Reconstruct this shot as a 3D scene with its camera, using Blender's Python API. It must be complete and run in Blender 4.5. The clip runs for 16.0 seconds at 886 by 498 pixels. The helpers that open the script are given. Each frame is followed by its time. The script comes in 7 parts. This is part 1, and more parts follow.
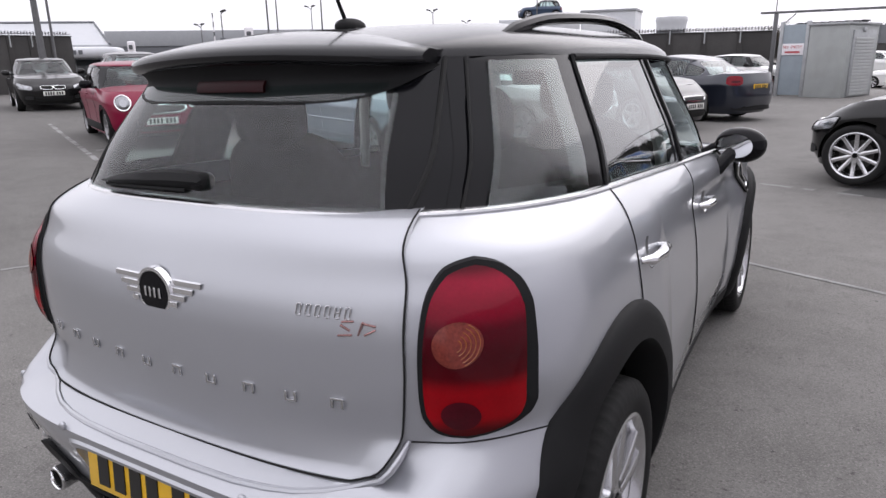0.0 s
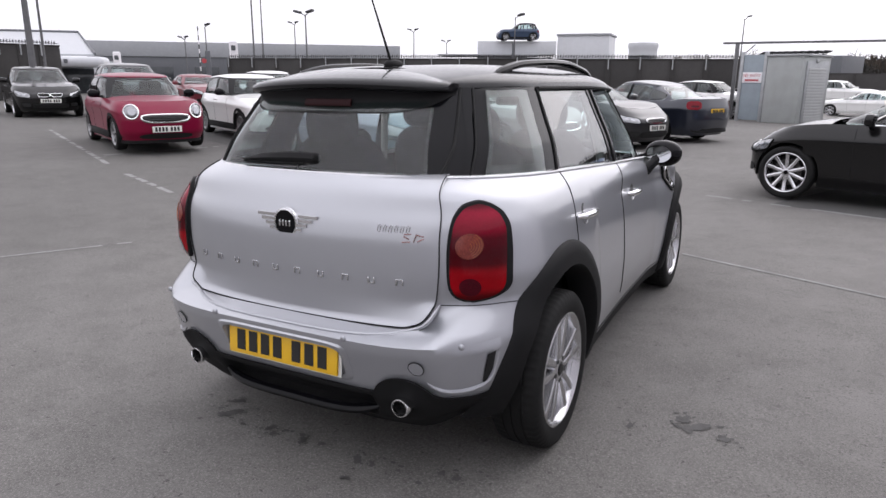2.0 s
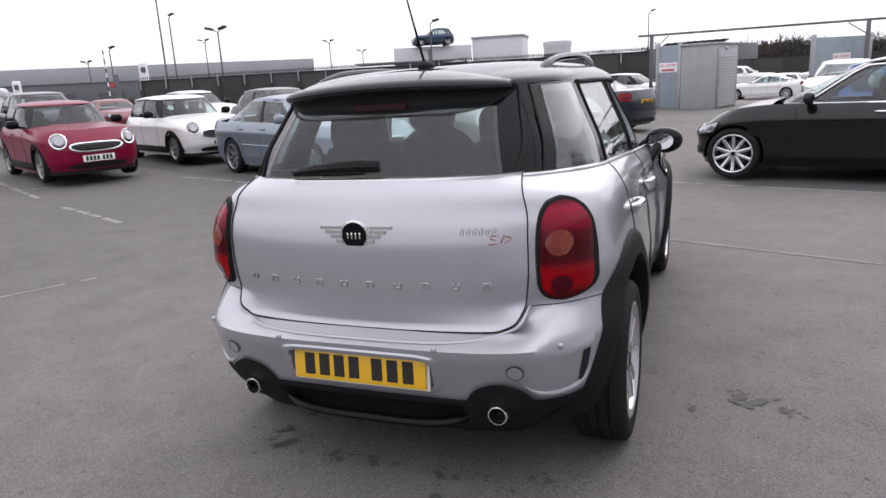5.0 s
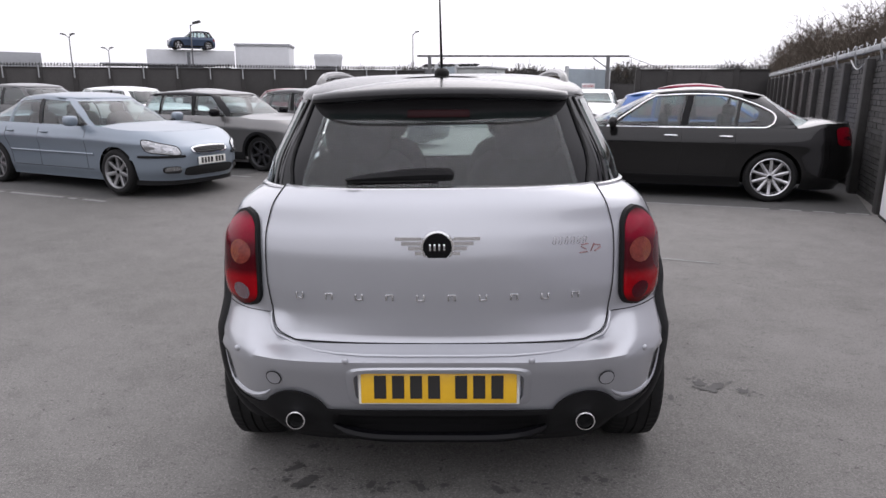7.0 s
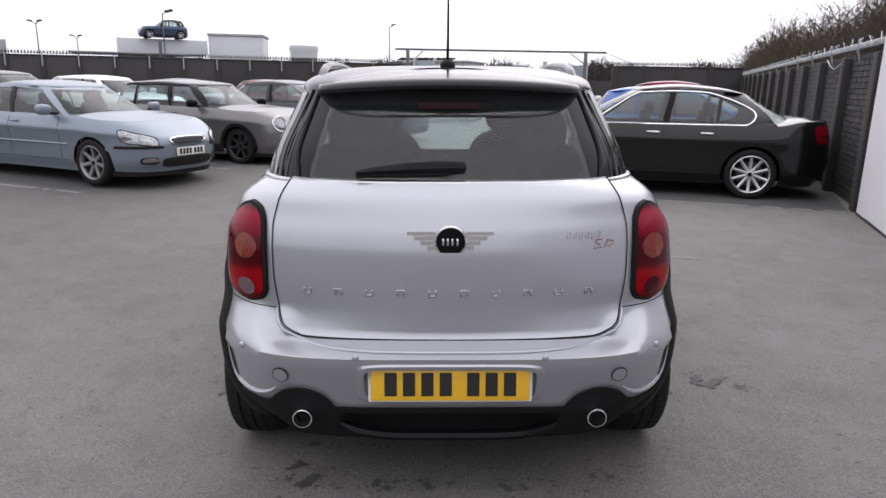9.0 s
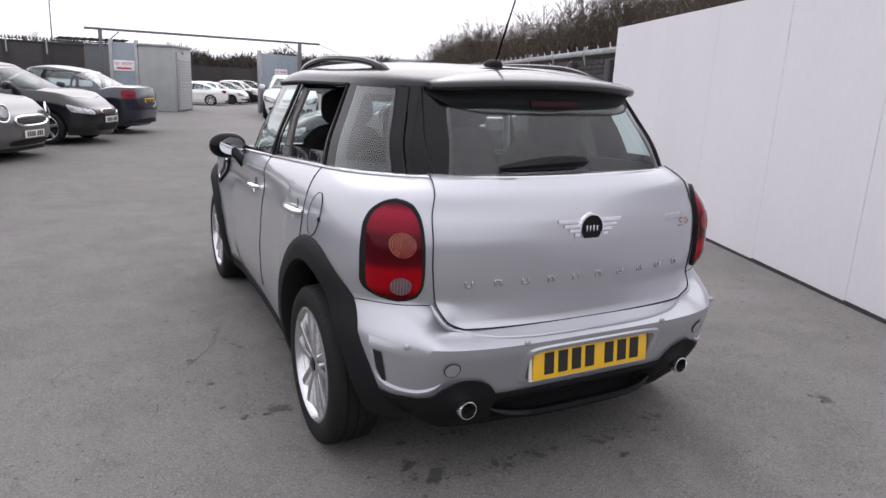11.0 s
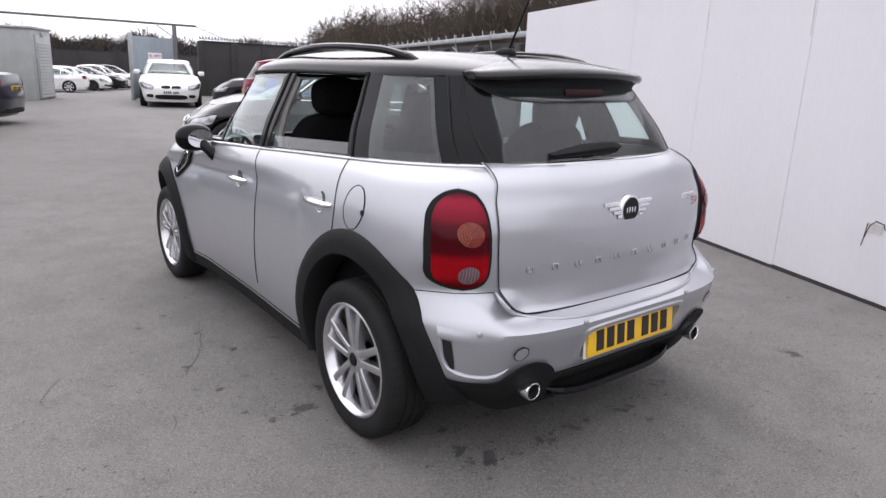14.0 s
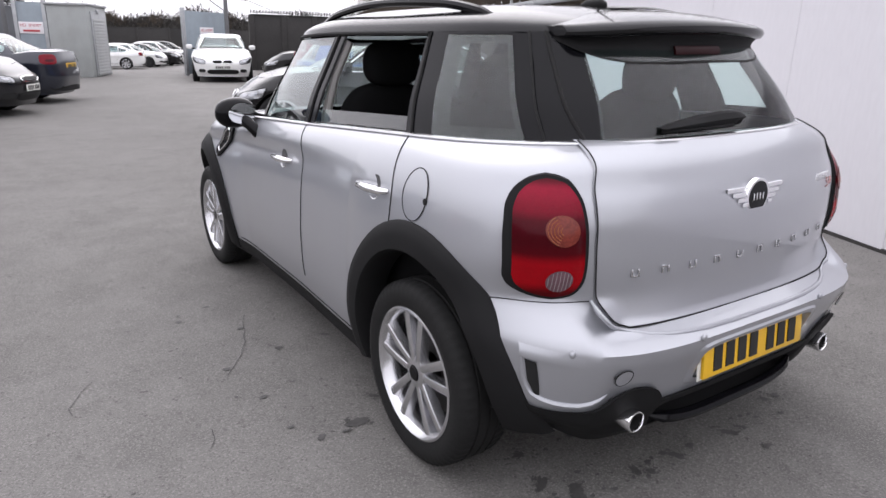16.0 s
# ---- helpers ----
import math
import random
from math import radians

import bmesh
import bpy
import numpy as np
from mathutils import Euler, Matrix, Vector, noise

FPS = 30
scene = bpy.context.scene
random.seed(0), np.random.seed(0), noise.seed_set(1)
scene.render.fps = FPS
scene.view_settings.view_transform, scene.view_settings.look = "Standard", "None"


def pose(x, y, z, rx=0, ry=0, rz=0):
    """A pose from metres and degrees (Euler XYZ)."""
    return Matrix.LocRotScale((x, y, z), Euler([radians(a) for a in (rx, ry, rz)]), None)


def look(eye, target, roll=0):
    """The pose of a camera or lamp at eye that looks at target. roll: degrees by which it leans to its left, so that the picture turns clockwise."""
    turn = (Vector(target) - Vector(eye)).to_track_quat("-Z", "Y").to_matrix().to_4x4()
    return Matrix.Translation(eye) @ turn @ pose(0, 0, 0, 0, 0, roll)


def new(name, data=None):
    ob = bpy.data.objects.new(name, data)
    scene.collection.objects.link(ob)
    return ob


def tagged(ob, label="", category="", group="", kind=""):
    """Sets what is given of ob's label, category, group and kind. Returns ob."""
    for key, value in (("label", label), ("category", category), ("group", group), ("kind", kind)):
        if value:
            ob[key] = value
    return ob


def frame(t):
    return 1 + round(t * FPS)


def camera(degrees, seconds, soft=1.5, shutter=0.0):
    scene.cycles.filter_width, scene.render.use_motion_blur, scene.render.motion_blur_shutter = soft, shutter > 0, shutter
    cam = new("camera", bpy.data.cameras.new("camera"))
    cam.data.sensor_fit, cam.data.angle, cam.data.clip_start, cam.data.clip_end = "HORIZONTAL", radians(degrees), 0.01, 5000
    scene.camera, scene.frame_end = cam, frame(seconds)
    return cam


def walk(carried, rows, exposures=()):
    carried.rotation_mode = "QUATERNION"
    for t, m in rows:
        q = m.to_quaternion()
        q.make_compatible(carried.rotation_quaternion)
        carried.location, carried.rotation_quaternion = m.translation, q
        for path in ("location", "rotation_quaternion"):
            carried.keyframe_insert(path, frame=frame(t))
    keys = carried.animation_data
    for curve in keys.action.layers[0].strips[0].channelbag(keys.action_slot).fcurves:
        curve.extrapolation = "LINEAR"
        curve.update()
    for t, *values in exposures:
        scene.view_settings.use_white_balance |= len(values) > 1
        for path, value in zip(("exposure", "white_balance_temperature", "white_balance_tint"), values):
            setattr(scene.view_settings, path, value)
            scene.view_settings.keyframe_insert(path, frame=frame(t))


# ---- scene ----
# ---- camera ----
cam = camera(66.8, 16.0)
# the deck falls slightly to one side under the car: the path and the car share that lean
LEAN_UNDER_CAR = Matrix.Rotation(radians(1.24), 4, Vector((-0.647, -0.7625, 0)))
REST = Matrix.Translation((0, 2, 0)) @ LEAN_UNDER_CAR @ Matrix.Translation((0, -2, 0))
PATH = [
    (0, (1.251, -0.742, 1.393), (0.257, 0.918, 0.886), -1.5),
    (0.5, (1.417, -1.153, 1.368), (0.427, 0.525, 0.917), -0.4),
    (1, (1.542, -1.461, 1.394), (0.577, 0.227, 0.926), -1.5),
    (1.5, (1.608, -1.684, 1.415), (0.699, 0.034, 0.943), 0.0),
    (2, (1.651, -1.699, 1.419), (0.716, 0.008, 0.959), 0.0),
    (2.5, (1.647, -1.703, 1.421), (0.705, 0.005, 0.984), -0.5),
    (3, (1.643, -1.702, 1.418), (0.69, 0.0, 0.978), -0.7),
    (3.5, (1.641, -1.701, 1.415), (0.684, -0.001, 0.975), -1.0),
    (3.7, (1.643, -1.703, 1.416), (0.685, -0.004, 0.976), -1.0),
    (5.8, (0.618, -1.973, 1.395), (0.245, -0.058, 0.955), -1.7),
    (6, (0.489, -1.994, 1.394), (0.232, -0.056, 0.971), -0.3),
    (6.5, (0.186, -2.071, 1.416), (0.088, -0.127, 0.957), -0.4),
    (7, (0.083, -2.015, 1.425), (0.024, -0.064, 0.988), -0.7),
    (7.5, (0.037, -1.985, 1.422), (0.02, -0.036, 0.972), -0.3),
    (8, (0.003, -1.984, 1.422), (0.006, -0.035, 0.973), -0.1),
    (8.5, (-0.005, -1.984, 1.419), (-0.006, -0.036, 0.968), -0.2),
    (8.7, (-0.005, -1.985, 1.419), (-0.009, -0.037, 0.966), -0.1),
    (10.8, (-1.365, -1.752, 1.411), (-0.583, 0.034, 0.963), 2.0),
    (11, (-1.553, -1.734, 1.425), (-0.664, -0.004, 0.958), 1.7),
    (11.5, (-1.825, -1.602, 1.413), (-0.796, 0.04, 0.918), 2.0),
    (12, (-1.975, -1.482, 1.424), (-0.818, 0.067, 0.91), 1.7),
    (12.5, (-2.091, -1.452, 1.437), (-0.893, 0.073, 0.948), 2.3),
    (13, (-2.097, -1.451, 1.435), (-0.913, 0.086, 0.95), 1.6),
    (13.5, (-2.089, -1.443, 1.436), (-0.906, 0.09, 0.935), 1.3),
    (14, (-2.089, -1.427, 1.434), (-0.908, 0.106, 0.929), 1.3),
    (14.5, (-2.103, -1.42, 1.437), (-0.921, 0.109, 0.924), 1.1),
    (15, (-2.133, -1.41, 1.43), (-0.943, 0.114, 0.919), 1.4),
    (15.5, (-2.098, -1.322, 1.395), (-0.906, 0.176, 0.816), 1.0),
    (16, (-1.897, -1.025, 1.393), (-0.85, 0.575, 0.808), 0.1),
]
walk(cam, [(t, REST @ look(eye, target, roll)) for t, eye, target, roll in PATH],
     exposures=tuple((s, e, 6420, 15.5) for s, e in ((0, 0.05), (3.5, 0.05), (8.5, 0.0), (11.0, 0.04), (12.5, 0.17), (16, 0.26))))

# ---- daylight: a bright overcast sky ----
world = bpy.data.worlds.new("overcast_sky")
scene.world = world
world.use_nodes = True
wn, wl = world.node_tree.nodes, world.node_tree.links
sky = wn.new("ShaderNodeTexSky")
sky.sky_type, sky.sun_disc = "NISHITA", False
sky.sun_elevation, sky.sun_rotation = radians(42), radians(15)
sky.air_density, sky.dust_density, sky.ozone_density = 1.0, 4.0, 1.0
grey = wn.new("ShaderNodeHueSaturation")
grey.inputs["Saturation"].default_value = 0.12
wl.new(sky.outputs[0], grey.inputs["Color"])
# an overcast dome is about three times as bright overhead as at the horizon
up = wn.new("ShaderNodeTexCoord")
part_z = wn.new("ShaderNodeSeparateXYZ")
wl.new(up.outputs["Generated"], part_z.inputs[0])
dome = wn.new("ShaderNodeMapRange")
dome.inputs["From Min"].default_value, dome.inputs["From Max"].default_value = 0.0, 1.0
dome.inputs["To Min"].default_value, dome.inputs["To Max"].default_value = 1.0, 1.9
wl.new(part_z.outputs["Z"], dome.inputs["Value"])
cloud = wn.new("ShaderNodeMix")
cloud.data_type = "RGBA"
cloud.inputs[0].default_value = 0.85
cloud.inputs[7].default_value = (8.5, 8.55, 8.9, 1)
wl.new(grey.outputs[0], cloud.inputs[6])
bright = wn.new("ShaderNodeMix")
bright.data_type, bright.blend_type = "RGBA", "MULTIPLY"
bright.inputs[0].default_value = 1.0
wl.new(cloud.outputs[2], bright.inputs[6]), wl.new(dome.outputs[0], bright.inputs[7])
wl.new(bright.outputs[2], wn["Background"].inputs["Color"])
wn["Background"].inputs["Strength"].default_value = 0.13
sun = new("sun", bpy.data.lights.new("sun", "SUN"))
sun.data.energy, sun.data.angle, sun.data.color = 0.5, radians(60), (1.0, 0.97, 0.93)
sun.matrix_world = look((0, 0, 10), (-10 * math.sin(radians(15)), -10 * math.cos(radians(15)), 1))

# ---- car shapes ----
def smooth(a, b, v):
    """0 below a, 1 above b, soft between."""
    k = min(1.0, max(0.0, (v - a) / (b - a)))
    return k * k * (3 - 2 * k)


def curve(pts, v):
    """A smooth run through pairs (v, value), flat beyond the ends."""
    if v <= pts[0][0]:
        return pts[0][1]
    if v >= pts[-1][0]:
        return pts[-1][1]
    d = [(pts[i + 1][1] - pts[i][1]) / (pts[i + 1][0] - pts[i][0]) for i in range(len(pts) - 1)]
    m = [d[0]] + [0.0 if d[i - 1] * d[i] <= 0 else 2 * d[i - 1] * d[i] / (d[i - 1] + d[i]) for i in range(1, len(d))] + [d[-1]]
    for i in range(len(d)):
        if v <= pts[i + 1][0]:
            h = pts[i + 1][0] - pts[i][0]
            s = (v - pts[i][0]) / h
            return ((1 + 2 * s) * (1 - s) ** 2 * pts[i][1] + s * (1 - s) ** 2 * h * m[i]
                    + s * s * (3 - 2 * s) * pts[i + 1][1] + s * s * (s - 1) * h * m[i + 1])


class Hull:
    """A rounded body: at each height a plan outline with a rear end, two sides and a front end. The car points to +y.
    yr2: where the rear corners do not follow the middle of the rear, their own run."""

    def __init__(self, hw, yr, yf, y1, y2, n=3.0, nf=2.6, top=None, ref=1.13, low=0.65, yr2=None, taper=None, bow=None, flare=None):
        self.hw, self.yr, self.yf, self.y1, self.y2, self.nf = hw, yr, yf, y1, y2, nf
        self.n = n if isinstance(n, list) else [(0, n), (1, n)]
        self.top, self.ref, self.low, self.yr2 = top or [(0, ref)], ref, low, yr2 or yr
        self.bow = bow or [(0, 0.0), (1, 0.0)]
        self.flare = flare or [(0, 0.0), (1, 0.0)]
        self.taper = taper or [(0, 0.0), (1, 0.0)]

    def slim(self, y, z):
        """How far the flank is drawn in towards the front, below the belt."""
        return curve(self.taper, y) * (1 - smooth(0.93, 1.10, z))

    def bulge(self, x, y):
        """How far the front wing swells over its wheel."""
        return curve(self.flare, y) * smooth(0.35, 0.65, x)

    def lift(self, y, z):
        return (curve(self.top, y) - self.ref) * smooth(self.low, self.ref, z)

    def rear(self, x, z):
        k, n = min(0.9999, abs(x) / curve(self.hw, z)), curve(self.n, z)
        s = smooth(0.50, 0.62, abs(x))
        r = curve(self.yr, z) * (1 - s) + curve(self.yr2, z) * s + curve(self.bow, z) * x * x
        return self.y1 - (self.y1 - r) * (1 - k ** n) ** (1 / n)

    def front(self, x, z):
        k = min(0.9999, abs(x) / curve(self.hw, z))
        return self.y2 + (curve(self.yf, z) - self.y2) * (1 - k ** self.nf) ** (1 / self.nf)

    def side(self, y, z):
        """The half width at y, at the height z before the lift."""
        w = curve(self.hw, z)
        if y < self.y1:
            w = w - self.slim(y, z)
            n, r, b = curve(self.n, z), curve(self.yr2, z), curve(self.bow, z)
            x = w
            for _ in range(8 if b else 1):
                k = min(1.0, (self.y1 - y) / (self.y1 - r - b * x * x))
                x = w * max(0.0, 1 - k ** n) ** (1 / n)
            return x
        elif y > self.y2:
            w = w - self.slim(self.y2, z)
            k, n = min(1.0, (y - self.y2) / (curve(self.yf, z) - self.y2)), self.nf
        else:
            return w - self.slim(y, z) + curve(self.flare, y)
        x = w * max(0.0, 1 - k ** n) ** (1 / n)
        return x + self.bulge(x, y)

    def at(self, c, z, off=0.0):
        """A point of the outline: c from 0 (middle of the rear) over 1 and 2 (ends of the side) to 3 (middle of the front); off: outwards."""
        w, f, n = curve(self.hw, z), curve(self.yf, z), curve(self.n, z)
        ra, rb, bw = curve(self.yr, z), curve(self.yr2, z), curve(self.bow, z)

        def go(c):
            if c <= 1:
                a = c * math.pi / 2
                s = smooth(0.25, 0.38, c)
                x = w * math.sin(a) ** (2 / n)
                return x, self.y1 - (self.y1 - ra * (1 - s) - rb * s - bw * x * x) * max(0.0, math.cos(a)) ** (2 / n)
            if c <= 2:
                y = self.y1 + (c - 1) * (self.y2 - self.y1)
                return w - self.slim(y, z), y
            a = (3 - c) * math.pi / 2
            return (w - self.slim(self.y2, z)) * max(0.0, math.sin(a)) ** (2 / self.nf), self.y2 + (f - self.y2) * max(0.0, math.cos(a)) ** (2 / self.nf)
        x, y = go(c)
        x += self.bulge(x, y)
        if off:
            (xa, ya), (xb, yb) = go(max(0, c - 0.01)), go(min(3, c + 0.01))
            d = math.hypot(xb - xa, yb - ya) or 1
            x, y = x + off * (yb - ya) / d, y - off * (xb - xa) / d
        return x, y, z + self.lift(y, z)

    def flank(self, y, z, off=0.0):
        """The point of the right flank at y and the true height z."""
        q = z
        for _ in range(4):
            q = z - self.lift(y, q)
        return self.side(y, q) + off, y, z


MINI = Hull(
    hw=[(0.18, 0.81), (0.30, 0.846), (0.45, 0.870), (0.58, 0.874), (0.68, 0.868), (0.80, 0.858), (0.92, 0.840), (1.0, 0.820), (1.06, 0.795), (1.10, 0.768), (1.13, 0.740)],
    yr=[(0.18, 0.25), (0.28, 0.165), (0.33, 0.130), (0.38, 0.106), (0.43, 0.090), (0.50, 0.064), (0.565, 0.041), (0.586, 0.039), (0.594, 0.050), (0.603, 0.080), (0.615, 0.114), (0.63, 0.136), (0.70, 0.134), (0.80, 0.131), (0.90, 0.132), (0.963, 0.141), (1.03, 0.165), (1.08, 0.19), (1.13, 0.235)],
    yr2=[(0.18, 0.24), (0.28, 0.155), (0.33, 0.118), (0.38, 0.092), (0.43, 0.072), (0.50, 0.053), (0.57, 0.040), (0.62, 0.050), (0.66, 0.080), (0.70, 0.122), (0.715, 0.130), (0.78, 0.133), (0.90, 0.133), (0.963, 0.141), (1.03, 0.165), (1.08, 0.19), (1.13, 0.235)],
    yf=[(0.18, 3.95), (0.45, 4.08), (0.7, 4.10), (0.9, 4.04), (1.0, 3.9), (1.13, 3.7)],
    y1=1.2, y2=2.9, n=[(0.18, 3.8), (0.40, 4.2), (0.62, 4.3), (0.72, 5.3), (0.82, 6.2), (0.95, 6.0), (1.06, 5.1), (1.10, 4.0), (1.13, 3.2)], bow=[(0.60, 0.0), (0.72, 0.18), (1.0, 0.17), (1.13, 0.0)], nf=2.6, taper=[(0.9, 0.0), (1.2, 0.006), (2.0, 0.040), (2.9, 0.055)], flare=[(0.0, 0.0), (2.62, 0.0), (2.85, 0.018), (3.1, 0.040), (3.35, 0.050), (3.6, 0.046), (3.85, 0.02), (4.1, 0.0)],
    top=[(0.25, 1.13), (0.945, 1.10), (1.845, 1.052), (2.8, 1.0), (3.5, 0.93), (4.05, 0.82)])

# ---- materials ----
def material(name, base, rough=0.5, metal=0.0, vary=0.12, scale=6.0, fine=60.0, bump=0.0, coat=0.0, spec=0.5, stain=None, stretch=(1, 1, 1), island=0.0):
    """A surface whose colour varies at two scales, with fine relief; stain: a second colour in patches."""
    m = bpy.data.materials.new(name)
    m.use_nodes = True
    n, link = m.node_tree.nodes, m.node_tree.links
    b = n["Principled BSDF"]
    b.inputs["Roughness"].default_value, b.inputs["Metallic"].default_value = rough, metal
    b.inputs["Coat Weight"].default_value, b.inputs["Coat Roughness"].default_value = coat, 0.04
    b.inputs["Specular IOR Level"].default_value = spec
    where = n.new("ShaderNodeTexCoord")
    place = n.new("ShaderNodeMapping")
    place.inputs["Scale"].default_value = stretch
    link.new(where.outputs["Object"], place.inputs["Vector"])
    big, small = n.new("ShaderNodeTexNoise"), n.new("ShaderNodeTexNoise")
    for tex, sc in ((big, scale), (small, fine)):
        tex.inputs["Scale"].default_value, tex.inputs["Detail"].default_value = sc, 6.0
        link.new(place.outputs["Vector"], tex.inputs["Vector"])
    both = n.new("ShaderNodeMath")
    both.operation = "ADD"
    link.new(big.outputs["Fac"], both.inputs[0]), link.new(small.outputs["Fac"], both.inputs[1])
    ramp = n.new("ShaderNodeMapRange")
    ramp.inputs["From Min"].default_value, ramp.inputs["From Max"].default_value = 0.6, 1.4
    ramp.inputs["To Min"].default_value, ramp.inputs["To Max"].default_value = 1 - vary, 1 + vary
    link.new(both.outputs[0], ramp.inputs["Value"])
    tint = n.new("ShaderNodeMix")
    tint.data_type, tint.blend_type = "RGBA", "MULTIPLY"
    tint.inputs[0].default_value, tint.inputs[6].default_value = 1.0, (*base, 1)
    link.new(ramp.outputs[0], tint.inputs[7])
    out = tint.outputs[2]
    if stain:
        patch = n.new("ShaderNodeTexNoise")
        patch.inputs["Scale"].default_value, patch.inputs["Detail"].default_value = scale * 0.35, 8.0
        link.new(place.outputs["Vector"], patch.inputs["Vector"])
        cut = n.new("ShaderNodeMapRange")
        cut.inputs["From Min"].default_value, cut.inputs["From Max"].default_value = 0.5, 0.68
        link.new(patch.outputs["Fac"], cut.inputs["Value"])
        over = n.new("ShaderNodeMix")
        over.data_type = "RGBA"
        over.inputs[7].default_value = (*stain, 1)
        link.new(cut.outputs[0], over.inputs[0]), link.new(out, over.inputs[6])
        out = over.outputs[2]
    if island:
        info = n.new("ShaderNodeObjectInfo")
        each = n.new("ShaderNodeMapRange")
        each.inputs["To Min"].default_value, each.inputs["To Max"].default_value = 1 - island, 1 + island
        link.new(info.outputs["Random"], each.inputs["Value"])
        last = n.new("ShaderNodeMix")
        last.data_type, last.blend_type = "RGBA", "MULTIPLY"
        last.inputs[0].default_value = 1.0
        link.new(out, last.inputs[6]), link.new(each.outputs[0], last.inputs[7])
        out = last.outputs[2]
    link.new(out, b.inputs["Base Color"])
    if bump:
        rise = n.new("ShaderNodeBump")
        rise.inputs["Strength"].default_value, rise.inputs["Distance"].default_value = 0.6, bump
        link.new(small.outputs["Fac"], rise.inputs["Height"]), link.new(rise.outputs[0], b.inputs["Normal"])
    return m


def paint(name, base, metal=0.0, rough=0.3, coat=1.0, vary=0.03, spec=0.5):
    return material(name, base, rough, metal, vary, 3.0, 900.0, coat=coat, spec=spec)


def glass(name, tint, least=0.05, edge_power=5.0):
    """A thin pane: clear but tinted, with the gloss of glass."""
    m = bpy.data.materials.new(name)
    m.use_nodes = True
    n, link = m.node_tree.nodes, m.node_tree.links
    n.remove(n["Principled BSDF"])
    clear, gloss, mix, edge = n.new("ShaderNodeBsdfTransparent"), n.new("ShaderNodeBsdfGlossy"), n.new("ShaderNodeMixShader"), n.new("ShaderNodeLayerWeight")
    clear.inputs["Color"].default_value = (*tint, 1)
    gloss.inputs["Roughness"].default_value, edge.inputs["Blend"].default_value = 0.0, 0.5
    power, rise = n.new("ShaderNodeMath"), n.new("ShaderNodeMath")
    power.operation, power.inputs[1].default_value = "POWER", edge_power
    rise.operation, rise.inputs[1].default_value, rise.inputs[2].default_value = "MULTIPLY_ADD", 0.90 - least, least
    link.new(edge.outputs["Facing"], power.inputs[0]), link.new(power.outputs[0], rise.inputs[0])
    link.new(rise.outputs[0], mix.inputs[0]), link.new(clear.outputs[0], mix.inputs[1]), link.new(gloss.outputs[0], mix.inputs[2])
    link.new(mix.outputs[0], n["Material Output"].inputs["Surface"])
    return m


SILVER = paint("silver_paint", (0.392, 0.401, 0.428), 0.62, 0.36, 1.0)
BLACK_GLOSS = paint("black_gloss", (0.004, 0.004, 0.005), 0.0, 0.12, 0.08, spec=0.13)
ROOF_BLACK = paint("black_roof_paint", (0.006, 0.006, 0.007), 0.0, 0.16, 0.30, spec=0.25)
PLASTIC = material("dark_textured_plastic", (0.0115, 0.0115, 0.012), 0.62, spec=0.11, vary=0.15, scale=9, fine=400, bump=0.0004)
RUBBER = material("tyre_rubber", (0.013, 0.013, 0.013), 0.7, spec=0.16, vary=0.25, scale=12, fine=150, bump=0.0005)
ALLOY = material("silver_alloy", (0.60, 0.60, 0.615), 0.24, 0.95, vary=0.06)
SATIN_ALLOY = material("satin_grey_alloy", (0.26, 0.26, 0.265), 0.4, 0.8, vary=0.1)
DARK_ALLOY = material("dark_alloy", (0.035, 0.035, 0.038), 0.35, 0.5, vary=0.1)
BELT_CHROME = material("satin_chrome_trim", (0.60, 0.60, 0.61), 0.2, 1.0, vary=0.05)
RED_CHROME = material("red_tinted_chrome", (0.44, 0.26, 0.25), 0.25, 0.9, vary=0.05)
CHROME = material("chrome", (0.86, 0.86, 0.87), 0.16, 1.0, vary=0.02)
BRAKE = material("brake_steel", (0.05, 0.048, 0.046), 0.5, 0.6, vary=0.2)
# near black, for the shade between the wheel spokes
WHEEL_SHADE = material("dusty_wheel_shield", (0.012, 0.012, 0.012), 0.8, vary=0.3, spec=0.1)
PILLAR_TRIM = material("pale_grey_trim", (0.30, 0.29, 0.28), 0.7, vary=0.05)
GAP = material("shut_line_shadow", (0.006, 0.006, 0.006), 0.9, vary=0.1)
CLOTH = material("black_seat_cloth", (0.012, 0.012, 0.0125), 1.0, vary=0.0, fine=4, spec=0.0)
GLASS = glass("tinted_car_glass", (0.66, 0.75, 0.73))
DARK_GLASS = glass("tinted_side_glass", (0.66, 0.76, 0.76), 0.08, 4.0)
CLEAR_GLASS = glass("clear_car_glass", (0.80, 0.90, 0.88), 0.06)
SIDE_GLASS = glass("clear_side_glass", (0.80, 0.92, 0.90), 0.10, 3.1)
QUARTER_GLASS = glass("tinted_quarter_glass", (0.80, 0.92, 0.89), 0.07, 3.4)
MIRROR = material("mirror_glass", (0.85, 0.86, 0.87), 0.02, 1.0, vary=0.01)
RED_LENS = material("red_lamp_lens", (0.160, 0.001, 0.008), 0.22, vary=0.35, scale=22, fine=120, coat=0.18, spec=0.15)


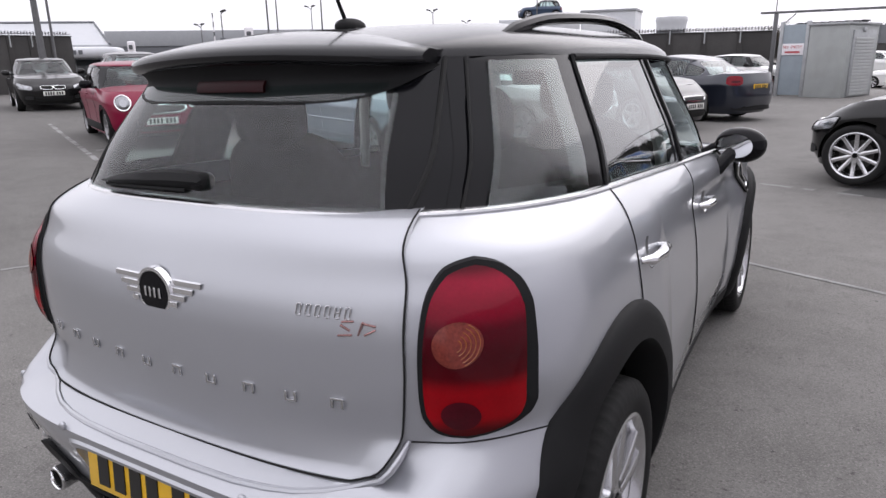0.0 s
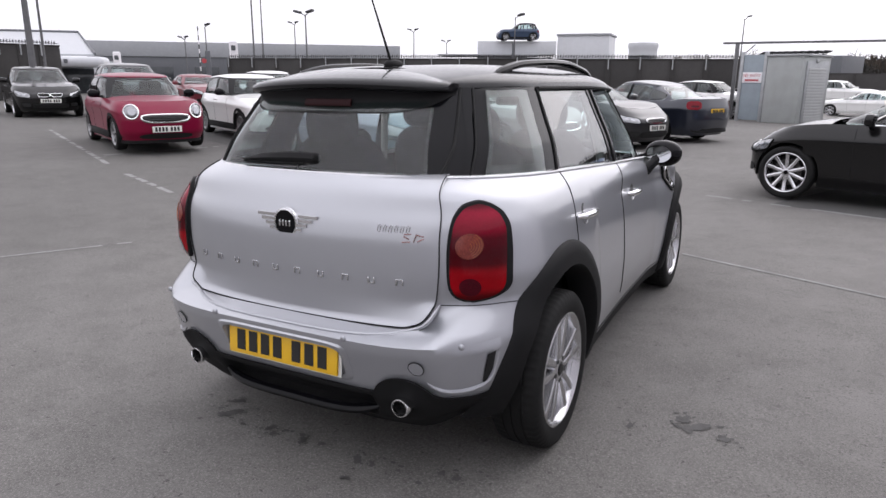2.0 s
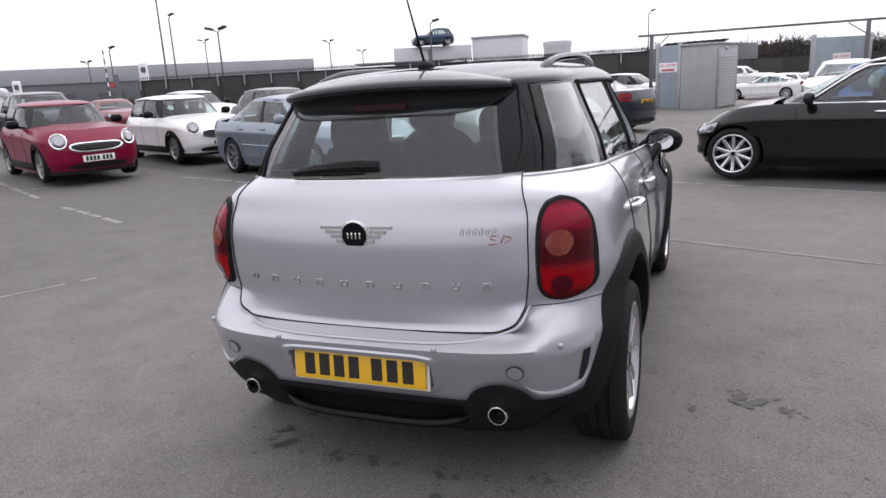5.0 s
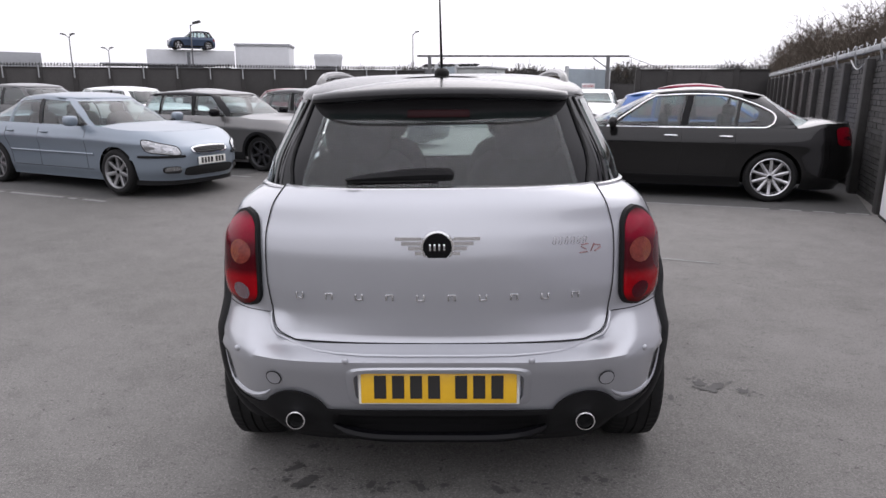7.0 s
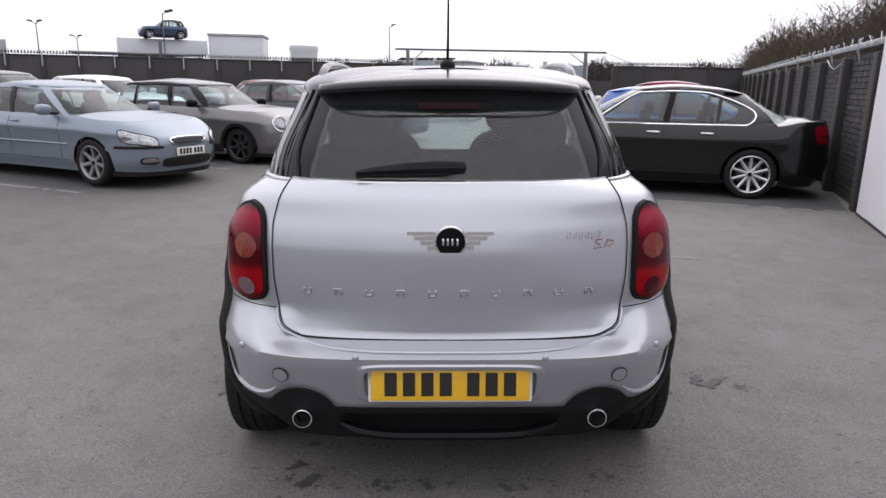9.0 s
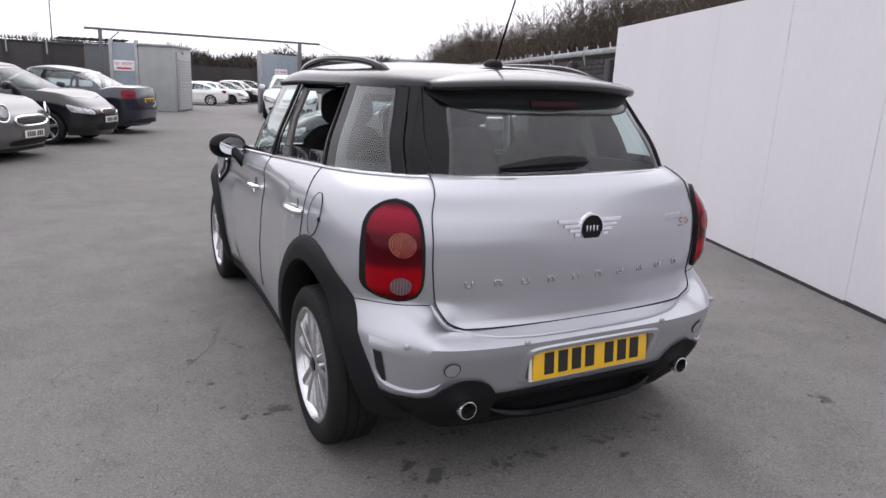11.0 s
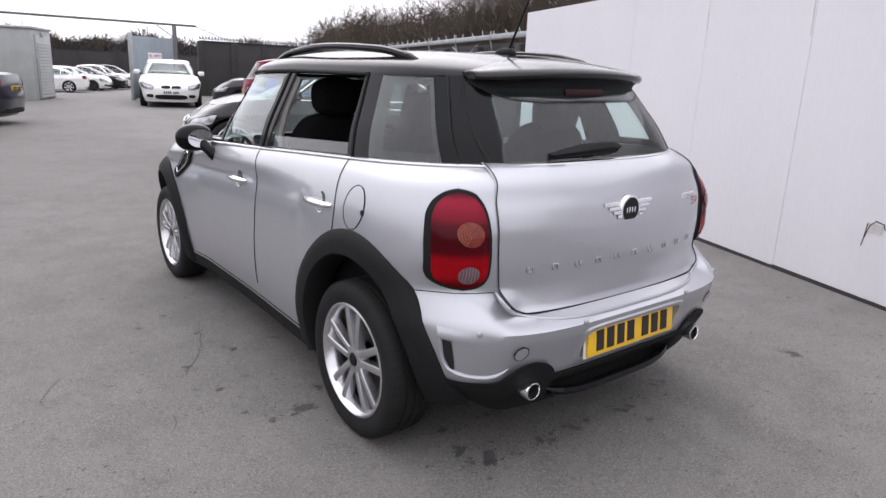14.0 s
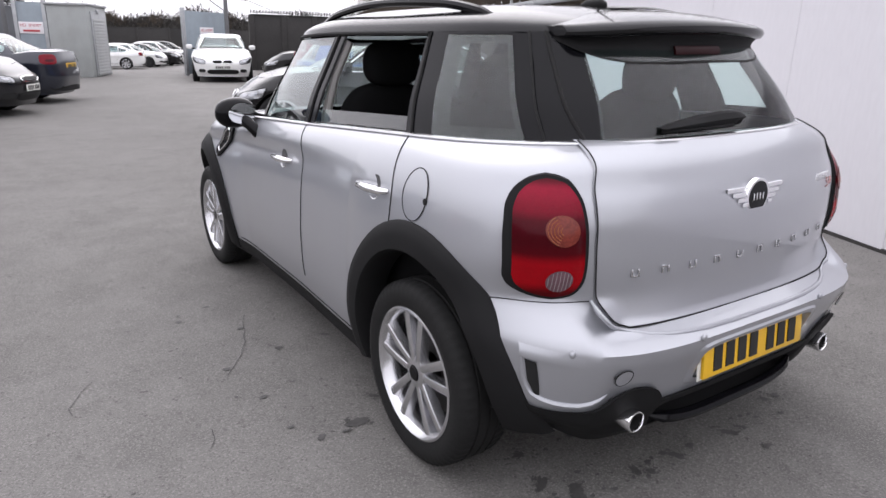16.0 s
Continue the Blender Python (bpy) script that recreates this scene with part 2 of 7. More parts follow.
def zoned_lens(name, stops):
    """A moulded lamp lens whose tint changes softly from zone to zone; stops: (height on the car, colour)."""
    m = material(name, (1, 1, 1), 0.14, vary=0.10, scale=30, fine=160, coat=0.06, spec=0.12)
    n, link = m.node_tree.nodes, m.node_tree.links
    grain = n["Principled BSDF"].inputs["Base Color"].links[0].from_socket
    where, split, run, ramp, mul = n.new("ShaderNodeTexCoord"), n.new("ShaderNodeSeparateXYZ"), n.new("ShaderNodeMapRange"), n.new("ShaderNodeValToRGB"), n.new("ShaderNodeMix")
    lo, hi = stops[0][0], stops[-1][0]
    run.inputs["From Min"].default_value, run.inputs["From Max"].default_value = lo, hi
    link.new(where.outputs["Object"], split.inputs[0]), link.new(split.outputs["Z"], run.inputs["Value"]), link.new(run.outputs[0], ramp.inputs["Fac"])
    ramp.color_ramp.interpolation = "EASE"
    for k, (z, c) in enumerate(stops):
        last = len(ramp.color_ramp.elements) - 1
        spot = ramp.color_ramp.elements[0] if k == 0 else ramp.color_ramp.elements[last] if k == len(stops) - 1 else ramp.color_ramp.elements.new((z - lo) / (hi - lo))
        spot.color = (*c, 1)
    mul.data_type, mul.blend_type = "RGBA", "MULTIPLY"
    mul.inputs[0].default_value = 1.0
    link.new(ramp.outputs["Color"], mul.inputs[6]), link.new(grain, mul.inputs[7]), link.new(mul.outputs[2], n["Principled BSDF"].inputs["Base Color"])
    return m


TAIL_LENS = zoned_lens("zoned_red_lens", [(0.735, (0.07, 0.0006, 0.002)), (0.77, (0.27, 0.0015, 0.005)), (0.820, (0.23, 0.0015, 0.005)), (0.858, (0.055, 0.0006, 0.003)), (0.885, (0.045, 0.0006, 0.003)), (0.935, (0.060, 0.0008, 0.005)), (0.972, (0.15, 0.002, 0.012)), (1.02, (0.21, 0.004, 0.020)), (1.045, (0.07, 0.001, 0.006))])
RED_DARK = material("dark_red_lamp_lens", (0.058, 0.0008, 0.006), 0.2, vary=0.3, scale=25, fine=120, coat=0.12, spec=0.15)
BRAKE_LENS = material("unlit_brake_lens", (0.016, 0.001, 0.002), 0.35, vary=0.2, scale=30, fine=200, spec=0.12)
AMBER_LENS = material("amber_lamp_lens", (0.15, 0.026, 0.018), 0.2, vary=0.3, scale=40, fine=160, coat=0.12, spec=0.25)
AMBER_RIB = material("amber_lens_rib", (0.26, 0.075, 0.02), 0.25, vary=0.2)
CLEAR_LENS = material("pale_lamp_lens", (0.12, 0.065, 0.078), 0.12, vary=0.2, scale=40, coat=0.2, spec=0.3)
HEADLAMP = material("headlamp_reflector", (0.30, 0.305, 0.315), 0.22, 0.9, vary=0.4, scale=18, coat=0.5)
YELLOW = material("yellow_plate", (0.72, 0.42, 0.012), 0.4, vary=0.05, coat=0.4)
WHITE_PLATE = material("white_plate", (0.72, 0.72, 0.68), 0.4, vary=0.05, coat=0.4)
INK = material("black_ink", (0.012, 0.011, 0.01), 0.5, vary=0.1)


def deck(name, base, worn, spots=0.66, tone_by_x=False):
    """Old asphalt: broad worn patches, mottling, grit and small dark spots of dirt."""
    m = material(name, base, 0.86, vary=0.34, scale=70.0, fine=260.0, bump=0.0016, spec=0.3)
    n, link = m.node_tree.nodes, m.node_tree.links
    out = n["Principled BSDF"].inputs["Base Color"].links[0].from_socket
    where = n.new("ShaderNodeTexCoord")

    def over(out, scale, lo, hi, colour, most, detail=7.0):
        tex, cut, mix = n.new("ShaderNodeTexNoise"), n.new("ShaderNodeMapRange"), n.new("ShaderNodeMix")
        tex.inputs["Scale"].default_value, tex.inputs["Detail"].default_value, tex.inputs["Roughness"].default_value = scale, detail, 0.62
        link.new(where.outputs["Object"], tex.inputs["Vector"])
        cut.inputs["From Min"].default_value, cut.inputs["From Max"].default_value, cut.inputs["To Max"].default_value = lo, hi, most
        link.new(tex.outputs["Fac"], cut.inputs["Value"])
        mix.data_type = "RGBA"
        mix.inputs[7].default_value = (*colour, 1)
        link.new(cut.outputs[0], mix.inputs[0]), link.new(out, mix.inputs[6])
        return mix.outputs[2]
    dark = tuple(c * 0.62 for c in base)
    out = over(out, 0.45, 0.42, 0.66, worn, 0.9)
    out = over(out, 2.6, 0.46, 0.74, dark, 0.55)
    out = over(out, 3.7, 0.50, 0.72, worn, 0.8)
    out = over(out, 9.0, 0.58, 0.72, dark, 0.6)
    if tone_by_x:
        # lighter towards +x, with a noisy edge
        split, run, mul = n.new("ShaderNodeSeparateXYZ"), n.new("ShaderNodeMapRange"), n.new("ShaderNodeMix")
        wob, add = n.new("ShaderNodeTexNoise"), n.new("ShaderNodeMath")
        wob.inputs["Scale"].default_value, wob.inputs["Detail"].default_value = 0.8, 6.0
        link.new(where.outputs["Object"], split.inputs[0]), link.new(where.outputs["Object"], wob.inputs["Vector"])
        add.operation = "ADD"
        link.new(split.outputs["X"], add.inputs[0]), link.new(wob.outputs["Fac"], add.inputs[1])
        run.interpolation_type = "SMOOTHSTEP"
        run.inputs["From Min"].default_value, run.inputs["From Max"].default_value = 0.9, 2.9
        run.inputs["To Min"].default_value, run.inputs["To Max"].default_value = 0.96, 1.22
        link.new(add.outputs[0], run.inputs["Value"])
        mul.data_type, mul.blend_type = "RGBA", "MULTIPLY"
        mul.inputs[0].default_value = 1.0
        link.new(out, mul.inputs[6]), link.new(run.outputs[0], mul.inputs[7])
        out = mul.outputs[2]
        # darker towards -x, down to about three quarters of the tone
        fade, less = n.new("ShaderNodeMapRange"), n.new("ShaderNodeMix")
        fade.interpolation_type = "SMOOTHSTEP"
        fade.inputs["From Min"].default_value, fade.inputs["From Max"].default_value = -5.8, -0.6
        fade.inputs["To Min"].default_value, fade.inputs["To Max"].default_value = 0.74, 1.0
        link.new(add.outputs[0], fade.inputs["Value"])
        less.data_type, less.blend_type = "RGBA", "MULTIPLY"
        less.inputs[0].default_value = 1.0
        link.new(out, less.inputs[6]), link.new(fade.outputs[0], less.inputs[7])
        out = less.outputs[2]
    out = over(out, 130.0, 0.50, 0.66, tuple(min(1.0, c * 1.45) for c in worn), 0.62, 2.0)
    out = over(out, 105.0, 0.53, 0.68, dark, 0.75, 2.0)
    out = over(out, 26.0, spots, spots + 0.05, tuple(c * 0.35 for c in base), 0.75, 3.0)
    link.new(out, n["Principled BSDF"].inputs["Base Color"])
    return m


ASPHALT = deck("grey_deck_asphalt", (0.128, 0.123, 0.116), (0.160, 0.154, 0.147), tone_by_x=True)
BAY_ASPHALT = deck("dark_bay_asphalt", (0.074, 0.072, 0.071), (0.094, 0.092, 0.090))
CRACK = material("crack_filler", (0.055, 0.053, 0.052), 0.8, vary=0.3, scale=10, fine=60)
PALE_SCUFF = material("grey_scuff", (0.50, 0.48, 0.48), 0.7, vary=0.2)
BRICK = material("black_painted_brick", (0.034, 0.032, 0.031), 0.8, vary=0.45, scale=7, fine=70, bump=0.002, island=0.35)
MORTAR = material("dark_mortar", (0.016, 0.015, 0.015), 0.9, vary=0.3, scale=9, fine=70)
OIL = material("oil_stain", (0.056, 0.054, 0.052), 0.7, vary=0.3, scale=20, fine=90)
LINE = material("worn_white_line", (0.20, 0.20, 0.195), 0.8, vary=0.35, scale=7, fine=60, bump=0.0006)
WALL_WHITE = material("white_painted_board", (0.68, 0.67, 0.70), 0.7, vary=0.04, scale=1.3, fine=30, stain=(0.64, 0.63, 0.66), stretch=(1, 1, 0.25))
POST = material("dark_concrete_post", (0.035, 0.033, 0.032), 0.9, vary=0.3, scale=5, fine=60, bump=0.002)
WALL_DARK = material("dark_panel_wall", (0.040, 0.038, 0.037), 0.85, vary=0.35, scale=1.2, fine=40, bump=0.002, island=0.25)
STEEL = material("galvanised_steel", (0.36, 0.37, 0.38), 0.5, 0.6, vary=0.2, scale=6, fine=80)
POLE_GREY = material("weathered_pole_steel", (0.12, 0.12, 0.125), 0.6, 0.3, vary=0.2)
DARK_STEEL = material("dark_steel", (0.05, 0.05, 0.052), 0.55, 0.4, vary=0.2)
CONTAINER = material("grey_container_paint", (0.30, 0.315, 0.31), 0.55, vary=0.12, scale=2.5, fine=50, stain=(0.26, 0.27, 0.26))
SHUTTER = material("grey_shutter_slats", (0.36, 0.37, 0.37), 0.5, vary=0.1)
BLUEGREY = material("blue_grey_gate_paint", (0.24, 0.28, 0.31), 0.55, vary=0.15, scale=3)
SIGN_WHITE = material("white_sign", (0.72, 0.70, 0.72), 0.5, vary=0.05)
SIGN_RED = material("red_sign_print", (0.42, 0.05, 0.06), 0.5, vary=0.1)
CLAD_LIGHT = material("pale_metal_cladding", (0.52, 0.53, 0.55), 0.5, vary=0.06, scale=0.2, fine=3)
ROOF_SHEET = material("pale_roof_sheet", (0.40, 0.41, 0.43), 0.5, vary=0.06, scale=0.3, fine=4)
CLAD_MID = material("mid_grey_cladding", (0.30, 0.31, 0.325), 0.55, vary=0.08, scale=0.2, fine=3)
CLAD_DARK = material("dark_grey_cladding", (0.10, 0.105, 0.115), 0.55, vary=0.12, scale=0.3, fine=4)
WINDOW_DARK = material("dark_shop_glass", (0.04, 0.045, 0.05), 0.12, vary=0.3, scale=0.5, fine=6)
BARK = material("grey_brown_bark", (0.085, 0.070, 0.055), 0.9, vary=0.35, scale=8, fine=50, bump=0.004)
TWIG = material("brown_twigs", (0.075, 0.060, 0.046), 0.9, vary=0.35, scale=3, fine=20)
FAR_HEDGE = material("far_bare_thicket", (0.045, 0.042, 0.038), 0.9, vary=0.4, scale=1.2, fine=9)
EARTH = material("rough_earth", (0.11, 0.095, 0.075), 0.95, vary=0.3, scale=1.2, fine=12, bump=0.02)

# ---- mesh helpers ----
def part(name, bm, mat, parent=None, label="", flat=False, sharp=40):
    """Links a bmesh as one mesh object, under a thing or a part if one is given."""
    me = bpy.data.meshes.new(name)
    bmesh.ops.recalc_face_normals(bm, faces=bm.faces) if len(bm.faces) < 40000 else None
    bm.to_mesh(me)
    bm.free()
    me.materials.append(mat)
    if not flat:
        me.shade_smooth()
        me.set_sharp_from_angle(angle=radians(sharp))
    ob = new(name, me)
    ob.parent = parent
    return tagged(ob, label)


def again(ob, parent, m=None):
    """Another object on the mesh of ob."""
    o = new(ob.name.split(".")[0], ob.data)
    o.parent = parent
    if m is not None:
        o.matrix_local = m
    if "label" in ob:
        o["label"] = ob["label"]
    return o


def thing(name, label, category, m=None, group="", kind=""):
    e = new(name)
    e.empty_display_size = 0.2
    if m is not None:
        e.matrix_world = m
    return tagged(e, label, category, group, kind)


def sheet(rows, closed=False, keep=None, bm=None):
    """A bmesh of quads through rows of points. keep(i, j): whether the quad between row i, i+1 and column j, j+1 is made."""
    bm = bm or bmesh.new()
    vs = [[bm.verts.new(p) for p in r] for r in rows]
    n = len(rows[0])
    for i in range(len(rows) - 1):
        for j in range(n if closed else n - 1):
            if keep is None or keep(i, j):
                q = [vs[i][j], vs[i][(j + 1) % n], vs[i + 1][(j + 1) % n], vs[i + 1][j]]
                bm.faces.new(q)
    return bm


def solid(bm, inner):
    """Gives an open sheet a thickness: inner moves a point to the far side, or is that move itself."""
    move = inner if callable(inner) else (lambda c: c + Vector(inner))
    outer = list(bm.verts)
    twin = {v: bm.verts.new(move(v.co.copy())) for v in outer}
    faces = list(bm.faces)
    rim = [e for e in bm.edges if len(e.link_faces) == 1]
    for f in faces:
        bm.faces.new([twin[v] for v in reversed(f.verts)])
    for e in rim:
        a, b = e.verts
        try:
            bm.faces.new((a, b, twin[b], twin[a]))
        except ValueError:
            pass
    return bm


def box(size, at=(0, 0, 0), bevel=0.0, bm=None, m=None, seg=2):
    bm = bm or bmesh.new()
    t = Matrix.Translation(at) @ (m or Matrix())
    vs = bmesh.ops.create_cube(bm, size=1, matrix=t @ Matrix.Diagonal((*size, 1)))["verts"]
    if bevel:
        es = list({e for v in vs for e in v.link_edges})
        bmesh.ops.bevel(bm, geom=es, offset=bevel, segments=seg, affect="EDGES", profile=0.5)
    return bm


def tube(points, radius, sides=8, bm=None, caps=True):
    """A round bar along points; radius: one, or one for each point."""
    bm = bm or bmesh.new()
    pts = [Vector(p) for p in points]
    rad = radius if isinstance(radius, (list, tuple)) else [radius] * len(pts)
    up = None
    rings = []
    for i, p in enumerate(pts):
        d = (pts[min(i + 1, len(pts) - 1)] - pts[max(i - 1, 0)]).normalized()
        if up is None:
            up = Vector((0, 0, 1)) if abs(d.z) < 0.9 else Vector((1, 0, 0))
        a = d.cross(up).normalized()
        up = a.cross(d).normalized()
        rings.append([bm.verts.new(p + rad[i] * (math.cos(k * 2 * math.pi / sides) * a + math.sin(k * 2 * math.pi / sides) * up)) for k in range(sides)])
    for i in range(len(rings) - 1):
        for k in range(sides):
            bm.faces.new((rings[i][k], rings[i][(k + 1) % sides], rings[i + 1][(k + 1) % sides], rings[i + 1][k]))
    if caps:
        bm.faces.new(rings[0][::-1])
        bm.faces.new(rings[-1])
    return bm


def lathe(profile, segs=32, bm=None, m=None, arc=None):
    """Turns (radius, along) pairs round the x axis, all round or over an arc of degrees from the top."""
    bm = bm or bmesh.new()
    m = m or Matrix()
    turn = [2 * math.pi * k / segs for k in range(segs)] if arc is None else [radians(arc[0] + (arc[1] - arc[0]) * k / segs) for k in range(segs + 1)]
    return sheet([[m @ Vector((h, r * math.sin(a), r * math.cos(a))) for a in turn] for r, h in profile], arc is None, bm=bm)


def blob(size, at=(0, 0, 0), power=2.6, n=14, bm=None, m=None):
    """A rounded block (a superellipsoid)."""
    bm = bm or bmesh.new()
    t = Matrix.Translation(at) @ (m or Matrix())

    def s(v, p):
        return math.copysign(abs(v) ** p, v)
    e = 2 / power
    rows = []
    for i in range(n + 1):
        a = -math.pi / 2 + math.pi * i / n
        row = []
        for j in range(2 * n):
            b = math.pi * j / n
            row.append(t @ Vector((size[0] / 2 * s(math.cos(a), e) * s(math.cos(b), e), size[1] / 2 * s(math.cos(a), e) * s(math.sin(b), e), size[2] / 2 * s(math.sin(a), e))))
        rows.append(row)
    sheet(rows, True, bm=bm)
    bmesh.ops.remove_doubles(bm, verts=bm.verts, dist=1e-5)
    return bm


# ---- wheels ----
def wheel_meshes(radius, width, rim, alloy, spokes, twin, name="wheel"):
    """The meshes of a wheel at the origin, its face to +x: tyre, rim, brake disc, and the hub cap."""
    h = width / 2
    run = [(rim, -h * 0.82), (rim + 0.02, -h * 0.95), (radius - 0.05, -h), (radius - 0.022, -h * 0.95), (radius - 0.004, -h * 0.80), (radius, -h * 0.4), (radius - 0.006, -h * 0.38), (radius - 0.006, -h * 0.32), (radius, -h * 0.3),
           (radius, -h * 0.04), (radius - 0.006, -h * 0.02), (radius - 0.006, h * 0.04), (radius, h * 0.06), (radius, h * 0.36), (radius - 0.006, h * 0.38), (radius - 0.006, h * 0.44), (radius, h * 0.46), (radius - 0.004, h * 0.80), (radius - 0.022, h * 0.95), (radius - 0.05, h * 1.0), (rim + 0.02, h * 0.95), (rim + 0.004, h * 0.9), (rim, h * 0.82)]
    cut = {3: 0.002, 4: 0.0045, 5: 0.003, 16: 0.003, 17: 0.0045, 18: 0.002}
    rows = []
    for i, (r, x) in enumerate(run):
        rows.append([(x, (r - (cut.get(i, 0) if k % 3 == 0 else 0)) * math.sin(2 * math.pi * k / 180), (r - (cut.get(i, 0) if k % 3 == 0 else 0)) * math.cos(2 * math.pi * k / 180)) for k in range(180)])
    tyre = sheet(rows, True)
    rim_bm = lathe([(rim - 0.02, -h * 0.85), (rim + 0.002, -h * 0.85), (rim - 0.012, -h * 0.7), (rim - 0.018, h * 0.2), (rim - 0.016, h * 0.62), (rim + 0.004, h * 0.86), (rim + 0.006, h * 0.92), (rim - 0.002, h * 0.95), (rim - 0.016, h * 0.84), (rim - 0.022, h * 0.66)], 56)
    for k in range(spokes):
        for d in ((-1, 1) if twin else (0,)):
            a = 2 * math.pi * k / spokes
            rows = []
            for i in range(7):
                f = i / 6
                r = 0.045 + (rim - 0.018 - 0.045) * f
                off = d * ((0.015 + 0.030 * f) if twin else 0.0)
                w = (0.027 + 0.006 * f) if twin else min(0.052, 0.45 / spokes) * (1 - 0.12 * f)
                x = h * ((0.78 + 0.06 * f + 0.10 * (1 - f) * f) if twin else (0.62 + 0.16 * f - 0.22 * (1 - f) * f))
                row = []
                for (u, v) in ((-0.62, -0.035), (-0.50, -0.004), (-0.30, 0.0), (0.30, 0.0), (0.50, -0.004), (0.62, -0.035)):
                    p = Vector((x + v, off + u * w, r))
                    row.append(Matrix.Rotation(-a, 4, "X") @ p)
                rows.append(row)
            sheet(rows, True, bm=rim_bm)
    top = 0.80 if twin else 0.62
    lathe([(0.0, h * top), (0.046, h * top), (0.058, h * (top - 0.06)), (0.066, h * (top - 0.35))], 24, bm=rim_bm)
    cap = lathe([(0.0, h * (top + 0.05)), (0.024, h * (top + 0.045)), (0.029, h * top)], 20)
    disc = lathe([(0.06, h * 0.12), (rim * 0.68, h * 0.12), (rim * 0.68, h * 0.02), (0.06, h * 0.02)], 32)
    # added dark disc, in place of the shade in the barrel behind the spokes
    shade_disc = lathe([(0.05, -h * 0.10), (rim - 0.03, -h * 0.10), (rim - 0.024, -h * 0.2)], 32)
    bolt = lathe([(0.0, h * (top + 0.015)), (0.009, h * (top + 0.01)), (0.011, h * (top - 0.02)), (0.012, h * (top - 0.25))], 8)
    return tyre, rim_bm, cap, disc, shade_disc, bolt


WHEELS = {}


def wheel(parent, at, key, left):
    """A wheel with its parts under a car; alike wheels share their meshes."""
    radius, width, rim, alloy, spokes, twin = key
    m = Matrix.Translation(at) @ (Matrix.Rotation(math.pi, 4, "Z") if left else Matrix())
    if key not in WHEELS:
        t, r, c, d, shade_disc, bolt = wheel_meshes(radius, width, rim, alloy, spokes, twin)
        w = part("wheel", t, RUBBER, parent)
        kids = [part("rim", r, alloy, w, "dark alloy rim" if alloy is DARK_ALLOY else "silver alloy rim with spokes"), part("hub_cap", c, BLACK_GLOSS, w), part("brake_disc", d, BRAKE, w), part("brake_shield", shade_disc, WHEEL_SHADE, w)]
        if twin:
            first = part("wheel_bolt", bolt, DARK_STEEL, w)
            first.matrix_local = Matrix.Translation((0.0, 0.047 * math.sin(math.pi / 5), 0.047 * math.cos(math.pi / 5)))
            kids.append(first)
            for k in range(1, 5):
                a = 2 * math.pi * (k + 0.5) / 5
                kids.append(again(first, w, Matrix.Translation((0.0, 0.047 * math.sin(a), 0.047 * math.cos(a)))))
        w.matrix_local = m
        WHEELS[key] = (w, kids)
        return w
    w0, kids = WHEELS[key]
    w = again(w0, parent, m)
    for k in kids:
        again(k, w, k.matrix_local.copy())
    return w


# ---- car bodies ----
def lower_body(hull, z0, hubs, arch, step=0.03, deck_cut=(0.3, 2.6), crown=0.03, arch_z=0.33, tall=1.0, hole=None):
    """The shell from the sill to the belt, open over the wheels, with bonnet and boot lid."""
    zs = [z0 + (hull.ref - z0) * i / round((hull.ref - z0) / step) for i in range(round((hull.ref - z0) / step) + 1)]
    n1, n2, n3 = max(10, int(1.0 / step)), max(10, int((hull.y2 - hull.y1) / step)), max(10, int(0.9 / step))
    cs = sorted([i / n1 for i in range(n1)] + [2 / math.pi * math.acos((0.04 * k) ** 2) for k in range(1, 16)]) + [1 + i / n2 for i in range(n2)] + [2 + i / n3 for i in range(n3 + 1)]
    rows = []
    for z in zs:
        right = [hull.at(c, z) for c in cs]
        rows.append(right + [(-x, y, q) for x, y, q in right[-2:0:-1]])

    def keep(i, j):
        n = len(rows[0])
        a, b = rows[i][j], rows[i + 1][(j + 1) % n]
        y, z, x = (a[1] + b[1]) / 2, (a[2] + b[2]) / 2, abs(a[0] + b[0]) / 2
        if hole and hole(x, y, z):
            return False
        return not any(x > 0.45 and math.hypot(y - hy, (z - arch_z) / tall) < arch for hy in hubs)
    bm = sheet(rows, True, keep)
    # the rim of each wheel opening runs on its arc
    for v in bm.verts:
        if v.link_faces and len(v.link_faces) < 4 and abs(v.co.x) > 0.45:
            for hy in hubs:
                dy, dz = v.co.y - hy, (v.co.z - arch_z) / tall
                r = math.hypot(dy, dz)
                if arch - step < r < arch + 2.2 * step and v.co.z > z0 + 0.5 * step:
                    y, z = hy + dy * arch / r, arch_z + tall * dz * arch / r
                    v.co = Vector((math.copysign(hull.flank(y, z)[0], v.co.x), y, z))
    bmesh.ops.delete(bm, geom=[v for v in bm.verts if not v.link_faces], context="VERTS")
    # bonnet and boot
    ys = []
    lo, hi = curve(hull.yr, hull.ref), curve(hull.yf, hull.ref)
    for i in range(61):
        ys.append(lo + 0.001 + (hi - lo - 0.002) * i / 60)
    deck = []
    for y in ys:
        w = hull.side(y, hull.ref)
        fade = smooth(lo, lo + 0.3, y) * (1 - smooth(hi - 0.5, hi, y))
        deck.append([(w * (k / 8), y, hull.ref + hull.lift(y, hull.ref) + crown * fade * (1 - (k / 8) ** 4)) for k in range(-8, 9)])
    sheet(deck, False, lambda i, j: not deck_cut[0] < (ys[i] + ys[i + 1]) / 2 < deck_cut[1], bm)
    return bm


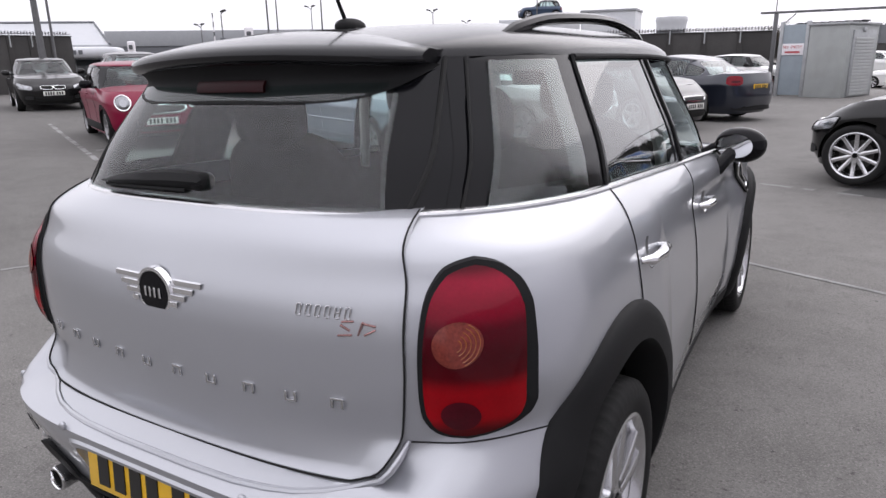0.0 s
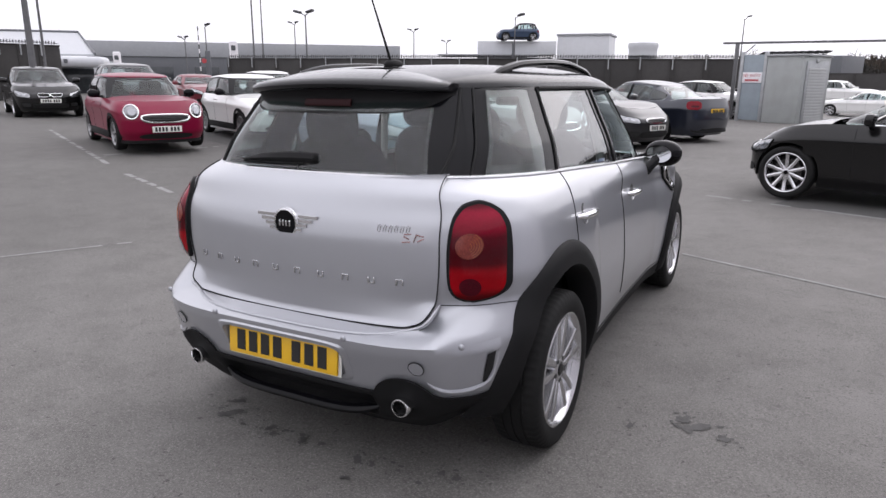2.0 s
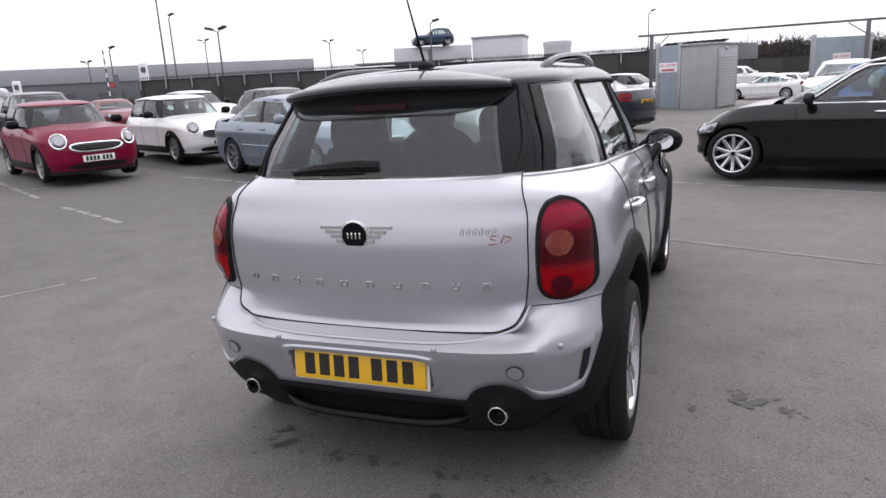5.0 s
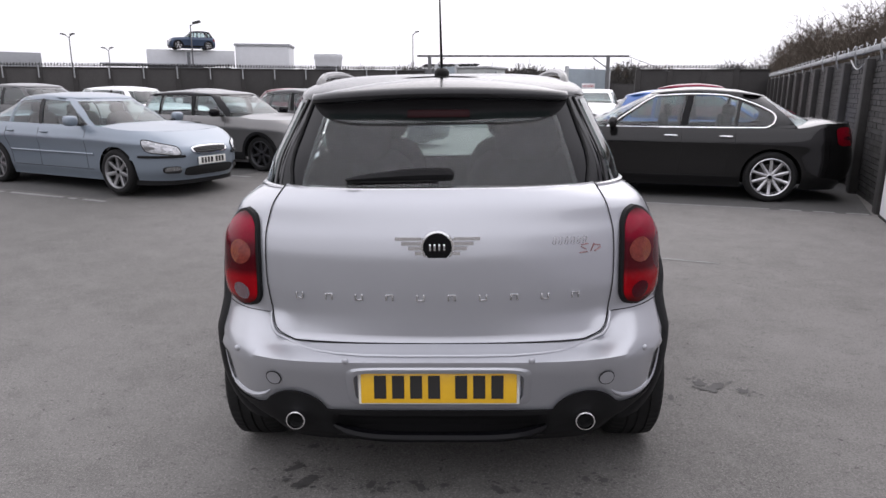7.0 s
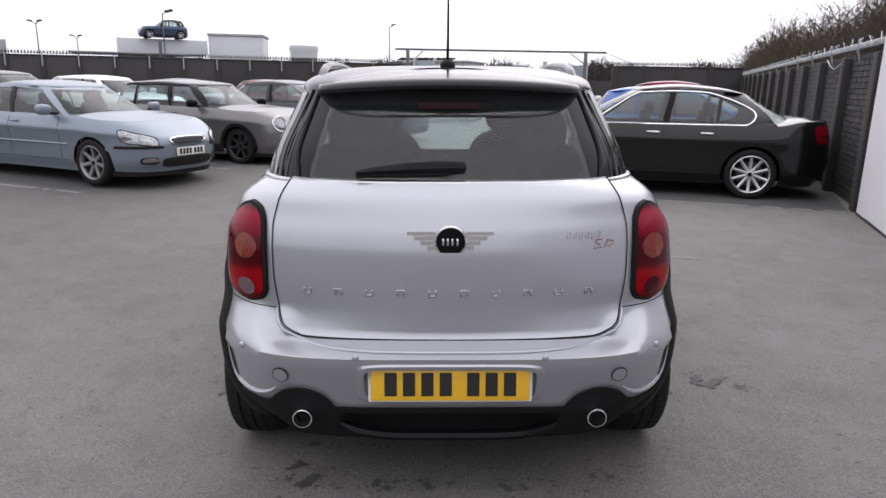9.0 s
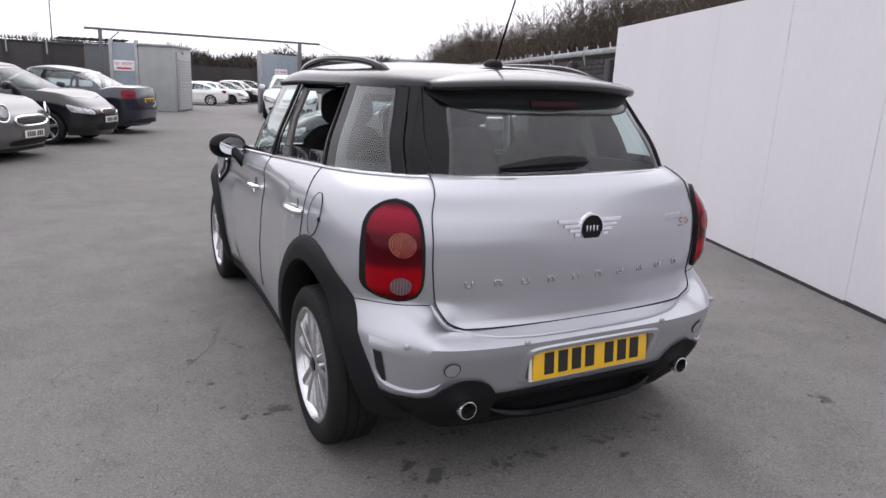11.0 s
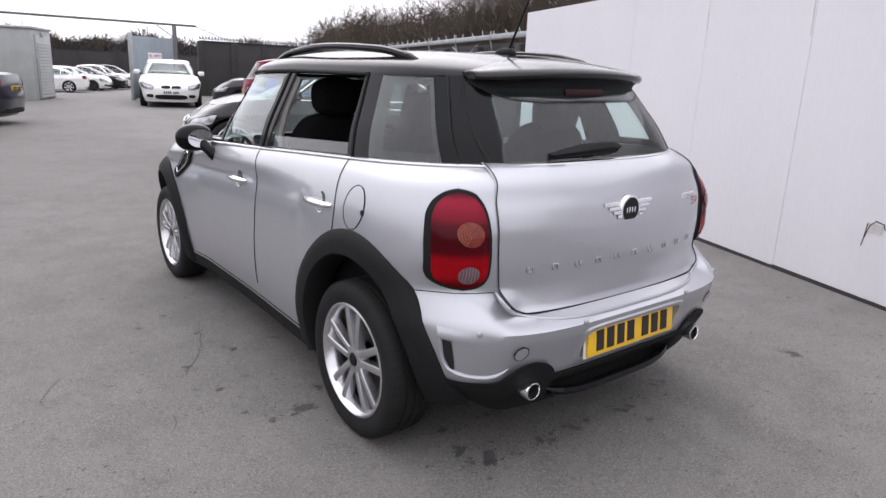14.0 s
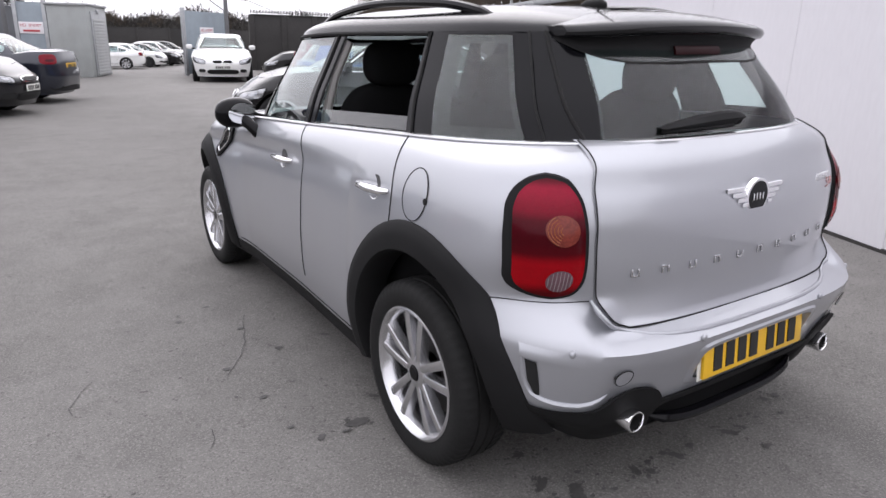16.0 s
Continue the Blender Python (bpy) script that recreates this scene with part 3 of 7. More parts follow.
class House:
    """The glazed upper body: f runs from the belt (0) to the gutter (1)."""

    def __init__(self, hull, belt, roof, crown):
        self.hull, self.belt, self.roof, self.crown = hull, belt, roof, crown

    def z(self, y, f):
        return curve(self.belt, y) * (1 - f) + curve(self.roof, y) * f

    def on_side(self, y0, y1, f, off=0.0):
        y = y0(f) if callable(y0) else y0 * (1 - f) + y1 * f
        return self.hull.side(y, f) + off, y, self.z(y, f)

    def on_rear(self, x0, x1, f, off=0.0):
        x = x0 * (1 - f) + x1 * f
        y = self.hull.rear(x, f)
        return x, y - off, self.z(y, f)

    def on_front(self, x0, x1, f, off=0.0):
        x = x0 * (1 - f) + x1 * f
        y = self.hull.front(x, f)
        return x, y + off, self.z(y, f)

    def dome(self, n=9, steep=0.9, rise=0.85):
        """The roof, from the gutter up to its middle."""
        h = self.hull
        cs = [i / 14 for i in range(14)] + [1 + i / 10 for i in range(10)] + [2 + i / 14 for i in range(15)]
        rows = []
        for k in range(n + 1):
            a = math.pi / 2 * k / n
            sc, up = max(0.0, math.cos(a)) ** steep, math.sin(a) ** rise
            row = []
            for c in cs:
                x, y, _ = h.at(c, 1.0)
                ym = min(max(y, h.y1), h.y2)
                yy = ym + (y - ym) * (0.35 + 0.65 * sc)
                row.append((x * sc, yy, self.z(y, 1.0) * (1 - up) + (self.crown_at(yy)) * up))
            rows.append(row + [(-x, y, z) for x, y, z in row[-2:0:-1]])
        return sheet(rows, True)

    def crown_at(self, y):
        return curve(self.crown, y)


def pillars(house, rear, side, front, bottom=0.04, top=0.93, thick=0.02):
    """The frame of the upper body: columns of (base, top) along the rear, the side and the front; a column that ends with True opens a window up to the next."""
    fs = [0.0, bottom] + [bottom + (top - bottom) * i / 12 for i in range(1, 13)] + [1.0]
    cols, opens = [], []
    for kind, run in (("rear", rear), ("side", side), ("front", front)):
        for a, b, o in run:
            cols.append((kind, a, b))
            opens.append(o)
    rows = []
    for f in fs:
        rows.append([face_of(house, kind)(a, b, f) for kind, a, b in cols])

    def keep(i, j):
        return not (opens[j] and 1 <= i <= len(fs) - 3)
    bm = bmesh.new()
    for sgn in (1, -1):
        sheet([[(sgn * x, y, z) for x, y, z in r] for r in rows], False, keep, bm)
    bmesh.ops.remove_doubles(bm, verts=bm.verts, dist=1e-4)
    mid = (house.hull.y1 + house.hull.y2) / 2
    return solid(bm, lambda c: Vector((c.x * (1 - thick / max(abs(c.x), 0.25)), c.y + math.copysign(min(thick, abs(c.y - mid)), mid - c.y), c.z)))


def face_of(house, kind):
    return {"rear": house.on_rear, "side": house.on_side, "front": house.on_front}[kind]


def pane(house, kind, cols, f0=0.02, f1=0.95, off=-0.004, sgn=1, n=8, both=False):
    """A pane of glass between columns of (base, top)."""
    fn = face_of(house, kind)
    rows = []
    for i in range(n + 1):
        f = f0 + (f1 - f0) * i / n
        r = [fn(a, b, f, off) for a, b in cols]
        if both:
            r = [(-x, y, z) for x, y, z in r[:0:-1]] + r
        rows.append([(sgn * x, y, z) for x, y, z in r])
    return sheet(rows)


def spread(a, b, n):
    """n + 1 columns from a to b, each a (base, top) pair."""
    return [(a[0] + (b[0] - a[0]) * i / n, a[1] + (b[1] - a[1]) * i / n) for i in range(n + 1)]


def rounded(w, h, r, n=48):
    """Points of a rounded rectangle, w by h, round the origin."""
    out = []
    for k in range(n):
        a = 2 * math.pi * k / n
        c, s = math.cos(a), math.sin(a)
        p = max(2.0, 2.0 / max(0.15, min(1.0, 2 * r / min(w, h))) ** 1.0)
        out.append((w / 2 * math.copysign(abs(c) ** (2 / p), c), h / 2 * math.copysign(abs(s) ** (2 / p), s)))
    return out


def patch(outline, place, rings=5, thick=0.0, bm=None):
    """A filled outline of flat (a, b) points laid on a curved body: place(a, b) gives the point."""
    bm = bm or bmesh.new()
    ca = sum(p[0] for p in outline) / len(outline)
    cb = sum(p[1] for p in outline) / len(outline)
    rows = [[place(ca + (a - ca) * k / rings, cb + (b - cb) * k / rings) for a, b in outline] for k in range(1, rings + 1)]
    sheet(rows, True, bm=bm)
    mid = bm.verts.new(place(ca, cb))
    bm.verts.ensure_lookup_table()
    ring = bm.verts[len(bm.verts) - 1 - len(outline) * rings: len(bm.verts) - 1 - len(outline) * (rings - 1)]
    for k in range(len(ring)):
        bm.faces.new((mid, ring[k], ring[(k + 1) % len(ring)]))
    return bm


def band(inner, outer, place_in, place_out, bm=None):
    """A strip between two outlines of as many points."""
    rows = [[place_in(a, b) for a, b in inner], [place_out(a, b) for a, b in outer]]
    return sheet(rows, True, bm=bm)


def number_plate(parent, m, yellow, small=1.0, hero=False):
    """A plate of 520 x 111 mm, its characters as plain bars."""
    base = part("number_plate", box((0.52 * small, 0.012, 0.111 * small), (0, 0, 0), 0.004), YELLOW if yellow else WHITE_PLATE, parent, "yellow plate with dark bars" if yellow else "white plate with dark bars")
    base.matrix_local = m
    xs = [-0.195, -0.135, -0.075, -0.015, 0.075, 0.135, 0.195]
    for i, x in enumerate(xs):
        part("bar", box((0.040 * small, 0.003, 0.079 * small), (x * small, -0.0075, 0.002), 0.0), INK, base, flat=True)
    return base

# ---- the deck ----
def ground_z(x, y):
    """The deck's height: the lean under the silver car dies away around it, the far bays lie a little higher and the yard beyond the gate lower."""
    r = math.hypot(x, y - 2)
    k = 1 - smooth(3.0, 9.0, r)
    rise = 0.25 * max(0.0, min(1.0, (-8 - x) / 10)) * (1 - smooth(45, 70, -x))
    yard = 0.6 * smooth(30.5, 36, y) * smooth(0.5, 2.5, x) * (1 - smooth(3.0, 6.0, x - 0.36 * (y - 5.4)))
    return k * radians(1.24) * (0.7625 * x - 0.647 * (y - 2)) + rise - yard


def make_ground():
    near = [-30 + 0.75 * i for i in range(81)]
    far = [-4000, -1500, -500, -200, -100, -60, -42]
    axis = far + near + [-v for v in reversed(far)]
    rows = [[(x, y, ground_z(x, y)) for x in axis] for y in axis]
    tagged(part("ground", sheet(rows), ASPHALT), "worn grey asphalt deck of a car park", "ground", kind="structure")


def on_ground(a, z):
    return a[0], a[1], ground_z(a[0], a[1]) + z


def line_mark(a, b, w=0.09, seed=0):
    """A painted line with worn, ragged edges and gaps."""
    rnd = random.Random(seed)
    a, b = Vector(a), Vector(b)
    d = (b - a)
    n = max(6, int(d.length / 0.12))
    side = Vector((-d.y, d.x)).normalized()
    bm = bmesh.new()
    rows = []
    for i in range(n + 1):
        p = a + d * i / n
        wl, wr = w / 2 * rnd.uniform(0.75, 1.1), w / 2 * rnd.uniform(0.75, 1.1)
        q, r = p + side * wl, p - side * wr
        rows.append([on_ground(q, 0.004), on_ground(r, 0.004)])
    gone = {i for i in range(n) if rnd.random() < 0.2}
    sheet(rows, False, lambda i, j: i not in gone, bm)
    tagged(part("bay_line", bm, LINE, flat=True), "worn white painted bay line on the deck", "road marking", "bay lines", "structure")


def stain(x, y, w, h, seed, turn=0.0):
    """A dark oil mark: a ragged spot with drips and flecks around it."""
    rnd = random.Random(seed)
    bm = bmesh.new()
    for k in range(9):
        s = rnd.uniform(0.45, 0.7) if k < 2 else rnd.uniform(0.08, 0.24)
        reach = 0.3 if k < 2 else 0.95
        cu, cv = rnd.uniform(-1, 1) * w * 0.5 * reach, rnd.uniform(-1, 1) * h * 0.6 * reach
        n = 15
        r = [rnd.uniform(0.5, 1.2) for _ in range(n)]
        ring = []
        for i in range(n):
            a = 2 * math.pi * i / n
            u, v = cu + w / 2 * s * r[i] * math.cos(a), cv + h / 2 * s * r[i] * math.sin(a)
            ring.append(bm.verts.new(on_ground((x + u * math.cos(turn) - v * math.sin(turn), y + u * math.sin(turn) + v * math.cos(turn)), 0.0030 + 0.0002 * k)))
        bm.faces.new(ring)
    tagged(part("oil_stain", bm, OIL, flat=True), "dark oil drip stain on the grey deck", "stain", "oil stains", "structure")


def flecks(x, y, w, h, count, seed):
    """A scatter of small dark drips."""
    rnd = random.Random(seed)
    bm = bmesh.new()
    for k in range(count):
        cx, cy = x + w / 2 * rnd.uniform(-1, 1), y + h / 2 * rnd.uniform(-1, 1)
        s = rnd.choice((0.003, 0.004, 0.006, 0.009, 0.014))
        lean = rnd.uniform(0.9, 1.7)
        ring = []
        for i in range(11):
            a = 2 * math.pi * i / 11
            r = s * rnd.uniform(0.6, 1.25)
            ring.append(bm.verts.new(on_ground((cx + r * lean * math.cos(a), cy + r * math.sin(a)), 0.0030 + 0.0001 * k)))
        bm.faces.new(ring)
    tagged(part("oil_flecks", bm, OIL, flat=True), "scattered small dark oil drips on the grey deck", "stain", "oil stains", "structure")


def crack_line(pts, w, seed, mat, label):
    """A thin wandering line on the deck."""
    rnd = random.Random(seed)
    out = []
    for (ax, ay), (bx, by) in zip(pts, pts[1:]):
        k = max(2, int(math.hypot(bx - ax, by - ay) / 0.06))
        for i in range(k):
            out.append((ax + (bx - ax) * i / k + rnd.uniform(-1, 1) * 0.012, ay + (by - ay) * i / k + rnd.uniform(-1, 1) * 0.012))
    rows = []
    for i, p in enumerate(out):
        q = out[min(i + 1, len(out) - 1)]
        r = out[max(i - 1, 0)]
        d = Vector((q[0] - r[0], q[1] - r[1])).normalized()
        ww = w * rnd.uniform(0.4, 1.2) / 2
        rows.append([on_ground((p[0] - d.y * ww, p[1] + d.x * ww), 0.0035), on_ground((p[0] + d.y * ww, p[1] - d.x * ww), 0.0035)])
    tagged(part("deck_crack", sheet(rows), mat, flat=True), label, "crack", "cracks in the deck", "structure")


def bay_surface(a, b, deep):
    """A stretch of darker asphalt behind a bay line, laid over the deck."""
    a, b = Vector(a), Vector(b)
    v = Vector((0.415, 0.91))
    n = max(2, int((b - a).length / 0.6))
    rows = []
    for j in range(int(deep / 0.6) + 1):
        rows.append([on_ground(a + (b - a) * i / n + v * 0.6 * j, 0.0022) for i in range(n + 1)])
    tagged(part("bay_surface", sheet(rows), BAY_ASPHALT), "darker worn asphalt of the parking bays", "ground", kind="structure")


# ---- walls and fences ----
def run_frame(a, b):
    """A pose at a whose x axis runs to b, and the length."""
    d = Vector(b) - Vector(a)
    return pose(a[0], a[1], 0, 0, 0, math.degrees(math.atan2(d.y, d.x))), d.length


def white_wall():
    m, n = run_frame((1.35, -3.5), (5.06, 6.05))
    root = thing("wall_white", "tall white painted board wall with scuffs", "wall", m, kind="structure")
    x, k = 0.0, 0
    while x < n - 0.01:
        w = min(1.22, n - x)
        part("panel", box((w - 0.004, 0.12, 2.36), (x + w / 2, -0.06, 1.16), 0.0), WALL_WHITE, root)
        foot = m @ Vector((x + w / 2, 0, 0))
        part("base_strip", box((w, 0.012, 0.05), (x + w / 2, 0.004, ground_z(foot.x, foot.y) + 0.002), 0.0), POST, root)
        x += 1.22
    for x, z, h in ((4.35, 0.55, 0.0), (4.9, 1.95, 0.25), (6.1, 2.0, 0.16)):
        if h:
            part("scuff", box((0.006, 0.003, h), (x, 0.0025, z), 0.0, m=Matrix.Rotation(radians(1.5), 4, "Y")), PALE_SCUFF, root)
    for pts, r in (([(4.13, 0.50), (4.10, 0.585), (4.06, 0.625), (4.00, 0.615), (3.985, 0.58)], 0.0035), ([(4.14, 0.44), (4.128, 0.52), (4.12, 0.60)], 0.0025)):
        part("tear", tube([(x, 0.003, z) for x, z in pts], r, 5), POST, root, "torn mark")
    part("tear", box((0.11, 0.003, 0.06), (4.06, 0.002, 0.575), 0.0), PALE_SCUFF, root, "grey torn patch")


def brick_wall():
    """The black painted brick wall with piers and a steel rail with looped wire on top; its bricks stand proud of the mortar."""
    m, n = run_frame((5.06, 5.75), (13.4, 28.4))
    root = thing("wall_brick", "black painted brick wall with piers and a galvanised top rail", "wall", m, kind="structure")
    part("core", box((n, 0.18, 1.98), (n / 2, -0.10, 0.97), 0.005), MORTAR, root)
    k = int(n / 1.9)
    for i in range(k + 1):
        x = 0.55 + 1.9 * i
        part("pier", box((0.225, 0.12, 1.94), (x, 0.055, 0.95), 0.015), POST, root)
        part("bracket", tube([(x - 0.55, 0.0, 1.86), (x - 0.55, 0.05, 2.02), (x - 0.55, 0.04, 2.16)], 0.016, 6), STEEL, root)
    part("top_rail", box((n, 0.05, 0.085), (n / 2, 0.02, 2.06), 0.008), STEEL, root, "galvanised top rail")
    part("wire", tube([(0.16 * i, 0.06 + 0.05 * math.cos(i * 1.9), 2.10 + 0.07 * math.sin(i * 1.9)) for i in range(int(n / 0.16))], 0.006, 4), STEEL, root)
    part("loose_cable", tube([(2.4 + 0.12 * i, 0.09, 1.95 - 0.16 * math.sin(math.pi * i / 12)) for i in range(13)], 0.008, 5), STEEL, root)
    first, rest, count = None, bmesh.new(), 0
    for c in range(26):
        for j in range(int(n / 0.225)):
            x, z = 0.225 * j + (0.1125 if c % 2 else 0) + 0.11, 0.075 * c + 0.04
            if x > n - 0.12:
                continue
            if x < 2.7:
                if first is None:
                    first = part("brick", box((0.213, 0.03, 0.064), (0, 0, 0), 0.0), BRICK, root, flat=True)
                    first.matrix_local = Matrix.Translation((x, -0.008, z))
                else:
                    again(first, root, Matrix.Translation((x, -0.008 + 0.003 * math.sin(j * 5.1 + c * 3.3), z)))
            else:
                bmesh.ops.create_cube(rest, size=1, matrix=Matrix.Translation((x, -0.008 + 0.003 * math.sin(j * 5.1 + c * 3.3), z)) @ Matrix.Diagonal((0.213, 0.03, 0.064, 1)))
    part("bricks", rest, BRICK, root, flat=True)["kind"] = "stuff"


def dark_wall(a, b, h, name, step=1.5, spikes=True, posts=True):
    m, n = run_frame(a, b)
    root = thing(name, "dark panelled boundary wall with spiked top", "wall", m, kind="structure")
    first = None
    k = max(1, round(n / step))
    w = n / k
    for i in range(k):
        mm = Matrix.Translation((w * (i + 0.5), 0, h / 2))
        if first is None:
            first = part("panel", box((w - 0.03, 0.12, h), (0, 0, 0), 0.01), WALL_DARK, root)
            first.matrix_local = mm
            pil = part("pier", box((0.22, 0.2, h + 0.04), (0, 0, 0), 0.01), POST, root)
            pil.matrix_local = Matrix.Translation((0, 0, h / 2))
            if posts:
                post = part("spike_post", tube([(0, -0.14, -0.45), (0, -0.14, 0.12)], 0.03, 6), STEEL, root, "pale bracket post")
                post.matrix_local = Matrix.Translation((0, 0, h))
        else:
            again(first, root, mm)
            again(pil, root, Matrix.Translation((w * i, 0, h / 2)))
            if posts:
                again(post, root, Matrix.Translation((w * i, 0, h)))
    part("coping", box((n, 0.2, 0.05), (n / 2, 0, h + 0.025), 0.01), POST, root)
    if spikes:
        bm = tube([(0, 0, h + 0.12), (n, 0, h + 0.12)], 0.014, 5)
        for i in range(int(n / 0.13)):
            x = 0.13 * i
            tube([(x, 0, h + 0.04), (x + 0.03 * math.sin(i * 2.3), 0.04 * math.cos(i), h + 0.27)], [0.010, 0.004], 4, bm)
            tube([(x, 0, h + 0.09), (x, 0, h + 0.16), (x, 0, h + 0.24)], [0.008, 0.034, 0.004], 4, bm)
            if i % 2:
                tube([(x - 0.06, 0, h + 0.17), (x + 0.06, 0, h + 0.21)], 0.012, 4, bm)
        part("spikes", bm, DARK_STEEL, root, "row of anti-climb spikes", flat=True)["kind"] = "stuff"


def steel_cabin():
    """The grey store by the gate: plain side, shutter end, lamp, roof battens."""
    m, n = run_frame((-0.12, 24.85), (0.98, 24.40))
    root = thing("storage_container", "grey steel storage container with a roller shutter", "container", m)
    part("body", box((n, 2.2, 2.25), (n / 2, 1.1, 1.125), 0.02), CONTAINER, root)
    part("roof_lip", box((n + 0.1, 2.3, 0.07), (n / 2, 1.1, 2.27), 0.01), STEEL, root)
    door = part("shutter_frame", box((0.05, 1.62, 2.05), (n + 0.02, 1.12, 1.05), 0.01), STEEL, root)
    for k in range(18):
        part("slat", box((0.03, 1.38, 0.092), (n + 0.05, 1.12, 0.1 + 0.1 * k), 0.012), SHUTTER, door)
    part("wall_lamp", blob((0.08, 0.22, 0.14), (n + 0.06, 1.0, 2.08), 3, 8), STEEL, root)


def roof_louvres():
    """A row of tilted louvre panes on a far flat roof."""
    m, n = run_frame((-5.1, 84.7), (1.6, 81.5))
    root = thing("roof_louvres", "dark tilted roof louvres on a low far building", "building", m)
    part("wall", box((n + 3, 5, 3.85), (n / 2, 3.0, 1.925), 0.02), CLAD_DARK, root)
    part("rail", box((n, 0.12, 0.12), (n / 2, 0.2, 3.95), 0.02), DARK_STEEL, root)
    for i in range(9):
        part("louvre", box((n / 11, 1.6, 0.10), (n * (i + 0.5) / 9, 0.8, 4.25), 0.02, m=Matrix.Rotation(radians(-22), 4, "Y")), DARK_STEEL, root)
        part("strut", box((0.08, 0.08, 0.4), (n * (i + 0.5) / 9, 0.3, 4.05), 0.01), DARK_STEEL, root)


def roof_tank():
    """A squat pale water tank behind the back wall."""
    root = thing("water_tank", "squat pale grey water tank on a roof", "tank", pose(-9.2, 46.0, 0))
    part("tank", lathe([(0.0, 3.75), (0.95, 3.72), (1.0, 3.5), (0.92, 3.3), (0.92, 2.9)], 24, m=Matrix.Rotation(-math.pi / 2, 4, "Y")), CLAD_LIGHT, root)
    part("stand", box((1.5, 1.5, 2.9), (0, 0, 1.45), 0.02), CLAD_DARK, root)


def gate_leaf(a, b, h, name="gate_leaf"):
    m, n = run_frame(a, b)
    root = thing(name, "blue-grey sheet steel gate leaf with a warning sign", "gate", m)
    part("sheet", box((n, 0.05, h), (n / 2, 0, h / 2 + 0.05), 0.008), BLUEGREY, root)
    for x in (0.0, n):
        part("gate_post", box((0.12, 0.12, h + 0.15), (x, 0.0, (h + 0.15) / 2), 0.01), STEEL, root)
    s = part("sign", box((0.72, 0.015, 0.36), (n / 2, -0.045, 1.52), 0.004), SIGN_WHITE, root, "white sign with red lettering")
    for k, c in enumerate("NO ENTRY"):
        if c != " ":
            letter = lettering(c, 0.13, SIGN_RED, s)
            letter.matrix_local = Matrix.Translation((n / 2 - 0.273 + 0.078 * k, -0.055, 1.55)) @ Matrix.Rotation(math.pi / 2, 4, "X")
    part("bar", box((0.50, 0.006, 0.06), (n / 2, -0.056, 1.43)), SIGN_RED, s, flat=True)


def lettering(text, size, mat, parent):
    """A letter as a thin mesh, centred, in the plane z = 0."""
    cu = bpy.data.curves.new("words", "FONT")
    cu.body, cu.size, cu.extrude, cu.align_x = text, size, 0.002, "CENTER"
    tmp = bpy.data.objects.new("words", cu)
    scene.collection.objects.link(tmp)
    bpy.context.view_layer.update()
    me = bpy.data.meshes.new_from_object(tmp)
    bpy.data.objects.remove(tmp)
    me.materials.clear()
    me.materials.append(mat)
    ob = new("letter", me)
    ob.parent = parent
    return ob


def height_bar():
    m, n = run_frame((-1.75, 26.0), (6.6, 25.6))
    root = thing("height_barrier", "steel height restriction bar on two posts", "barrier", m)
    part("crossbar", box((n, 0.08, 0.075), (n / 2, 0, 2.74), 0.01), POLE_GREY, root)
    for x in (0.5, n - 0.8):
        p = part("post", box((0.13, 0.13, 2.70), (x, 0, 1.35), 0.01), POLE_GREY, root)
        part("brace", tube([(x + 0.1, 0, 2.2), (x + 0.6 * (1 if x < 2 else -1), 0, 2.68)], 0.02, 6), POLE_GREY, p)
    part("stay", tube([(n, 0, 2.72), (n + 1.6, 0, 2.15)], 0.012, 5), POLE_GREY, root)


def lamp_post(x, y, h, heads, r=0.06, head=1.0):
    root = thing("lamp_post", "slim grey car park lamp post", "lamp post", pose(x, y, 0), "lamp posts")
    pole = part("pole", tube([(0, 0, 0), (0, 0, h * 0.5), (0, 0, h)], [r * 1.4, r, r * 0.7], 8), POLE_GREY, root)
    for k in range(heads):
        s = (-1 if k else 1)
        part("arm", tube([(0, 0, h - 0.05), (s * 0.35 * head, -0.1, h + 0.12)], 0.03, 6), POLE_GREY, root)
        part("lamp_head", box((0.55 * head, 0.34 * head, 0.16 * head), (s * 0.55 * head, -0.15, h + 0.18), 0.03, m=Matrix.Rotation(s * radians(-14), 4, "Y")), DARK_STEEL, root)


# ---- buildings far off ----
def shed(a, b, h, depth, name, label, upper, lower, split, roof=0.0):
    """A long building: lower and upper cladding, doors and windows, a shallow roof."""
    m, n = run_frame(a, b)
    root = thing(name, label, "building", m)
    part("wall", box((n, depth, split), (n / 2, depth / 2, split / 2), 0.02), lower, root)
    part("fascia", box((n + 0.4, depth + 0.4, h - split), (n / 2, depth / 2, split + (h - split) / 2), 0.02), upper, root)
    if roof:
        bm = sheet([[(-0.5, -0.5, h), (n + 0.5, -0.5, h)], [(-0.5, depth / 2, h + roof), (n + 0.5, depth / 2, h + roof)], [(-0.5, depth + 0.5, h), (n + 0.5, depth + 0.5, h)]])
        part("roof", solid(bm, (0, 0, 0.15)), CLAD_LIGHT, root)
    k = int(n / 6)
    for i in range(k):
        part("window", box((3.6, 0.08, min(2.2, split - 0.6)), (n * (i + 0.5) / k, -0.03, min(2.2, split - 0.6) / 2 + 0.3), 0.01), WINDOW_DARK, root)
    return root


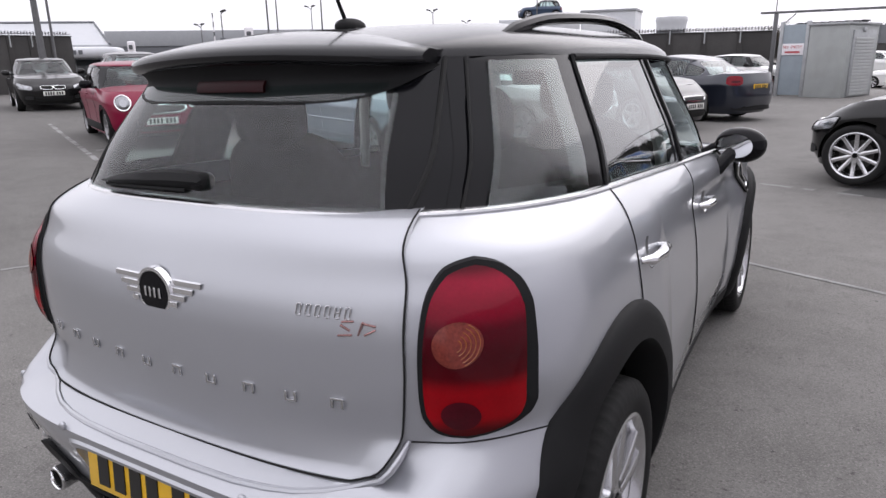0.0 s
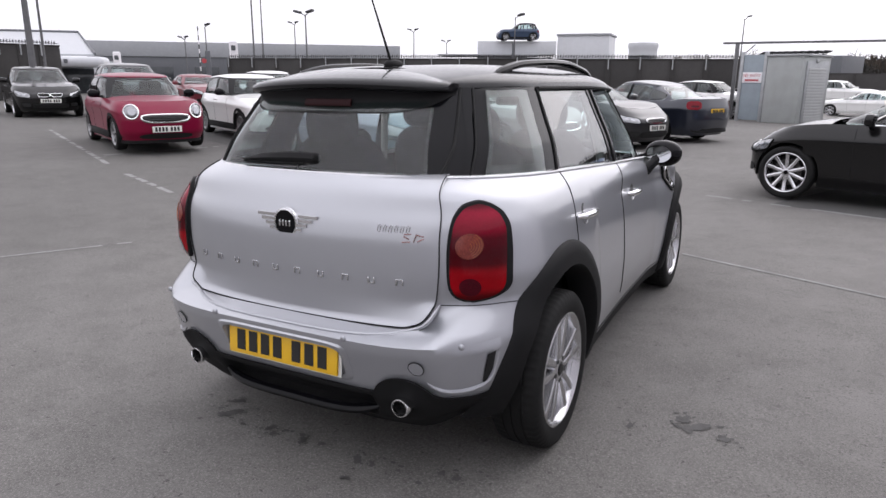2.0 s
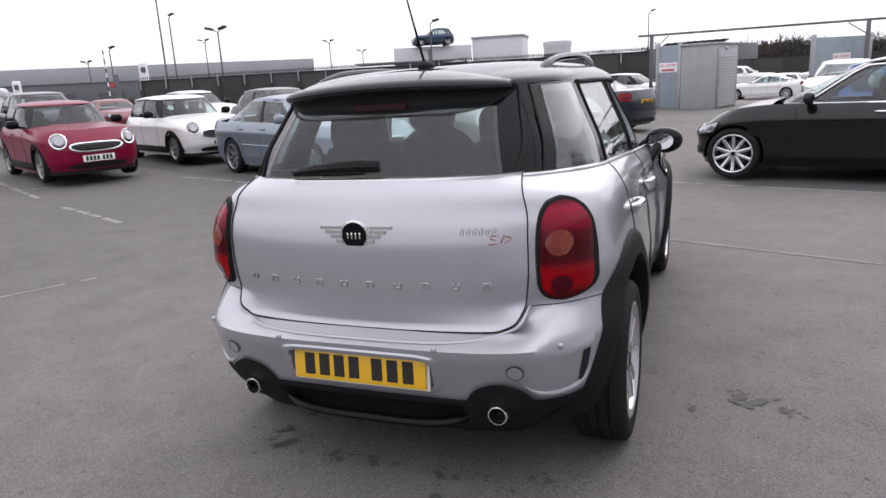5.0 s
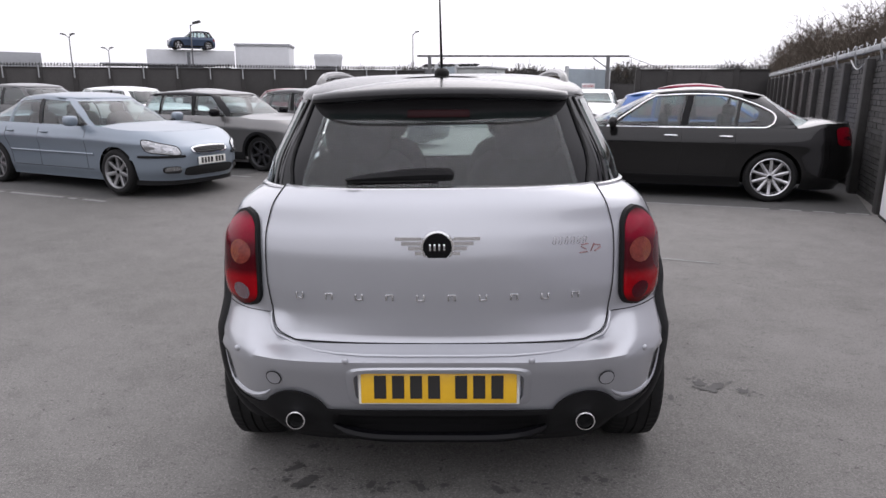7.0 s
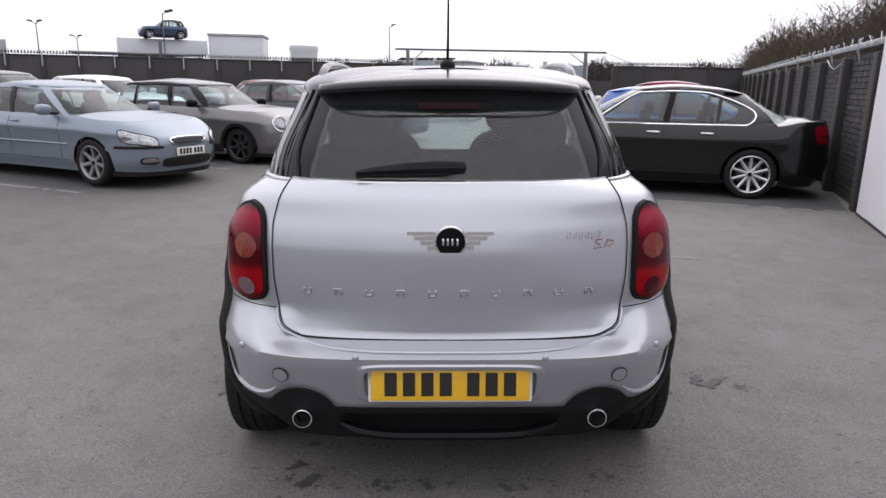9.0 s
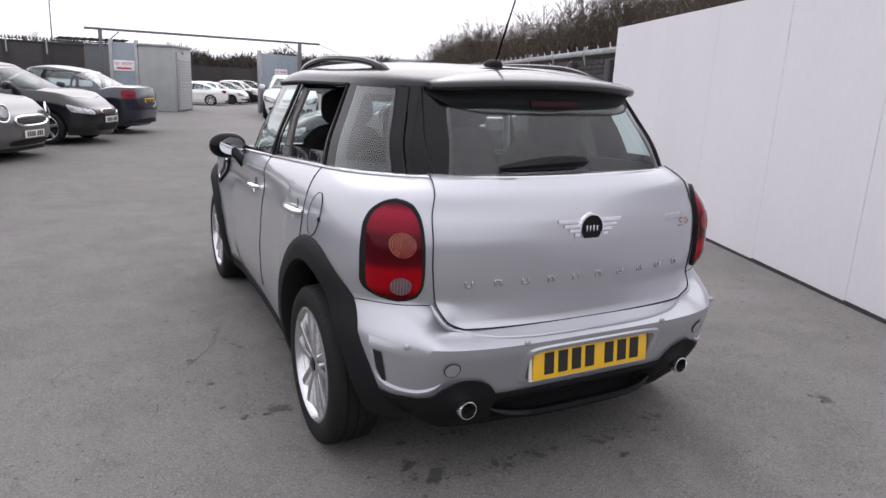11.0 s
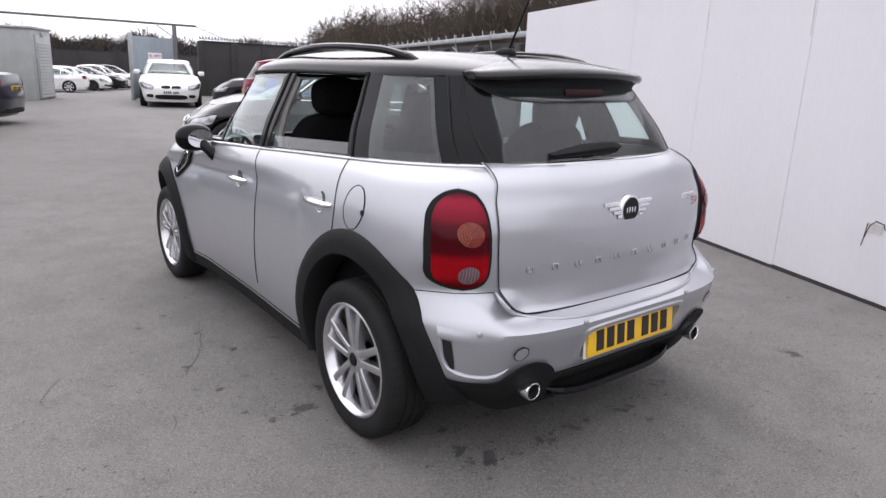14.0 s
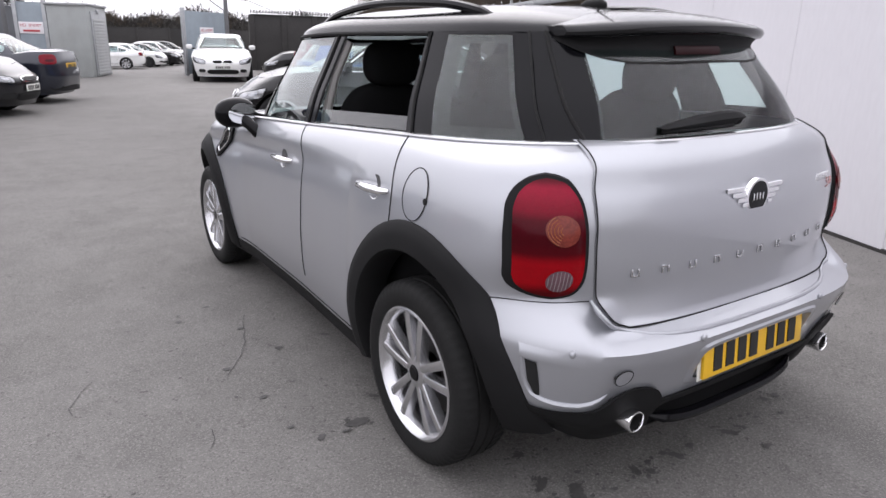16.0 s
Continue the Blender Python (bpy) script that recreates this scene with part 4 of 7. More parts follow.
# ---- planting ----
def blade(verts, faces, a, b, c, w):
    """A thin bent twig of two triangles and a quad, w wide at its foot."""
    k = len(verts)
    d = (c - a)
    u = d.cross(Vector((0.3, 0.9, 0.2))).normalized() * w / 2
    verts += [tuple(a - u), tuple(a + u), tuple(b - u * 0.7), tuple(b + u * 0.7), tuple(c)]
    faces += [(k, k + 1, k + 3, k + 2), (k + 2, k + 3, k + 4)]


def from_lists(name, verts, faces, mat, parent=None):
    me = bpy.data.meshes.new(name)
    me.from_pydata(verts, [], faces)
    me.materials.append(mat)
    ob = new(name, me)
    ob.parent = parent
    return ob


def bare_tree(x, y, h, seed, name="tree", z0=0.0, wide=0.6, fine=0.010):
    """A leafless tree: forking trunk and limbs, and a crown of many fine twigs."""
    rnd = random.Random(seed)
    root = thing(name, "leafless bushy tree with tangled brown twigs", "tree", pose(x, y, z0), "trees on the bank")
    trunk = bmesh.new()
    verts, faces = [], []

    def grow(p, d, length, r, depth):
        q = p + d * length
        mid = p + d * length * 0.5 + Vector((rnd.uniform(-1, 1), rnd.uniform(-1, 1), rnd.uniform(-0.3, 0.6))) * length * 0.09
        if depth < 3:
            tube([p, mid, q], [r, r * 0.8, r * 0.62], 5 if depth < 2 else 3, trunk, caps=False)
        else:
            blade(verts, faces, p, mid, q, max(fine, r * 2))
        if depth >= 6:
            return
        for _ in range(3):
            t = rnd.uniform(0.35, 0.95) * wide * 1.5
            axis = d.orthogonal().normalized()
            axis.rotate(Matrix.Rotation(rnd.uniform(0, 2 * math.pi), 3, d))
            nd = (d + axis * t + Vector((0, 0, 0.14))).normalized()
            grow(p + d * length * rnd.uniform(0.45, 1.0), nd, length * rnd.uniform(0.55, 0.82), r * 0.56, depth + 1)
    for _ in range(2):
        d = Vector((rnd.uniform(-0.35, 0.35), rnd.uniform(-0.35, 0.35), 1)).normalized()
        grow(Vector((rnd.uniform(-0.2, 0.2), rnd.uniform(-0.2, 0.2), -0.1)), d, h * 0.29, 0.045 * h / 5, 0)
    part("trunk", trunk, BARK, root)
    tagged(from_lists("crown", verts, faces, TWIG, root), "tangle of fine twigs")
    return root


def thicket(a, b, h, depth, seed, n, mat, name, label, z0=0.3, stem=0.012, twig=0.8):
    """A hedge-like mass of upright wands with side twigs, ragged along its top; h: heights along the run."""
    rnd = random.Random(seed)
    a, b = Vector(a), Vector(b)
    d = b - a
    side = Vector((d.y, -d.x)).normalized()
    verts, faces = [], []
    for _ in range(n):
        f = rnd.random()
        g = rnd.random()
        p = a + d * f + side * g * depth
        low = z0 + 0.3 * g * depth
        top = curve(h, f) * (0.72 + 0.16 * math.sin(f * 41 + seed) + 0.12 * math.sin(f * 97 + 2 * g) + 0.22 * rnd.random() ** 2)
        s = Vector((p.x, p.y, low))
        e = Vector((p.x + rnd.gauss(0, 0.25) * twig, p.y + rnd.gauss(0, 0.25) * twig, low + max(0.4, (top - low) * (0.45 + 0.55 * rnd.random()))))
        m = (s + e) / 2 + Vector((rnd.gauss(0, 0.1), rnd.gauss(0, 0.1), 0)) * twig
        blade(verts, faces, s, m, e, stem * 1.5)
        for _k in range(6):
            u = rnd.uniform(0.25, 1.0)
            o = s.lerp(m, u * 2) if u < 0.5 else m.lerp(e, u * 2 - 1)
            t = rnd.uniform(0, 2 * math.pi)
            k = rnd.uniform(0.25, 0.75) * twig
            v = Vector((math.cos(t) * 0.7, math.sin(t) * 0.7, rnd.uniform(0.1, 1.0))) * k
            blade(verts, faces, o, o + v * 0.5 + Vector((0, 0, rnd.uniform(-0.05, 0.08) * twig)), o + v, stem)
    tagged(from_lists(name, verts, faces, mat), label, "woods", kind="stuff")


def bank():
    """The earth bank behind the fence."""
    rows = []
    for i in range(30):
        y = -12 + 3 * i
        x0 = 3.4 + 0.347 * y
        rows.append([(x0 + dx + (1.5 if y < 5 else 2.6), y - dx * 0.35, z + 0.25 * noise.noise((dx, y * 0.4, 3))) for dx, z in ((0.0, -0.1), (1.0, 0.5), (3.0, 1.5), (6.0, 2.3), (12, 2.6), (30, 2.0))])
    tagged(part("bank", sheet(rows), EARTH), "rough earth bank behind the fence", "ground", kind="structure")


# ---- parked cars ----
def parked_car(kind, label, colour, at, heading, spec, group="parked cars", frame=None, roof=None, round_lamps=False, trim=False, arches=False, strips=False, seats=False):
    """A car with body, glass, wheels and lamps. at: middle of the front axle; heading: the way it points."""
    L, W, H, ro, wb, belt, gl, boot, bonnet, rad, alloy, spokes, edge, mid_posts = spec
    w = W / 2
    d = Vector(heading).normalized()
    o = Vector(at) - d * (ro + wb)
    root = thing(kind, label, "car", pose(o.x, o.y, ground_z(o.x, o.y), 0, 0, math.degrees(math.atan2(d.y, d.x)) - 90), group)
    hull = Hull(hw=[(0.2, 0.90 * w), (0.34, 0.955 * w), (0.50, 0.966 * w), (0.66, 0.978 * w), (belt - 0.19, w), (belt - 0.165, 0.99 * w), (belt - 0.04, 0.935 * w), (belt, 0.905 * w)],
                yr=[(0.2, 0.16), (0.32, 0.05), (0.55, 0.0), (0.75, 0.03), (belt, 0.09)], yf=[(0.2, L - 0.10), (0.38, L - 0.005), (0.55, L), (0.70, L - 0.04), (0.82, L - 0.11), (belt - 0.05, L - 0.22), (belt, L - 0.36)],
                y1=0.95, y2=L - 0.98, n=3.5, nf=4.0 if round_lamps else 3.4 if trim else 3.0, top=[(-0.1, boot), (gl[0] - 0.05, boot + 0.005), (gl[0] + 0.35, belt), (gl[3] - 0.1, belt - 0.02), (gl[3] + 0.25, belt - 0.05), (L - 0.42, bonnet + 0.01), (L - 0.12, bonnet - 0.07)], ref=belt, low=0.55)
    hubs = (ro, ro + wb)
    part("body", lower_body(hull, 0.15 if round_lamps else 0.18, hubs, rad + 0.045, 0.035, (gl[0] + 0.32, gl[3] - 0.1), 0.045, rad), colour, root)
    part("underbody", box((W * 0.62, L * 0.8, 0.14), (0, L / 2, 0.29), 0.03), PLASTIC, root)
    part("interior", box((W * 0.78, gl[3] - gl[0] - 0.2, 0.1), (0, (gl[0] + gl[3]) / 2, belt - 0.22), 0.03), CLOTH, root)
    c5, c9 = (0.85, 0.745) if round_lamps else (0.825, 0.70)
    hull2 = Hull(hw=[(0.0, 0.893 * w), (0.5, c5 * w), (1.0, c9 * w)], yr=[(0.0, gl[0]), (1.0, gl[1])], yf=[(0.0, gl[3]), (1.0, gl[2])], y1=gl[1] + 0.55, y2=gl[2] - 0.35, n=2.9, nf=2.9)
    mid = (gl[1] + gl[2]) / 2 + 0.15
    hs = House(hull2, belt=[(gl[0], boot - 0.012), (gl[0] + 0.4, belt - 0.005), (gl[3], belt - 0.04)], roof=[(gl[1], H - 0.128), (gl[1] + 0.45, H - 0.085), (mid, H - 0.065), (gl[2], H - 0.098)], crown=[(gl[1], H - 0.105), (gl[1] + 0.45, H - 0.03), (mid, H), (gl[2], H - 0.062)])
    x0, x1 = 0.74 * w, 0.50 * w
    e0, e1 = gl[3] - 0.42, gl[2] - 0.10
    (q0, q1), (p0, p1) = mid_posts
    back = lambda f: curve(edge, f)
    behind = lambda f: curve(edge, f) - 0.05
    rear = [(0.0, 0.0, True), (x0 / 2, x1 / 2, True), (x0, x1, False)]
    side = [(behind, 0, False), (back, 0, True), (q0 - 0.035, q1 - 0.035, False), (q0, q1, True), ((q0 + p0) / 2, (q1 + p1) / 2, True), (p0 - 0.045, p1 - 0.045, False), (p0 + 0.03, p1 + 0.03, True), ((p0 + e0) / 2, (p1 + e1) / 2, True), (e0 - 0.03, e1 - 0.02, False), (e0 + 0.06, e1 + 0.03, False)]
    front = [(x0 * 1.06, x1 * 1.08, True), (x0 / 2, x1 / 2, True), (0.0, 0.0, False)]
    part("window_frame", pillars(hs, rear, side, front, 0.04, 0.90, 0.03), frame or colour, root)
    part("roof", hs.dome(7), roof or colour, root)
    part("rear_window", pane(hs, "rear", spread((0, 0), (x0, x1), 4), 0.03, 0.93, -0.006, 1, 5, True), DARK_GLASS, root)
    part("windscreen", pane(hs, "front", spread((0, 0), (x0 * 1.06, x1 * 1.08), 6), 0.02, 0.93, -0.006, 1, 6, True), GLASS, root)
    part("wiper", tube([hs.on_front(-0.35 + 0.6 * i / 6, -0.35 + 0.6 * i / 6, 0.05 + 0.02 * i / 6, 0.012) for i in range(7)], 0.009, 5), PLASTIC, root)
    for sgn in (1, -1):
        for cols in ([(lambda f, k=k: curve(edge, f) * (1 - k / 4) + ((q0 - 0.03) * (1 - f) + (q1 - 0.03) * f) * k / 4, 0) for k in range(5)], spread((q0, q1), (p0 - 0.04, p1 - 0.04), 4), spread((p0 + 0.03, p1 + 0.03), (e0, e1), 4)):
            part("side_window", pane(hs, "side", cols, 0.03, 0.92, -0.006, sgn, 7), DARK_GLASS, root)
        part("door_post", pane(hs, "side", spread((p0 - 0.050, p1 - 0.050), (p0 + 0.034, p1 + 0.034), 2), 0.03, 0.92, 0.004, sgn, 7), BLACK_GLOSS, root, "black door post")
        for hy in hubs:
            wheel(root, (sgn * (w - (0.150 if round_lamps else 0.118)), hy, rad), (rad, 0.205, rad - 0.086, alloy, spokes, False), sgn < 0)
            well = lathe([(rad + 0.06, 0.0), (rad + 0.06, 0.23)], 24, arc=(-100, 100), m=Matrix.Translation((sgn * (w - 0.34), hy, rad)) @ (Matrix() if sgn > 0 else Matrix.Rotation(math.pi, 4, "Z")))
            lathe([(rad + 0.06, 0.0), (0.02, 0.0)], 24, well, Matrix.Translation((sgn * (w - 0.34), hy, rad)), (-100, 100))
            part("wheel_well", well, GAP, root)
        arm = part("door_mirror", blob((0.21, 0.12, 0.15), (sgn * (w + 0.06), e0 - 0.10, belt + 0.055), 3.0, 10), frame or colour, root)
        part("stalk", tube([(sgn * (0.86 * w), e0 - 0.06, belt - 0.01), (sgn * (w + 0.0), e0 - 0.09, belt + 0.01)], 0.025, 6), PLASTIC, arm)
        # shut lines and handles
        for yy, bend in ((q0 - 0.02, 0.10), (p0, 0.0), (e0 + 0.05, 0.0)):
            part("shut_line", tube([(sgn * hull.flank(yy + bend * smooth(0.75, 0.45, z), z, 0.001)[0], yy + bend * smooth(0.75, 0.45, z), z) for z in [0.34 + (belt - 0.40) * i / 10 for i in range(11)]], 0.003, 5), GAP, root)
        part("shut_line", tube([(sgn * hull.flank(y, 0.33, 0.001)[0], y, 0.33) for y in [ro + rad + 0.15 + (wb - 2 * rad - 0.3) * i / 10 for i in range(11)]], 0.003, 5), GAP, root)
        for yy in (q0 + 0.10, p0 + 0.14):
            part("door_handle", tube([(sgn * hull.flank(yy + dy, belt - 0.12, off)[0], yy + dy, belt - 0.12) for dy, off in ((-0.09, 0.002), (-0.06, 0.022), (0.06, 0.022), (0.09, 0.002))], [0.008, 0.013, 0.013, 0.008], 7), CHROME if trim else colour, root)
        if trim:
            low = [(back(0.03) + (e0 - back(0.03)) * i / 14, 0.025) for i in range(15)]
            loop = [hs.on_side(y, y, f, 0.006) for y, f in low]
            loop = loop[::-1] + [hs.on_side(back, 0, f, 0.006) for f in [0.08 + 0.84 * i / 12 for i in range(13)]]
            top = back(0.92)
            loop += [hs.on_side(top + (e1 - top) * i / 10, top + (e1 - top) * i / 10, 0.925, 0.008) for i in range(1, 11)] + [hs.on_side(e0, e1, 0.92 - 0.9 * f / 6, 0.008) for f in range(1, 7)]
            part("window_trim", tube([(sgn * x, y, z) for x, y, z in loop], 0.013, 6), CHROME, root, "bright window trim")
        if strips:
            part("rubbing_strip", tube([(sgn * hull.flank(y, 0.55, 0.004)[0], y, 0.55) for y in [ro + rad + 0.12 + (wb - 2 * rad - 0.24) * i / 10 for i in range(11)]], 0.014, 6), colour, root)
            part("bumper_strip", tube([(sgn * x, y, z) for x, y, z in [hull.at(2.22 + 0.55 * i / 14, 0.545, 0.004) for i in range(15)]], 0.020, 6), PLASTIC, root, "dark bumper strip")
            part("fog_lamp", patch(rounded(0.20, 0.085, 0.03, 24), lambda a, b: (lambda q: (sgn * q[0], q[1], q[2]))(hull.at(2.62 + a, 0.36 + b, 0.012)), 3), HEADLAMP, root)
        if arches:
            for hy in hubs:
                rows = []
                for k in range(25):
                    t = radians(-8 + 196 * k / 24)
                    rows.append([(lambda q: (sgn * q[0], q[1], q[2]))(hull.flank(hy + r * math.cos(t), max(0.21, rad + r * math.sin(t)), off)) for r, off in ((rad + 0.03, -0.06), (rad + 0.03, 0.012), (rad + 0.055, 0.016), (rad + 0.085, 0.010), (rad + 0.09, -0.01))])
                part("arch_trim", sheet(rows), PLASTIC, root, "matt black wheel arch trim")
            part("sill_trim", box((0.05, wb - 2 * rad - 0.1, 0.14), (sgn * (w - 0.055), ro + wb / 2, 0.27), 0.015), PLASTIC, root)
        if round_lamps:
            ring = [(0.115 * math.cos(2 * math.pi * k / 28), 0.125 * math.sin(2 * math.pi * k / 28)) for k in range(28)]
            on = lambda a, b, off=0.0: (sgn * (w * 0.68 + a), hull.front(w * 0.68 + a, 0.72) + 0.012 - 0.22 * b + off, 0.72 + b)
            hl = part("headlight", patch(ring, lambda a, b: on(a, b, 0.03 * (1 - (a * a + b * b) / 0.0156)), 4), HEADLAMP, root, "round headlight")
            part("lamp_ring", tube([on(a, b, 0.006) for a, b in ring + ring[:1]], 0.013, 6), CHROME, hl)
            part("bulb", patch([(a * 0.5, b * 0.5) for a, b in ring], lambda a, b: on(a, b, 0.036), 2), GLOBE, hl)
        else:
            on = lambda a, b, off=0.012: (lambda q: (sgn * q[0], q[1], q[2]))(hull.at(2.52 + a, 0.70 + b - 0.16 * a, off))
            hl = part("headlight", patch(rounded(0.42, 0.235, 0.04, 32), on, 4), HEADLAMP, root, "clear headlight")
            for a0, rr in ((-0.06, 0.050), (0.075, 0.042)):
                part("bulb", patch([(a0 + rr * 1.3 * math.cos(2 * math.pi * k / 20), rr * math.sin(2 * math.pi * k / 20)) for k in range(20)], lambda a, b: on(a, b, 0.016), 2), GLOBE, hl)
            part("lamp_edge", tube([on(a, b, 0.013) for a, b in rounded(0.42, 0.235, 0.04, 32) + rounded(0.42, 0.235, 0.04, 32)[:1]], 0.006, 5), GAP, hl)
            part("fog_recess", patch(rounded(0.20, 0.10, 0.03, 24), lambda a, b: (sgn * (w * 0.66 + a), hull.front(w * 0.66 + a, 0.36) + 0.010, 0.36 + b), 3), GAP, root)
        tl = lambda a, b, off=0.010: (lambda q: (sgn * q[0], q[1], q[2]))(hull.at((0.47 if boot > 1.0 else 0.53) + a, 0.84 + b, off))
        lamp = part("tail_light", patch(rounded(0.36, 0.20, 0.05, 32) if boot > 1.03 else rounded(0.36, 0.17, 0.05, 32), tl, 4), RED_LENS, root, "red tail light")
        part("bulb", patch(rounded(0.20, 0.04, 0.015, 20), lambda a, b: tl(a - 0.02, b - 0.02, 0.014), 2), RED_DARK, lamp)
        if seats:
            for y in (p0 + 0.25, p0 - 0.60):
                sb = part("seat_back", blob((0.50, 0.16, 0.62), (sgn * 0.37, y, belt - 0.16), 3.2, 8), CLOTH, root)
                part("headrest", blob((0.26, 0.11, 0.17), (sgn * 0.37, y - 0.05, belt + 0.20), 2.8, 8), CLOTH, sb)
    mouth = 0.27 if round_lamps else 0.33
    part("lower_grille", patch(rounded(W * (0.56 if round_lamps else 0.50), 0.10 if round_lamps else 0.14, 0.03, 32), lambda a, b: (a, hull.front(a, mouth + b) + 0.012, mouth + b), 3), GAP, root)
    if round_lamps or strips:
        lip = [hull.at(2.16 + 0.84 * i / 20, 0.2, 0.006) for i in range(21)]
        part("front_lip", sheet([[(x, y, z - 0.055) for x, y, z in lip] + [(-x, y, z - 0.055) for x, y, z in lip[-2::-1]], [(x, y, z + 0.02) for x, y, z in lip] + [(-x, y, z + 0.02) for x, y, z in lip[-2::-1]]]), PLASTIC, root)
    part("rear_skirt", patch(rounded(W * 0.8, 0.16, 0.05, 32), lambda a, b: (a, hull.rear(a, 0.32) - 0.010, 0.32 + b), 3), PLASTIC, root)
    number_plate(root, pose(0, L + 0.022, 0.40 if round_lamps else 0.47, 0, 0, 180), False)
    number_plate(root, pose(0, hull.rear(0.24, 0.74) - 0.004 if boot > 1.0 else -0.018, 0.74 if boot > 1.0 else 0.62, 0, 0, 0), True)
    return root, hull


def on_nose(hull, x, z, off):
    """A point of the front, at the height z before the bonnet's fall."""
    y = hull.front(x, z)
    return x, y + off, z + hull.lift(y, z)


def grille(root, hull, kind):
    """The front grille: twin kidneys, a wide oval, or a chrome framed trapeze."""
    if kind == "twin":
        for sgn in (1, -1):
            run = rounded(0.29, 0.185, 0.05, 28)
            g = part("grille", patch(run, lambda a, b: on_nose(hull, sgn * (0.155 + a), 0.675 + b, 0.010), 3), GAP, root, "black grille in a chrome rim")
            part("grille_rim", tube([on_nose(hull, sgn * (0.155 + a), 0.675 + b, 0.010) for a, b in run + run[:1]], 0.009, 5), CHROME, g)
    else:
        w, h, z = {"oval": (0.84, 0.18, 0.615), "wide": (0.64, 0.16, 0.65)}[kind]
        run = rounded(w, h, 0.06, 36)
        g = part("grille", patch(run, lambda a, b: on_nose(hull, a, z + b, 0.012), 3), GAP, root, "black grille in a chrome rim")
        part("grille_rim", tube([on_nose(hull, a, z + b, 0.014) for a, b in run + run[:1]], 0.020 if kind == "oval" else 0.014, 5), CHROME, g)
        for k in (-1, 0, 1):
            part("grille_bar", tube([on_nose(hull, w * 0.46 * f, z + 0.035 * k, 0.014) for f in (-1, -0.5, 0, 0.5, 1)], 0.006, 4), DARK_STEEL, g)


BG_WHITE = paint("white_car_paint", (0.74, 0.74, 0.73), 0.0, 0.3)
BG_BLACK = paint("black_car_paint", (0.006, 0.0058, 0.006), 0.0, 0.2, 0.50, spec=0.18)
BG_GREY = paint("charcoal_car_paint", (0.012, 0.012, 0.014), 0.3, 0.3, 0.5)
BG_NAVY = paint("dark_blue_car_paint", (0.014, 0.017, 0.028), 0.3, 0.28, 0.8)
BG_RED = paint("red_car_paint", (0.165, 0.003, 0.026), 0.0, 0.3, 0.30, spec=0.12)
BG_MAROON = paint("maroon_car_paint", (0.15, 0.02, 0.03), 0.1, 0.3, 0.45)
BG_BLUE = paint("pale_blue_car_paint", (0.185, 0.221, 0.262), 0.40, 0.36, 0.5)
BG_SILVER = paint("grey_silver_car_paint", (0.145, 0.142, 0.14), 0.45, 0.32, 0.45)
BG_STEEL_BLUE = paint("steel_blue_car_paint", (0.030, 0.052, 0.095), 0.3, 0.3, 0.5)
BG_ROYAL = paint("blue_car_paint", (0.03, 0.10, 0.32), 0.2, 0.28, 0.45)

GLOBE = material("lamp_globe", (0.38, 0.39, 0.41), 0.08, 0.9, vary=0.1, coat=1.0)

# length, width, height, rear overhang, wheelbase, belt, glass run (rear base, rear top, front top, front base), boot, bonnet, wheel radius, alloy, spokes,
# rear edge of the side glass (from the belt, 0, to the gutter, 1), door posts (base, top)
SALOON = (4.66, 1.86, 1.52, 1.07, 2.968, 0.985, (0.46, 1.14, 2.70, 3.68), 1.05, 0.86, 0.335, ALLOY, 10, [(0, 1.20), (0.15, 1.09), (0.35, 1.06), (0.5, 1.11), (0.65, 1.24), (0.8, 1.44), (0.92, 1.68)], ((1.57, 1.52), (2.24, 2.15)))
COMPACT_SALOON = (4.63, 1.81, 1.43, 1.03, 2.81, 0.97, (0.46, 1.22, 2.50, 3.35), 1.02, 0.86, 0.325, ALLOY, 7, [(0, 1.10), (0.15, 1.00), (0.35, 0.98), (0.5, 1.06), (0.65, 1.22), (0.8, 1.45), (0.92, 1.70)], ((1.42, 1.40), (2.05, 1.98)))
HATCH = (4.73, 1.81, 1.405, 1.05, 2.754, 0.955, (0.22, 1.22, 2.62, 3.58), 1.0, 0.87, 0.315, SATIN_ALLOY, 7, [(0, 0.80), (0.15, 0.80), (0.35, 0.88), (0.5, 0.98), (0.65, 1.14), (0.8, 1.36), (0.92, 1.62)], ((1.40, 1.46), (2.16, 2.08)))
SMALL = (3.70, 1.68, 1.41, 0.54, 2.467, 0.955, (0.10, 0.36, 1.95, 2.66), 0.97, 0.89, 0.30, SATIN_ALLOY, 8, [(0, 0.42), (0.5, 0.48), (0.92, 0.56)], ((0.66, 0.76), (1.42, 1.42)))
ESTATE = (4.25, 1.80, 1.44, 0.75, 2.67, 0.98, (0.10, 0.30, 2.22, 3.02), 1.0, 0.91, 0.315, DARK_ALLOY, 7, [(0, 0.36), (0.5, 0.42), (0.92, 0.50)], ((0.92, 0.96), (1.82, 1.76)))
SUPERMINI = (4.0, 1.74, 1.47, 0.68, 2.51, 0.99, (0.15, 0.55, 2.10, 3.14), 1.0, 0.86, 0.31, ALLOY, 5, [(0, 0.62), (0.3, 0.56), (0.6, 0.66), (0.8, 0.82), (0.92, 1.02)], ((0.98, 1.02), (1.66, 1.60)))
GATE_SALOON = (4.63, 1.88, 1.49, 1.03, 2.81, 1.0, (0.46, 1.22, 2.50, 3.40), 1.04, 0.89, 0.335, ALLOY, 7, COMPACT_SALOON[12], COMPACT_SALOON[13])
